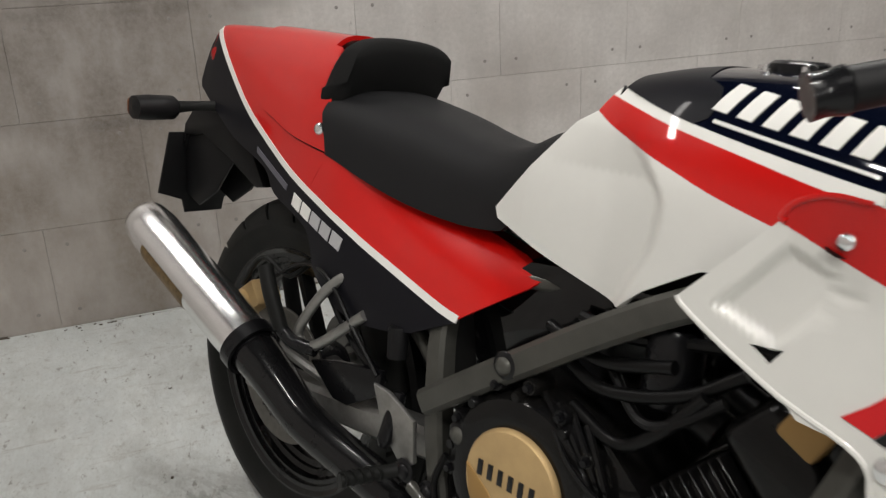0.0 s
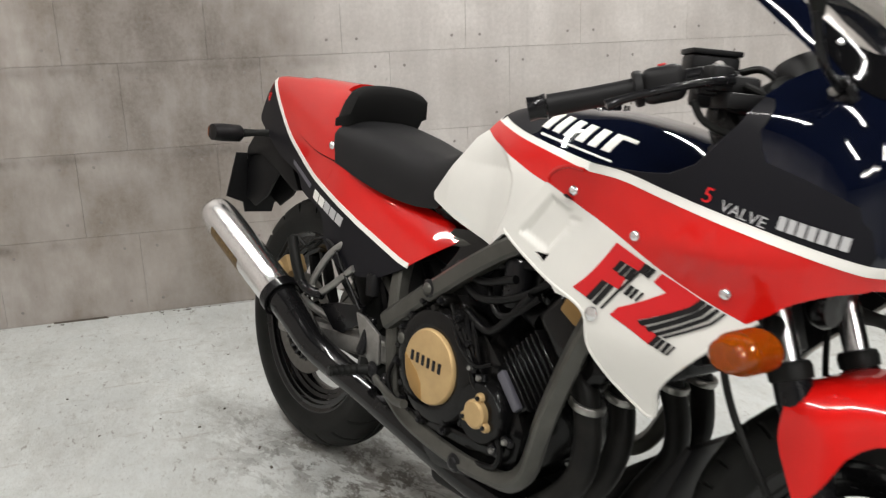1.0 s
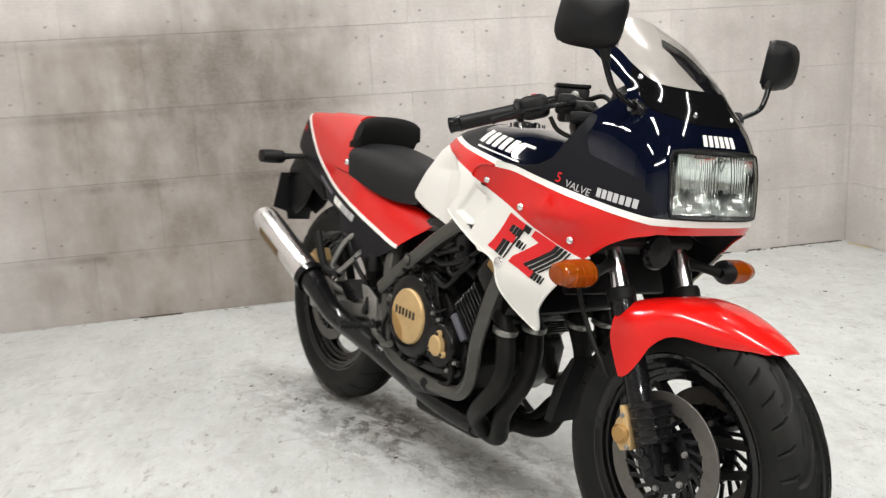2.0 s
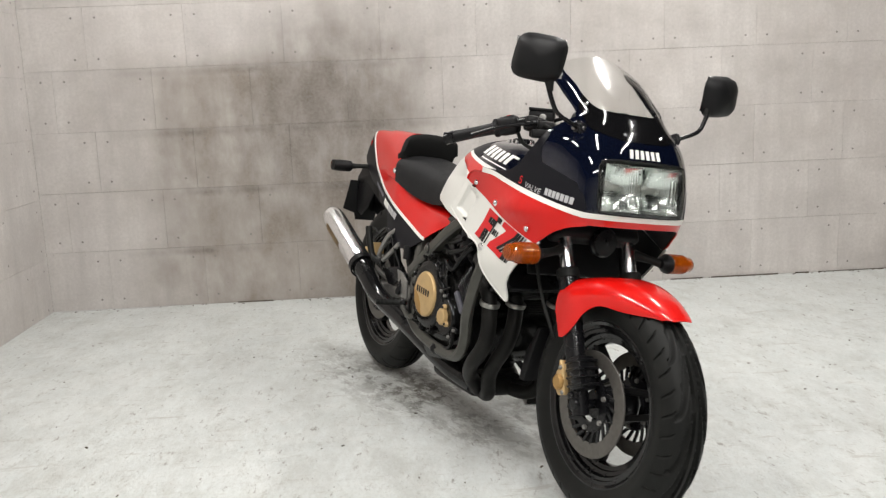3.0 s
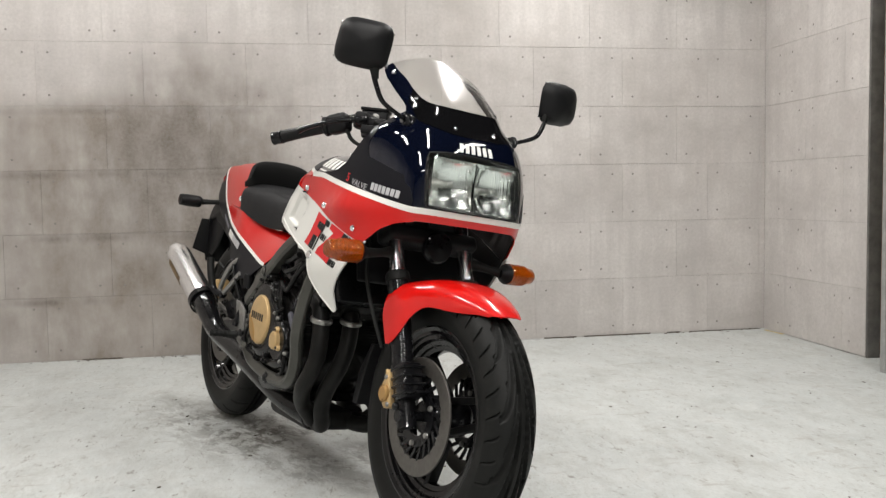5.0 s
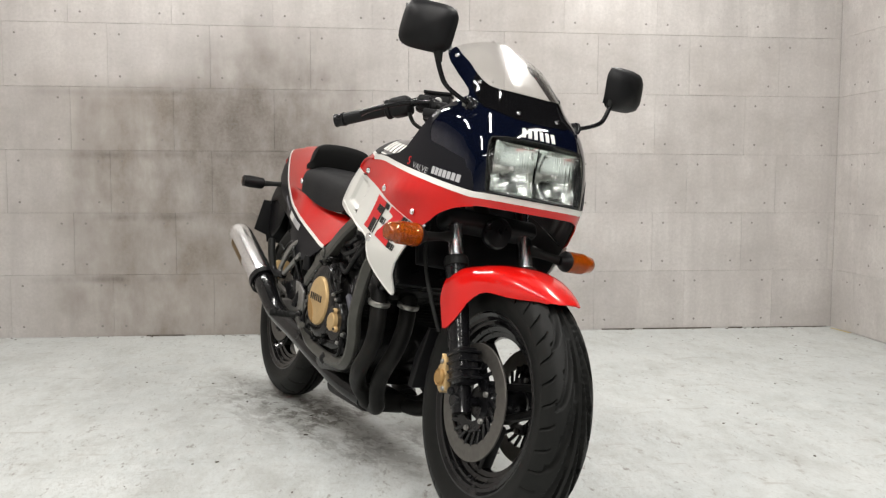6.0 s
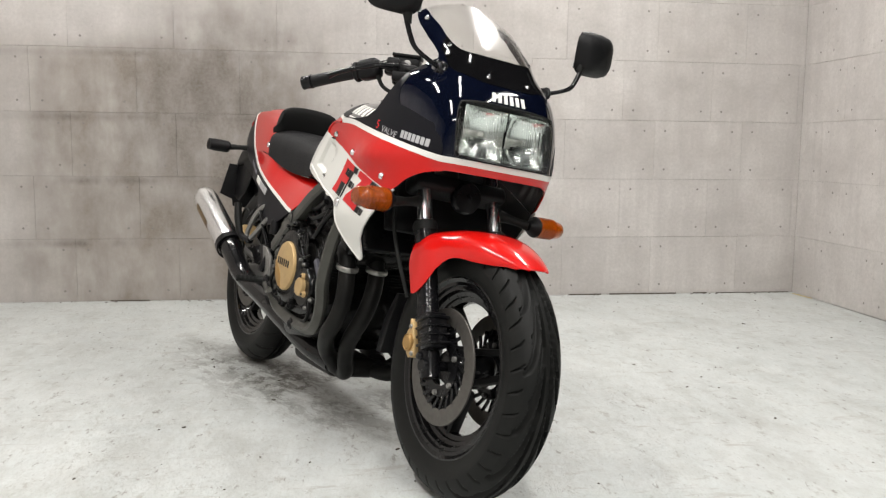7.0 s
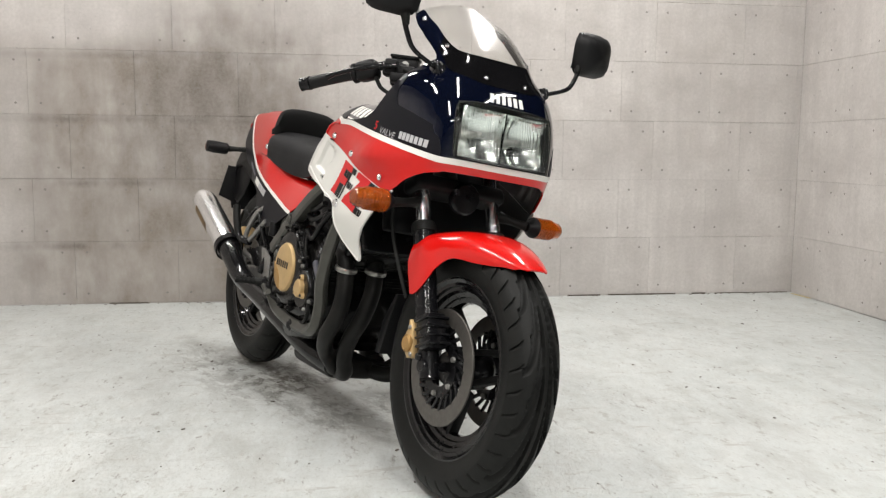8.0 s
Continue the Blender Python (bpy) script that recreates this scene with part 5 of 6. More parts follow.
# ---- seat
def seat_surface(x, v):
    """Saddle: v from -1 to 1 across, the edges roll down to the cowl."""
    top = ramp(x, [0.05, 0.13, 0.20, 0.28, 0.36, 0.42, 0.47, 0.52, 0.60], [0.872, 0.868, 0.858, 0.844, 0.824, 0.816, 0.826, 0.850, 0.868])
    edge = ramp(x, [0.05, 0.118, 0.205, 0.284, 0.350, 0.410, 0.47, 0.60], [0.775, 0.765, 0.738, 0.716, 0.706, 0.702, 0.708, 0.72])
    hw = ramp(x, [0.05, 0.118, 0.205, 0.284, 0.35, 0.41, 0.50, 0.60], [0.120, 0.130, 0.124, 0.112, 0.105, 0.100, 0.100, 0.098])
    th = abs(v) * math.pi / 2
    return (x, math.copysign(hw * math.sin(th) ** 0.62, v), edge + (top - edge) * max(0.0, math.cos(th)) ** 0.55)


seat = part("seat", sheet_mesh([(0.116, -1), (0.095, -0.75), (0.095, 0.75), (0.116, 1), (0.47, 1), (0.60, 0.9), (0.60, -0.9), (0.47, -1)], seat_surface, (0.3, 0, 0.70), thick=0.012, step=0.035), VINYL, bike, "black vinyl seat", smooth=60)


bm = bmesh.new()
rows = []
for i in range(25):
    v = -1 + 2 * i / 24
    w = (1 - abs(v) ** 4.5) ** (1 / 4.5)
    ring = []
    # the pad curls forward at both ends, like a shallow cup
    fwd = 0.022 * abs(v) ** 2.2
    for k in range(20):
        a = 2 * math.pi * k / 20
        cx, cz = math.cos(a), math.sin(a)
        q = (abs(cx) ** 3 + abs(cz) ** 3) ** (-1 / 3)
        zc = 0.887
        hz = 0.067 * max(0.12, w)
        hx = 0.037 * max(0.2, w)
        ring.append(bm.verts.new((0.094 + fwd * 0.8 + hx * cx * q + (0.03 * cz * q), 0.113 * v, zc - 0.012 * abs(v) ** 2 + hz * cz * q)))
    rows.append(ring)
for a, b in zip(rows, rows[1:]):
    for k in range(20):
        bm.faces.new((a[k], a[(k + 1) % 20], b[(k + 1) % 20], b[k]))
bm.faces.new(rows[0])
bm.faces.new(rows[-1])
part("bump_pad", bm, PAD, bike, "black suede bump pad at the seat's back", smooth=60)


# ---- tank and side panels
def tank_w(x, z):
    w = ramp(x, [0.44, 0.50, 0.60, 0.70, 0.85, 1.05], [0.104, 0.114, 0.138, 0.156, 0.168, 0.165])
    return w


def tank_top(x):
    return ramp(x, [0.50, 0.58, 0.63, 0.74, 0.87, 0.98, 1.06, 1.12], [0.890, 0.915, 0.930, 0.946, 0.942, 0.926, 0.903, 0.87])


def tank(x, v):
    th = abs(v) * math.pi / 2
    zt = tank_top(x)
    q = math.cos(th) ** (2 / 2.7)
    return (x, math.copysign(tank_w(x, 0) * math.sin(th) ** (2 / 2.7), v), 0.70 + (zt - 0.70) * q)


def tank_v(x, z):
    q = max(0.0, min(1.0, (z - 0.70) / (tank_top(x) - 0.70)))
    return math.acos(q ** 1.35) / (math.pi / 2)


def side_tank(x, z, s=-1):
    q = max(0.0, min(0.9999, (z - 0.70) / (tank_top(x) - 0.70)))
    # knee hollow that ends in a curved crease
    edge = ramp(z, [0.66, 0.711, 0.754, 0.792, 0.83, 0.859, 0.876, 0.90], [0.690, 0.714, 0.733, 0.735, 0.711, 0.679, 0.640, 0.58])
    a = max(0.0, min(1.0, (edge + 0.012 - x) / 0.026))
    fade = max(0.0, min(1.0, (x - 0.52) / 0.14)) * max(0.0, min(1.0, (0.868 - z) / 0.05))
    dent = 0.016 * a * a * (3 - 2 * a) * fade
    return (x, s * (tank_w(x, z) * (1 - q ** 2.7) ** (1 / 2.7) - dent + 0.004 * (1 - a) * fade + 0.012 * max(0, 0.74 - z) / 0.06 * 0.2), z)


T1 = curve([(0.609, 0.884), (0.645, 0.869), (0.690, 0.852), (0.748, 0.833), (0.805, 0.815), (0.90, 0.790), (1.0, 0.765)])
T2 = curve([(0.617, 0.904), (0.67, 0.892), (0.735, 0.876), (0.824, 0.857), (0.90, 0.840), (0.98, 0.826), (1.06, 0.812)])
T3 = curve([(0.622, 0.915), (0.67, 0.903), (0.730, 0.888), (0.797, 0.874), (0.90, 0.854), (0.98, 0.840), (1.06, 0.826)])
both("tank_side_panel", [(0.466, 0.742), (0.472, 0.728), (0.556, 0.702), (0.685, 0.672), (0.703, 0.673), (0.735, 0.700), (0.80, 0.738), (0.90, 0.76), (1.0, 0.765)] + list(reversed(T1)) + [(0.58, 0.868), (0.52, 0.805)], side_tank, WHITE, "glossy white panel under the tank", core=(0.7, 0, 0.8), thick=0.006, step=0.0075, smooth=70)
both("tank_red_band", T1 + list(reversed(T2)), side_tank, RED, "red band along the tank", core=(0.7, 0, 0.8), step=0.014)
both("tank_white_stripe", T2 + list(reversed(T3)), side_tank, STRIPE, "white stripe along the tank", core=(0.7, 0, 0.8), step=0.01)
mid = [(x, -tank_v(x, z)) for x, z in T3]
top_l = mid + [(1.09, -0.75), (1.105, -0.4), (1.11, 0.0), (1.105, 0.4), (1.09, 0.75)] + [(x, -v) for x, v in reversed(mid)] + [(0.630, 0.35), (0.636, 0.0), (0.630, -0.35)]
tank_ob = part("fuel_tank", sheet_mesh(top_l, tank, (0.8, 0, 0.75), step=0.018, thick=0.004), NAVY, bike, "navy blue fuel tank", smooth=50)
rear_l = [p for p in mid if p[0] < 0.752] + [(0.764, -0.50), (0.770, -0.42), (0.760, -0.32), (0.735, -0.25), (0.73, 0.0), (0.735, 0.25), (0.76, 0.32), (0.770, 0.42), (0.764, 0.50)] + [(x, -v) for x, v in reversed(mid) if x < 0.752] + [(0.630, 0.35), (0.636, 0.0), (0.630, -0.35)]
part("tank_charcoal_rear", sheet_mesh(rear_l, tank, (0.8, 0, 0.75), step=0.03, thick=0.003, lift=0.0012), CHARCOAL, tank_ob, "charcoal rear of the tank", smooth=50)
cap = part("fuel_cap", lathe_mesh([(0.0, 0.012), (0.028, 0.012), (0.034, 0.008), (0.036, 0.0), (0.036, -0.01)], pose(0.80, 0, 0.945, 90, 0, 0), 32), BLACK_METAL, tank_ob, "dark fuel cap")
for k in range(6):
    a = radians(60 * k)
    part("cap_bolt", lathe_mesh([(0.0, 0.006), (0.005, 0.006), (0.0055, -0.004)], pose(0.80 + 0.044 * math.cos(a), 0.044 * math.sin(a), 0.945, 90, 0, 0), 10), CHROME, cap)
# maker's mark on the tank: six slanted white bars and an underline
for s in (-1, 1):
    for k in range(6):
        x = 0.764 + 0.0305 * k
        zb = 0.900 - 0.175 * (x - 0.764)
        bm = sheet_mesh([(x, zb), (x + 0.0185, zb - 0.0032), (x + 0.0315, zb + 0.0245), (x + 0.013, zb + 0.0277)], lambda a, b: side_tank(a, b, s), (0.8, 0, 0.8), lift=0.0016, thick=0.002, step=0.01)
        part("brand_bar", bm, STRIPE, tank_ob, "plain white bar of the maker's mark")
    for line in ([(0.772, 0.8905), (0.86, 0.8745), (0.948, 0.858), (0.948, 0.8550), (0.86, 0.8712), (0.772, 0.8868)], [(0.946, 0.8985), (0.975, 0.8925), (0.975, 0.8870), (0.944, 0.8930)]):
        bm = sheet_mesh(line, lambda a, b: side_tank(a, b, s), (0.8, 0, 0.8), lift=0.0016, thick=0.002, step=0.01)
        part("brand_underline", bm, STRIPE, tank_ob, "white line of the maker's mark")


# ---- fairing: horizontal sections, u from the side round to the nose
def fair_params(z):
    zs = [0.45, 0.50, 0.62, 0.74, 0.78, 0.85, 0.90, 0.94, 0.97, 1.00, 1.03, 1.075, 1.125, 1.162, 1.20]
    w = ramp(z, zs, [0.190, 0.205, 0.243, 0.243, 0.243, 0.241, 0.234, 0.222, 0.202, 0.166, 0.153, 0.152, 0.152, 0.134, 0.09])
    xn = ramp(z, zs, [1.33, 1.345, 1.375, 1.400, 1.416, 1.414, 1.408, 1.394, 1.378, 1.360, 1.342, 1.300, 1.243, 1.190, 1.135])
    x0 = ramp(z, zs, [0.95, 0.95, 0.95, 0.95, 0.95, 0.95, 0.98, 1.03, 1.06, 1.06, 1.05, 1.02, 0.98, 0.94, 0.88])
    p = ramp(z, zs, [3.5, 3.5, 3.5, 3.5, 3.5, 3.5, 3.4, 3.3, 3.3, 3.3, 3.3, 3.2, 3.0, 2.8, 2.4])
    return w, xn, x0, p


def fairing(u, z, s=-1):
    """u below 0: the flat side; 0 to 1: round to the nose's middle; 1 to 2: the other side."""
    if u > 1:
        x, y, z = fairing(2 - u, z, s)
        return (x, -y, z)
    w, xn, x0, p = fair_params(z)
    if u < 0:
        return (x0 + u * 0.46, s * w, z)
    th = u * math.pi / 2
    x = x0 + (xn - x0) * math.sin(th) ** (2 / p)
    # the red band swells out ahead of the forks
    swell = 0.018 * math.exp(-((x - 1.19) / 0.085) ** 2 - ((z - 0.762) / 0.032) ** 2)
    return (x, s * (w * math.cos(th) ** (2 / p) + swell), z)


def fair_u(x, z):
    w, xn, x0, p = fair_params(z)
    if x < x0:
        return (x - x0) / 0.46
    return math.asin(min(1.0, ((x - x0) / (xn - x0))) ** (p / 2)) / (math.pi / 2)


FC = (1.10, 0, 0.82)
uz = lambda pts: [(fair_u(x, z), z) for x, z in pts]
# the white stripe round the nose, in side view then across
S_LOW = uz(curve([(0.985, 0.844), (1.05, 0.838), (1.12, 0.822), (1.181, 0.808), (1.262, 0.790), (1.327, 0.774), (1.375, 0.761)]))
S_LOW += [(u, 0.759 + 0.004 * (1 - u)) for u in np.linspace(max(S_LOW[-1][0] + 0.03, 0.62), 1.0, 8)]
S_UP = [(u, z + 0.0135) for u, z in S_LOW]
mirror = lambda line: line + [(2 - u, z) for u, z in reversed(line[:-1])]
stripe = part("fairing_stripe", sheet_mesh(mirror(S_UP) + list(reversed(mirror(S_LOW))), fairing, FC, step=0.03, lift=0.001), STRIPE, bike, "white stripe round the fairing", smooth=50)
# red lower fairing
R_UP = uz([(0.905, 0.822), (0.918, 0.838), (0.945, 0.848)]) + S_LOW
R_LOW = uz(curve([(0.905, 0.818), (0.959, 0.797), (1.015, 0.776), (1.067, 0.755), (1.136, 0.724), (1.197, 0.699), (1.262, 0.676)]))
R_FRONT = uz(curve([(1.262, 0.676), (1.285, 0.692), (1.310, 0.712), (1.345, 0.730), (1.375, 0.739)])) + [(u, 0.742) for u in np.linspace(0.74, 1.0, 6)]
red_l = mirror(R_UP) + list(reversed(mirror(R_LOW + R_FRONT[1:])))
part("fairing_red_band", sheet_mesh(red_l, fairing, FC, step=0.03), RED, bike, "glossy red lower fairing", smooth=50)
part("band_liner", sheet_mesh(red_l, fairing, FC, step=0.05, lift=-0.0065, thick=0.002), BLACK_PLASTIC, bike, "black inner face of the fairing")
for s in (-1, 1):
    tube("band_edge", bike, [tuple(Vector(fairing(fair_u(x, z), z, s)) + Vector((0, 0.001 * s, 0))) for x, z in ((0.911, 0.819), (0.907, 0.824), (0.919, 0.838), (0.945, 0.847), (0.978, 0.845))], 0.0030, RED, 8, 4)
# navy upper fairing with the headlamp opening
HL = [(0.775, 0.777), (0.762, 0.790), (0.738, 0.892), (0.750, 0.907), (0.85, 0.912), (1.0, 0.914), (1.15, 0.912), (1.250, 0.907), (1.262, 0.892), (1.238, 0.790), (1.225, 0.777), (1.12, 0.774), (1.0, 0.773), (0.88, 0.774)]
N_REAR = uz([(1.05, 0.8545), (1.09, 0.8545), (1.126, 0.858), (1.163, 0.875), (1.185, 0.904), (1.206, 0.930), (1.217, 0.953), (1.225, 0.973), (1.234, 0.994), (1.252, 1.007), (1.266, 1.014), (1.258, 1.026), (1.198, 1.073), (1.15, 1.110), (1.108, 1.148)])
EDGE = uz(curve([(1.117, 1.161), (1.15, 1.145), (1.212, 1.107), (1.25, 1.077), (1.283, 1.053), (1.307, 1.039), (1.325, 1.033)], 3)) + [(0.85, 1.031), (0.92, 1.030), (1.0, 1.030)]
navy_l = S_UP[:1] + N_REAR + EDGE
navy_l = mirror(navy_l) + list(reversed(mirror(S_UP)))[1:-1]
upper = part("upper_fairing", sheet_mesh(navy_l, fairing, FC, [HL], step=0.016), NAVY, bike, "glossy navy upper fairing", smooth=50)
# charcoal side film
film = uz([(1.207, 0.930), (1.218, 0.951), (1.226, 0.970), (1.240, 0.967), (1.246, 0.957), (1.246, 0.946), (1.239, 0.926), (1.245, 0.906), (1.256, 0.887), (1.302, 0.872), (1.346, 0.853), (1.362, 0.845), (1.367, 0.828), (1.377, 0.817), (1.384, 0.786)])
low_f = [q for q in S_UP if q[0] < film[-1][0]]
side_f = low_f[:1] + uz([(1.05, 0.8535), (1.09, 0.8535), (1.128, 0.857), (1.164, 0.874), (1.186, 0.902)]) + film + list(reversed(low_f[1:]))
for s in (-1, 1):
    part("fairing_side_film", sheet_mesh(side_f, lambda u, z: fairing(u, z, s), FC, step=0.022, lift=0.0013, thick=0.0018), CHARCOAL, upper, "charcoal film on the fairing side", smooth=50)
# gloss black band under the screen
BAND_LOW = uz([(1.262, 1.038), (1.290, 1.012), (1.318, 0.990), (1.337, 0.981), (1.368, 0.969)]) + [(0.90, 0.961), (1.0, 0.959)]
BAND_UP = [q for q in EDGE if q[1] < 1.078]
part("screen_band", sheet_mesh(mirror(BAND_UP) + list(reversed(mirror(BAND_LOW))), fairing, FC, step=0.018, lift=0.0014, thick=0.002), GLOSS_BLACK, upper, "gloss black band at the foot of the screen", smooth=50)
# white lower side panel
W_UP = list(R_LOW)
W_LOW = uz([(1.275, 0.682), (1.22, 0.632), (1.17, 0.582), (1.142, 0.548), (1.136, 0.524), (1.131, 0.503), (1.122, 0.498), (1.108, 0.504), (1.058, 0.538), (1.024, 0.575), (1.017, 0.605), (1.012, 0.627), (0.991, 0.643), (0.932, 0.664), (0.867, 0.697), (0.826, 0.722), (0.820, 0.730)])
SCOOP = uz([(0.896, 0.704), (0.928, 0.707), (0.916, 0.690)])
PAD_XZ = [(0.858, 0.731), (0.917, 0.797), (0.955, 0.781), (0.969, 0.766), (0.918, 0.708)]


def into(x, z, poly):
    """How deep a point lies inside a convex outline; below 0: outside."""
    best = 1.0
    for (ax, az), (bx, bz) in zip(poly, poly[1:] + poly[:1]):
        ln = math.hypot(bx - ax, bz - az)
        best = min(best, ((bz - az) * (x - ax) - (bx - ax) * (z - az)) / ln)
    return best


def white_surface(u, z, s):
    p = fairing(u, z, s)
    d = max(0.0, min(1.0, (into(p[0], z, PAD_XZ) + 0.005) / 0.012))
    return (p[0], p[1] - s * 0.0095 * d * d * (3 - 2 * d), z)


for s in (-1, 1):
    wp = part("white_side_panel", sheet_mesh(W_UP + W_LOW, lambda u, z: white_surface(u, z, s), FC, [SCOOP], step=0.0075, thick=0.005), WHITE, bike, "glossy white lower fairing panel", smooth=60)
    tube("edge_bead", wp, [tuple(Vector(fairing(u, z, s)) + Vector((0, -0.001 * s, 0))) for u, z in W_LOW], 0.0032, WHITE, 8, 3)
    part("inner_liner", sheet_mesh(W_UP + W_LOW, lambda u, z: white_surface(u, z, s), FC, [SCOOP], step=0.03, lift=-0.0085, thick=0.002), BLACK_PLASTIC, wp, "black inner face")
    dec = lambda pts, mat, label, lift=0.0012: part("graphic", sheet_mesh(uz(pts), lambda u, z: fairing(u, z, s), FC, step=0.02, lift=lift, thick=0.0015), mat, wp, label)
    dec([(0.984, 0.666), (1.057, 0.748), (1.111, 0.728), (1.102, 0.714), (1.068, 0.724), (1.056, 0.709), (1.080, 0.700), (1.070, 0.681), (1.039, 0.689), (1.012, 0.657)], RED_FILM, "red block of the side graphic")
    dec([(1.139, 0.719), (1.200, 0.696), (1.189, 0.683), (1.109, 0.645), (1.143, 0.631), (1.132, 0.615), (1.060, 0.641), (1.073, 0.655), (1.149, 0.694), (1.127, 0.705)], RED_FILM, "red block of the side graphic")
    line = lambda pts: dec(pts, BLACK_FILM, "black line of the side graphic", 0.0022)
    # slanted bars: corner, width along, length down
    for x, z, wide, dx, dz in ((1.068, 0.724, 0.009, -0.0125, -0.0155), (1.080, 0.720, 0.008, -0.014, -0.0165), (1.090, 0.717, 0.008, -0.013, -0.0165), (1.111, 0.728, 0.011, -0.010, -0.0135), (1.123, 0.724, 0.007, -0.0105, -0.0135),
                               (1.101, 0.716, 0.0045, -0.0315, -0.035), (1.090, 0.692, 0.007, -0.0105, -0.0145), (1.100, 0.689, 0.005, -0.0105, -0.0145), (1.111, 0.686, 0.003, -0.011, -0.014),
                               (1.039, 0.689, 0.010, -0.0265, -0.0325), (1.052, 0.686, 0.009, -0.0265, -0.0345), (1.069, 0.681, 0.0035, -0.0275, -0.034),
                               (1.143, 0.631, 0.008, -0.0115, -0.0145), (1.152, 0.628, 0.006, -0.0105, -0.0145), (1.161, 0.626, 0.006, -0.010, -0.0155), (1.171, 0.623, 0.003, -0.0115, -0.0145)):
        line([(x, z), (x + wide, z - wide * 0.3), (x + wide + dx, z - wide * 0.3 + dz), (x + dx, z + dz)])
    # long bent stripes
    for x, z, long, wide in ((1.110, 0.644, 0.0, 0.009), (1.124, 0.638, 0.004, 0.008), (1.139, 0.634, 0.009, 0.006), (1.153, 0.632, 0.014, 0.0035)):
        bx, bz = 1.187 + (x - 1.110) * 0.70, 0.683 - (x - 1.110) * 0.36
        ex, ez = bx + 0.013 + long * 0.2, bz + 0.013 + long * 0.3
        line([(x, z), (bx, bz), (ex, ez), (ex + wide, ez - wide * 0.3), (bx + wide, bz - wide * 0.5), (x + wide * 0.8, z - wide * 0.6)])
    for x, z, r in ((0.963, 0.812, 0.0085), (1.090, 0.764, 0.0085), (1.232, 0.711, 0.0085), (1.027, 0.634, 0.012)):
        q = fairing(fair_u(x, z), z, s)
        bolt((q[0], q[1] + 0.001 * s, q[2]), r, 0.006, CHROME, side=s, name="fairing_screw", label="domed chrome fairing screw")

# headlamp: bezel, glass, reflectors, bulb shields
core = part("headlamp", sheet_mesh(HL, lambda u, z: tuple(Vector(fairing(u, z)) + Vector((-0.095, 0, 0))), FC, step=0.05, thick=0.004), BLACK_PLASTIC, bike, "twin rectangular headlamp behind one clear glass")
rim_in = [(1 + (u - 1) * 0.975, 0.8395 + (z - 0.8395) * 0.955) for u, z in HL]
part("bezel", sheet_mesh(HL, fairing, FC, [rim_in], step=0.03, lift=0.004, thick=0.03), BLACK_PLASTIC, core, "black headlamp bezel")


def fluted_glass():
    """A glass with a smooth face outside and blocks of lens flutes moulded on its inner face."""
    bm = bmesh.new()
    nu, nz = 384, 64
    out, inn = [], []
    for i in range(nu + 1):
        a, b = [], []
        f = i / nu
        for k in range(nz + 1):
            g = k / nz
            z = 0.7795 + 0.127 * g
            half = 0.228 + 0.022 * g
            u = 1 - half + 2 * half * f
            q = Vector(fairing(u, z)) + Vector((0.003, 0, 0))
            lamp = (f * 2) % 1.0
            # fine vertical flutes over most of it, coarser ones in a middle block, a few level steps at the foot
            fine = abs(math.sin(math.pi * f * 2 * 26))
            wide = abs(math.sin(math.pi * f * 2 * 9))
            block = 1.0 if 0.30 < lamp < 0.74 and 0.24 < g < 0.72 else 0.0
            step = abs(math.sin(math.pi * g * 7)) if g < 0.30 or g > 0.80 else 0.0
            d = 0.0038 + 0.0010 * (wide * block + fine * (1 - block) * (0.35 if g < 0.30 else 1.0)) + 0.0006 * step
            a.append(bm.verts.new(q))
            b.append(bm.verts.new(q - Vector((d, 0, 0))))
        out.append(a)
        inn.append(b)
    for i in range(nu):
        for k in range(nz):
            bm.faces.new((out[i][k], out[i + 1][k], out[i + 1][k + 1], out[i][k + 1]))
            bm.faces.new((inn[i][k], inn[i][k + 1], inn[i + 1][k + 1], inn[i + 1][k]))
    for i in range(nu):
        bm.faces.new((out[i][0], inn[i][0], inn[i + 1][0], out[i + 1][0]))
        bm.faces.new((out[i][nz], out[i + 1][nz], inn[i + 1][nz], inn[i][nz]))
    for k in range(nz):
        bm.faces.new((out[0][k], out[0][k + 1], inn[0][k + 1], inn[0][k]))
        bm.faces.new((out[nu][k], inn[nu][k], inn[nu][k + 1], out[nu][k + 1]))
    return bm


def reflector_bowl(y0, z0):
    """A square-cut parabolic bowl with level roof and floor."""
    bm = bmesh.new()
    n, hy, hz, back, front = 40, 0.0595, 0.0585, 1.347, 1.392
    rows = []
    for i in range(n + 1):
        row = []
        for k in range(n + 1):
            y, z = -hy + 2 * hy * i / n, -hz + 2 * hz * k / n
            edge = i in (0, n) or k in (0, n)
            row.append(bm.verts.new((front if edge else min(front, back + (y * y + z * z) / 0.150), y0 + y, z0 + z)))
        rows.append(row)
    for i in range(n):
        for k in range(n):
            bm.faces.new((rows[i][k], rows[i + 1][k], rows[i + 1][k + 1], rows[i][k + 1]))
    return bm


glass = part("headlamp_glass", fluted_glass(), LENS, core, "clear fluted headlamp glass", smooth=50)
glass.visible_shadow = False
for y in (-0.0605, 0.0605):
    part("reflector", reflector_bowl(y, 0.842), REFLECTOR, core, "silvered reflector bowl", smooth=60)
    part("bulb", lathe_mesh([(0.0, 0.040), (0.006, 0.038), (0.0085, 0.030), (0.0085, 0.0)], pose(1.345, y, 0.842) @ pose(0, 0, 0, 0, 0, -90), 20), DULL_ALU, core, "grey bulb shield")

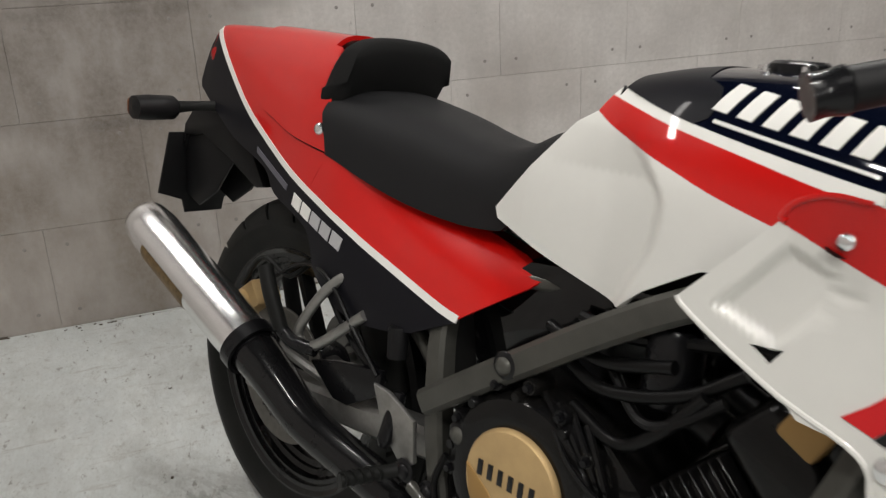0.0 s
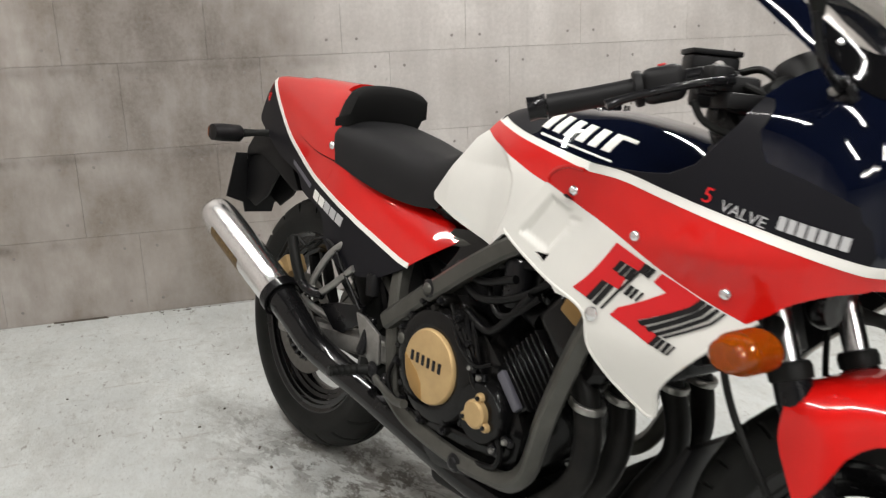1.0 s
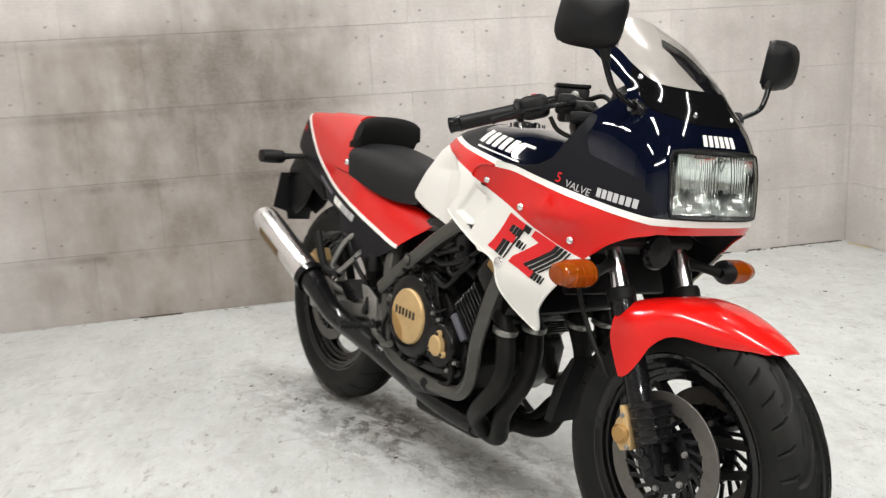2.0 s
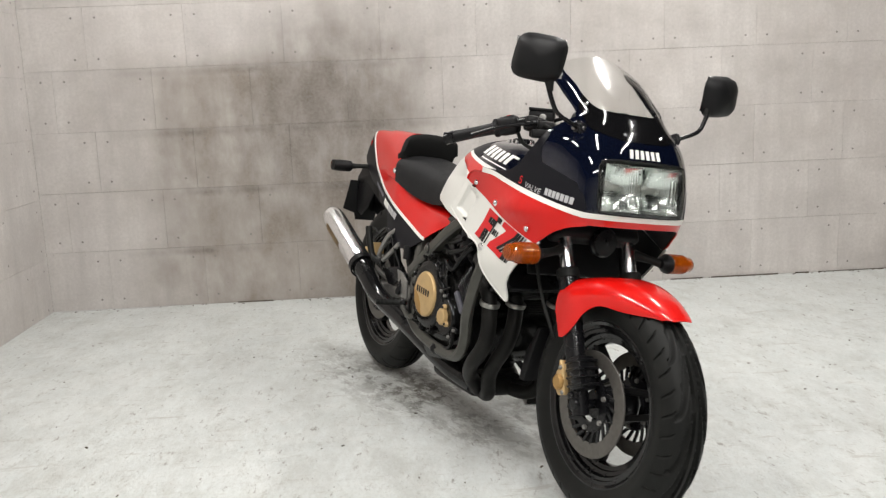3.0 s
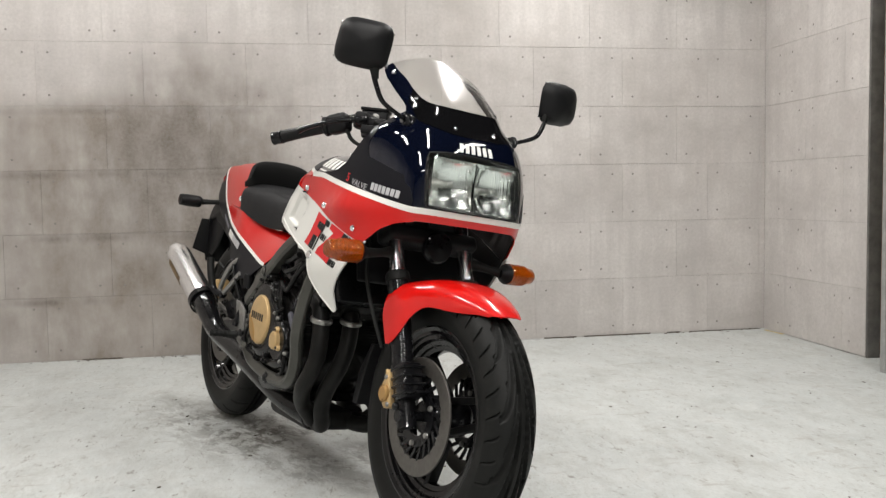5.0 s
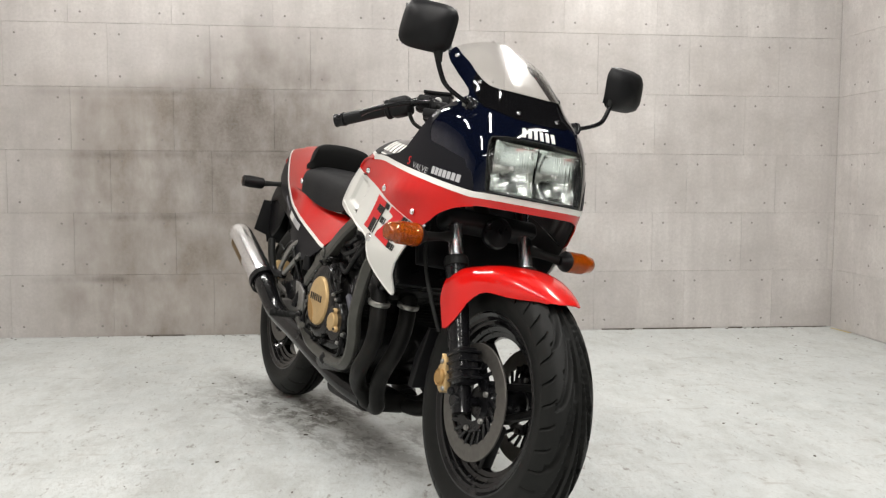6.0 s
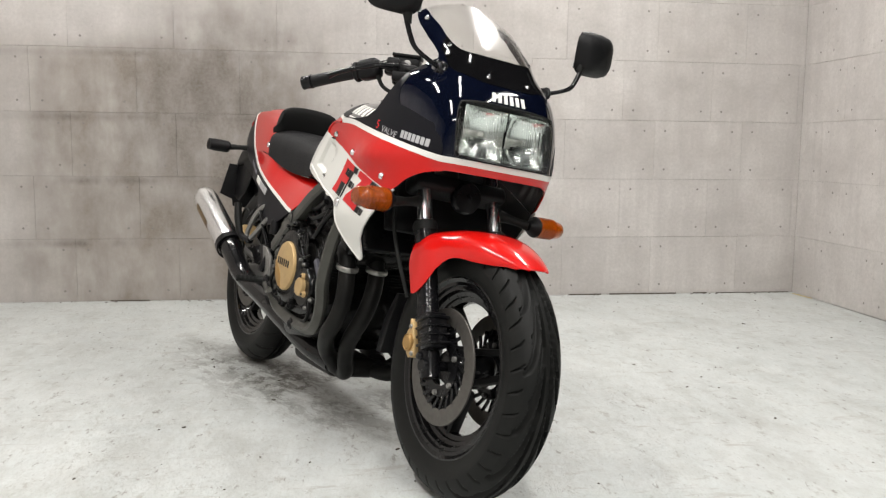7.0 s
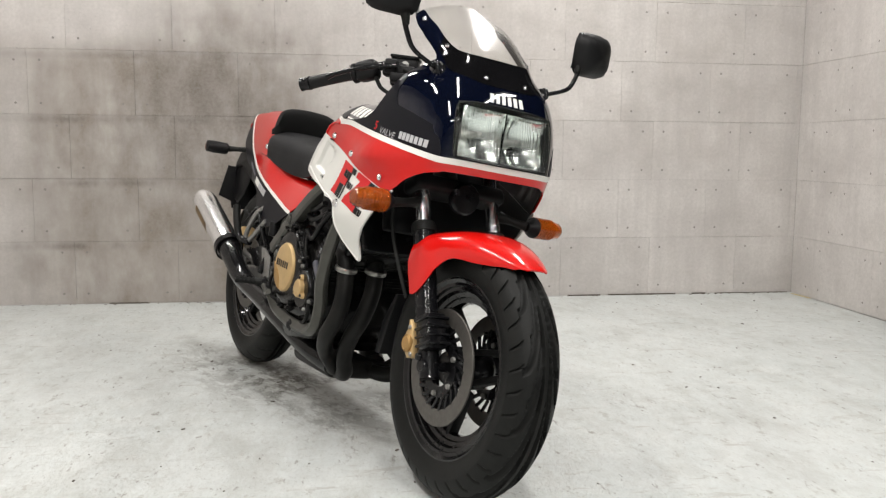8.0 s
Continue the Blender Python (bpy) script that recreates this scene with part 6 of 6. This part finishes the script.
# maker's mark under the screen: six white bars
for k in range(6):
    y0 = -0.055 + 0.0168 * k
    us = []
    zc = 0.930
    w, xn, x0, p = fair_params(zc)
    for y in (y0, y0 + 0.0098):
        u = 2 / math.pi * math.acos(min(1, abs(y) / w) ** (p / 2))
        us.append(u if y < 0 else 2 - u)
    part("brand_bar", sheet_mesh([(us[0], zc - 0.011), (us[1], zc - 0.011), (us[1], zc + 0.011), (us[0], zc + 0.011)], fairing, FC, step=0.01, lift=0.0015, thick=0.002), STRIPE, upper, "plain white bar of the maker's mark")


# lettering on the fairing side
def letters(text, x, z, size, mat, slope, s, name):
    data = bpy.data.curves.new("t", "FONT")
    data.body, data.size, data.shear = text, size, 0.25
    data.extrude = 0.0
    ob = bpy.data.objects.new("t", data)
    scene.collection.objects.link(ob)
    me = bpy.data.meshes.new_from_object(ob.evaluated_get(bpy.context.evaluated_depsgraph_get()))
    bpy.data.objects.remove(ob)
    length = max(v.co.x for v in me.vertices)
    for v in me.vertices:
        a = v.co.x if s < 0 else length - v.co.x
        # the near side reads from the rear towards the nose
        px = x + a
        pz = z + v.co.y - slope * a
        q = Vector(fairing(fair_u(px, pz), pz, s))
        v.co = q + Vector((0.0015 * (1 if px > 1.3 else 0.3), 0.0032 * s, 0.0004))
    me.materials.append(mat)
    ob = new(name, me)
    ob.parent = upper
    return tagged(ob, "small silver-outlined lettering on the fairing side"), length


for s in (-1,):
    letters("5", 1.180, 0.828, 0.031, RED_FILM, 0.25, s, "lettering")
    letters("VALVE", 1.208, 0.819, 0.0215, SILVER_FILM, 0.25, s, "lettering")
for s in (-1, 1):
    for k in range(7):
        x = 1.283 + 0.0112 * k
        z = 0.806 - 0.22 * (x - 1.283)
        part("brand_bar", sheet_mesh(uz([(x, z), (x + 0.0085, z - 0.002), (x + 0.0105, z + 0.0155), (x + 0.002, z + 0.0175)]), lambda u, v: fairing(u, v, s), FC, step=0.006, lift=0.003, thick=0.001), SILVER_FILM, upper, "plain silver bar of a product mark")
    # tail mark: bars on the side cover
    for k in range(5):
        x = 0.035 + 0.030 * k
        z = 0.684 - 0.33 * (x - 0.035)
        part("brand_bar", sheet_mesh([(x, z - 0.014), (x + 0.025, z - 0.023), (x + 0.031, z - 0.002), (x + 0.006, z + 0.007)], lambda a, b: side_tail(a, b, s), (0, 0, 0.7), step=0.01, lift=0.0015, thick=0.002), STRIPE if k < 2 else SILVER_FILM, bike, "plain bar of the model mark")
    bm = sheet_mesh([(-0.11, 0.748), (0.015, 0.700), (0.012, 0.690), (-0.11, 0.738)], lambda a, b: side_tail(a, b, s), (0, 0, 0.7), step=0.01, lift=0.0015, thick=0.002)
    part("mark_strip", bm, GREY_FILM, bike, "small grey line of unreadable writing")

# screen
top_edge = EDGE[:1] + [(0.50, 1.170), (0.60, 1.177), (0.72, 1.184), (0.86, 1.189), (1.0, 1.191)]
rim = mirror(top_edge)
screen = part("windscreen", sheet_mesh(rim + list(reversed(mirror(EDGE)))[1:-1], fairing, FC, step=0.03, lift=0.0, thick=0.0025), SCREEN, bike, "clear screen on the fairing", smooth=60)
for s in (-1, 1):
    for u, z in ((fair_u(1.277, 1.049), 1.049), (fair_u(1.163, 1.127), 1.127), (0.915, 0.977)):
        q = Vector(fairing(u, z, s))
        n = (q - Vector((1.15, 0, 0.95))).normalized()
        part("screen_screw", lathe_mesh([(0.0, 0.005), (0.004, 0.0045), (0.006, 0.002), (0.0065, -0.002)], Matrix.Translation(q) @ n.to_track_quat("Y", "Z").to_matrix().to_4x4(), 12), CHROME, screen, "bright screen screw")
# instruments seen through the screen
dash = part("instrument_pod", box_mesh((0.09, 0.24, 0.10), pose(1.20, 0, 0.955, 0, -30, 0), 0.03, seg=3), BLACK_PLASTIC, bike, "black instrument pod behind the screen")
for y in (-0.06, 0.05):
    part("dial_shell", lathe_mesh([(0.0, 0.05), (0.036, 0.048), (0.044, 0.035), (0.045, -0.02), (0.0, -0.02)], pose(1.215, y, 0.985, 0, -30, 0) @ pose(0, 0, 0, 90, 0, 0), 28), BLACK_PLASTIC, dash)

# ---- mirrors
for s in (-1, 1):
    m = pose(1.303, (0.309 if s > 0 else 0.294) * s, 1.117 if s > 0 else 1.140, 0, 8, 18 if s > 0 else -32)
    half = 0.068 if s > 0 else 0.064
    bm = bmesh.new()
    rows = []
    for k, (sx, inset) in enumerate(((-0.018, 0.95), (-0.016, 1.0), (-0.006, 1.0), (-0.003, 0.965), (0.012, 0.90), (0.024, 0.70), (0.031, 0.42), (0.034, 0.12))):
        ring = []
        for i in range(32):
            a = 2 * math.pi * i / 32
            c, sn = math.cos(a), math.sin(a)
            q = (abs(c) ** 4.2 + abs(sn) ** 4.2) ** (-1 / 4.2)
            yy, zz = half * c * q * inset, 0.0570 * sn * q * inset
            yy += 0.16 * zz * s * -1
            ring.append(bm.verts.new(m @ Vector((sx, yy, zz + 0.10 * yy * s))))
        rows.append(ring)
    for a, b in zip(rows, rows[1:]):
        for i in range(32):
            bm.faces.new((a[i], a[(i + 1) % 32], b[(i + 1) % 32], b[i]))
    bm.faces.new(rows[-1])
    bm.faces.new(rows[0])
    mir = part("mirror", bm, BLACK_PLASTIC, bike, "black plastic mirror on a stalk", smooth=50)
    part("mirror_face", box_mesh((0.002, 0.120, 0.095), m @ pose(-0.0195, 0, 0), 0.0008, seg=1), MIRROR_GLASS, mir, "mirror glass")
    tube("mirror_stalk", mir, [(1.306, 0.150 * s, 0.980), (1.309, 0.172 * s, 0.988), (1.313, 0.215 * s, 1.004), (1.315, 0.237 * s, 1.018), (1.314, 0.250 * s, 1.040), (1.312, 0.262 * s, 1.068)], [0.0062, 0.0058, 0.0056, 0.0060, 0.0062, 0.0065], BLACK_METAL, 12, 5)
    tube("stalk_boot", mir, [(1.3125, 0.257 * s, 1.062), (1.311, 0.260 * s, 1.076), (1.310, 0.263 * s, 1.090), (1.309, 0.266 * s, 1.102)], [0.0075, 0.0100, 0.0125, 0.0145], RUBBER, 14, 4)
    tube("mount_loop", mir, [(1.316, 0.150 * s, 0.966), (1.322, 0.162 * s, 0.978), (1.314, 0.164 * s, 0.996), (1.300, 0.160 * s, 0.994), (1.292, 0.156 * s, 0.978)], 0.0055, BLACK_METAL, 10, 4)
    part("mirror_mount", box_mesh((0.045, 0.026, 0.032), pose(1.302, 0.152 * s, 0.976, 20 * s, -30, 0), 0.007), BLACK_METAL, mir)
    part("mount_bolt", lathe_mesh([(0.0, 0.006), (0.006, 0.005), (0.0065, 0.0)], pose(1.302, 0.166 * s, 0.983, 0, 0, 0 if s > 0 else 180), 12), DULL_ALU, mir)

# ---- controls
for s in (-1, 1):
    a, b = Vector((1.150, 0.188 * s, 0.998)), Vector((0.956, 0.353 * s, 0.926))
    dirn = (b - a).normalized()
    bar = tube("handlebar", bike, [tuple(Vector((1.180, 0.125 * s, 0.955))), tuple(a), tuple((a + b) / 2), tuple(b)], 0.011, BLACK_METAL, 14, 4, "black clip-on handlebar")
    tube("grip", bar, [tuple(a + dirn * 0.105), tuple(a + dirn * 0.17), tuple(b - dirn * 0.028)], [0.0165, 0.0155, 0.0165], BLACK_PLASTIC, 18, 4, "black rubber grip")
    tube("bar_end", bar, [tuple(b - dirn * 0.026), tuple(b - dirn * 0.012), tuple(b)], [0.0185, 0.0165, 0.0180], BLACK_METAL, 18, 3, "black bar-end weight")
    rotm = dirn.to_track_quat("Y", "Z").to_matrix().to_4x4()
    part("switch_box", box_mesh((0.050, 0.060, 0.050), Matrix.Translation(a + dirn * 0.076) @ rotm, 0.014, seg=3), BLACK_PLASTIC, bar, "black switch box")
    part("switch", box_mesh((0.009, 0.012, 0.004), Matrix.Translation(a + dirn * 0.072 + Vector((-0.012, 0, 0.0255))) @ rotm, 0.002), RED_LIGHT, bar, "red stop switch")
    part("switch_ring", lathe_mesh([(0.017, -0.006), (0.024, -0.006), (0.0255, -0.002), (0.0255, 0.004), (0.022, 0.007), (0.017, 0.007)], Matrix.Translation(a + dirn * 0.110) @ rotm, 24, True), BLACK_PLASTIC, bar)
    part("reservoir_neck", box_mesh((0.040, 0.056, 0.040), pose(1.112, 0.146 * s, 0.972, 0, 0, 37 * s), 0.008), BLACK_PLASTIC, bar)
    res = part("brake_reservoir", box_mesh((0.050, 0.072, 0.036), pose(1.097, 0.134 * s, 1.009, 0, 0, 37 * s), 0.006), BLACK_PLASTIC, bar, "square black fluid reservoir")
    part("reservoir_lid", box_mesh((0.055, 0.075, 0.008), pose(1.097, 0.134 * s, 1.0305, 0, 0, 37 * s), 0.002), BLACK_PLASTIC, res)
    for q in (-1, 1):
        part("lid_screw", lathe_mesh([(0.0, 0.0022), (0.0035, 0.0020), (0.0042, 0.0)], pose(1.097, 0.134 * s, 1.0345, 0, 0, 37 * s) @ pose(0, 0.026 * q, 0, 90, 0, 0), 10), CHROME, res, "small bright screw")
    part("bar_bracket", box_mesh((0.056, 0.050, 0.044), pose(1.162, 0.150 * s, 0.972, 12 * s, 18, 30 * s), 0.009), BLACK_PLASTIC, bar, "black bracket behind the reservoir")
    part("cable_junction", box_mesh((0.034, 0.040, 0.030), pose(1.178, 0.132 * s, 0.948, -10 * s, 35, 15 * s), 0.007), BLACK_PLASTIC, bar)
    tube("banjo_hose", bar, [(1.128, 0.112 * s, 1.004), (1.160, 0.100 * s, 1.012), (1.192, 0.102 * s, 0.990), (1.205, 0.108 * s, 0.945)], 0.0055, HOSE, 10, 4, "black brake hose")
    part("clip_clamp", lathe_mesh([(0.020, -0.028), (0.034, -0.028), (0.037, -0.02), (0.037, 0.02), (0.034, 0.028), (0.020, 0.028)], pose(1.140, 0.118 * s, 0.935, 90, -23, 0), 24, True), BLACK_METAL, bar, "black clamp round the fork")
    part("fork_cap", lathe_mesh([(0.0, 0.03), (0.014, 0.028), (0.02, 0.02), (0.022, -0.02), (0.0, -0.02)], pose(1.128, 0.118 * s, 0.965, 90, -23, 0), 20), DULL_ALU, bar)
    part("master_cylinder", box_mesh((0.034, 0.085, 0.030), pose(1.158, 0.178 * s, 0.982, 0, 0, 40 * s), 0.008), BLACK_PLASTIC, bar, "black brake master cylinder")
    part("pivot_lug", box_mesh((0.05, 0.06, 0.022), pose(1.180, 0.180 * s, 0.962, 0, 0, 30 * s), 0.004), BLACK_PLASTIC, bar)
    part("sight_glass", lathe_mesh([(0.0, 0.002), (0.008, 0.002), (0.0095, 0.001), (0.0095, -0.003)], pose(1.097, 0.134 * s, 1.010, 0, 0, 37 * s) @ pose(0.0255, 0.004, 0, 0, 0, -90), 18), DULL_ALU, res, "small round sight glass")
    tube("control_cable", bar, [(1.145, 0.235 * s, 0.958), (1.158, 0.222 * s, 0.932), (1.185, 0.195 * s, 0.918), (1.215, 0.160 * s, 0.925)], 0.0052, RUBBER, 8)
    tube("fairing_stay", bar, [(1.175, 0.07 * s, 0.90), (1.225, 0.115 * s, 0.945), (1.285, 0.140 * s, 0.972)], 0.008, BLACK_METAL, 10)
    part("lever_clamp", box_mesh((0.036, 0.034, 0.036), pose(1.158, 0.205 * s, 0.990, 0, 0, 25 * s), 0.008), BLACK_PLASTIC, bar)
    tube("lever", bar, [(1.178, 0.200 * s, 0.990), (1.165, 0.240 * s, 0.982), (1.135, 0.287 * s, 0.968), (1.100, 0.325 * s, 0.950), (1.085, 0.340 * s, 0.940)], [0.008, 0.006, 0.0058, 0.006, 0.0085], BLACK_METAL, 10, 5, "black hand lever")
    tube("control_cable", bar, [(1.185, 0.18 * s, 0.985), (1.215, 0.16 * s, 0.965), (1.23, 0.11 * s, 0.90), (1.22, 0.09 * s, 0.84)], 0.005, RUBBER, 8)

# side stand on the far side, with its foot on a pad
stand = tube("side_stand", bike, [(0.52, 0.15, 0.27), (0.56, 0.22, 0.18), (0.60, 0.30, 0.078)], 0.011, BLACK_METAL, 10, 4, "black side stand, folded out")
part("stand_foot", box_mesh((0.06, 0.04, 0.008), pose(0.605, 0.305, 0.0715, 9.2, 0, 0), 0.003), BLACK_METAL, stand)

# ---- loose things
tagged(finish("stand_pad", box_mesh((0.085, 0.075, 0.026), pose(2.385, -1.765, 0.013 + ground(-1.765), 0, 0, -8), 0.004), RUBBER), "black rubber block under the side stand", "pad")


def edge_post():
    """Dark timber edge that ends the partition."""
    root = new("partition_post")
    tagged(root, "grey post with a timber strip that closes the partition's end", "post", kind="structure")
    part("post_face", box_mesh((0.070, 0.012, RIGHT_H + 0.03), pose(W + 0.036, -RIGHT_D - 0.0065, RIGHT_H / 2 - 0.015), 0.003), DARK_POST, root, "dull grey end face")
    part("wood_strip", box_mesh((0.010, 0.014, RIGHT_H - 0.02), pose(W + 0.0765, -RIGHT_D - 0.0075, RIGHT_H / 2), 0.001), RUST, root, "bare brown timber strip")
    return root


def whiteboard():
    """Cream board in a metal frame on feet, beyond the partition."""
    root = new("rolling_board")
    tagged(root, "cream board in a galvanised metal frame on the floor", "board")
    x0, x1, y = 4.662, 5.80, -1.215
    part("board", box_mesh((x1 - x0 - 0.04, 0.012, 1.62), pose((x0 + x1) / 2, y, 0.115 + 0.81), 0.002), CREAM, root, "cream painted board")
    for x in (x0, x1):
        part("upright", box_mesh((0.034, 0.030, 1.762), pose(x, y, 0.874), 0.008), POST, root, "galvanised upright")
    for z in (0.105, 1.742):
        part("rail", box_mesh((x1 - x0 - 0.03, 0.022, 0.024), pose((x0 + x1) / 2, y, z), 0.003), POST, root)
    return root


edge_post()
whiteboard()
tagged(finish("floor_tape", box_mesh((0.012, 0.16, 0.002), pose(W - 0.02, -0.14, 0.001 + ground(-0.14) + 0.001, 0, 0, 6), 0), STRAW, smooth=0), "short strip of yellow tape at the wall's foot", "tape")


# phone holder on a tripod, close to the viewer's line
def tripod():
    root = new("camera_tripod")
    tagged(root, "black plastic phone clamp on a camera tripod", "tripod")
    px, py, pz = TRIPOD
    head = part("clamp", plate_mesh([(x * 0.80, z * 0.80) for x, z in ((0.0, 0.0), (0.0, -0.0125), (0.0135, -0.0322), (0.085, -0.0322), (0.085, -0.0085), (0.0264, -0.0085), (0.0264, 0.0))], 0.0, 0.010, 0.0012, pose(px, py, pz, 0, 0, -14)), BLACK_PLASTIC, root, "black phone clamp")
    part("arm", box_mesh((0.12, 0.025, 0.02), pose(px + 0.115, py - 0.017, pz - 0.016, 0, 0, -14), 0.004), BLACK_PLASTIC, root)
    cx, cy = px + 0.185, py - 0.04
    part("ball_head", lathe_mesh([(0.0, -0.03), (0.02, -0.03), (0.024, 0.0), (0.018, 0.025), (0.0, 0.03)], pose(cx, cy, pz - 0.05, 90, 0, 0), 24), BLACK_METAL, root)
    part("column", tube_mesh([(cx, cy, pz - 0.07), (cx, cy, 0.30)], 0.012, 14, 1), BLACK_METAL, root)
    for k in range(3):
        a = radians(120 * k - 60)
        part("leg", tube_mesh([(cx + 0.02 * math.cos(a), cy + 0.02 * math.sin(a), 0.55), (cx + 0.24 * math.cos(a), cy + 0.24 * math.sin(a), 0.008 + ground(cy))], 0.009, 12, 1), BLACK_METAL, root)
    return root


TRIPOD = (2.1352, -4.592, 0.8535)
tripod()


# crumbs of dirt along the wall's foot and on the floor
def crumbs():
    rng = random.Random(4)
    bm = bmesh.new()
    for k in range(260):
        if k < 110:
            x, y = rng.uniform(0.05, W - 0.05), -abs(rng.gauss(0, 0.02)) - 0.004
        else:
            x, y = rng.uniform(0.2, 5.2), rng.uniform(-3.6, -0.1)
        r = rng.uniform(0.002, 0.006)
        box_mesh((r * rng.uniform(1, 2.6), r, r * 0.5), pose(x, y, r * 0.25 + ground(y), 0, 0, rng.uniform(0, 180)), 0, bm)
    return tagged(finish("floor_crumbs", bm, DIRT, smooth=0), "small dark crumbs and grit on the floor", "dirt", kind="stuff")


crumbs()


# dark gap and flaked white filler along the foot of the back wall
def wall_foot():
    rng = random.Random(11)
    bm, light = bmesh.new(), bmesh.new()
    x = 0.05
    while x < W - 0.1:
        n = rng.uniform(0.08, 0.45)
        which = rng.random()
        if which < 0.5:
            box_mesh((n, 0.004, rng.uniform(0.003, 0.008)), pose(x + n / 2, -0.009, 0.003 + ground(0)), 0, bm)
        elif which < 0.78:
            box_mesh((n, rng.uniform(0.006, 0.014), 0.003), pose(x + n / 2, -0.014, 0.0015 + ground(0)), 0, light)
        x += n + rng.uniform(0.0, 0.12)
    tagged(finish("foot_gap_dirt", bm, DIRT, smooth=0), "dark dirt in the gap at the wall's foot", "dirt", kind="stuff")
    return tagged(finish("foot_filler_flakes", light, GREY_WALL, smooth=0), "flaked white filler along the wall's foot", "filler", kind="stuff")


wall_foot()


# ceiling tubes, all out of view; the one farthest south is added fill light
def ceiling_light(x, y, length, turn, watts):
    root = new("ceiling_light")
    root.matrix_basis = pose(x, y, ROOM_H - 0.25, 0, 0, turn)
    tagged(root, "fluorescent tube light out of view under the dark ceiling, inferred or added", "ceiling light", "ceiling tubes")
    part("housing", box_mesh((0.10, length + 0.06, 0.05), pose(0, 0, 0.05), 0.006), WHITE, root)
    part("fluorescent_tube", tube_mesh([(0, -length / 2, 0), (0, length / 2, 0)], 0.014, 12, 1), TUBE_GLOW, root)
    for e in (-1, 1):
        part("hanger_wire", tube_mesh([(0, e * length * 0.4, 0.07), (0, e * length * 0.4, 0.25)], 0.003, 6, 1), POST, root)
    data = bpy.data.lights.new("tube_light", "AREA")
    data.shape, data.size, data.size_y, data.energy = "RECTANGLE", 0.09, length, watts
    data.color = (1.0, 0.97, 0.93)
    lamp = new("tube_light", data)
    lamp.matrix_basis = pose(x, y, ROOM_H - 0.27, 0, 0, turn)
    return root


for one in TUBES:
    ceiling_light(*one)

clad(back, (0, 0, 0), (1, 0, 0), 0, W, ROOM_H, (0.33, 0.14))
clad(left, (0, 0, -0.03), (0, -1, 0), 90, 5.2, ROOM_H, (0.21, 0.40))
clad(right, (W, 0, 0), (0, -1, 0), -90, RIGHT_D, RIGHT_H, (0.21, 0.40))
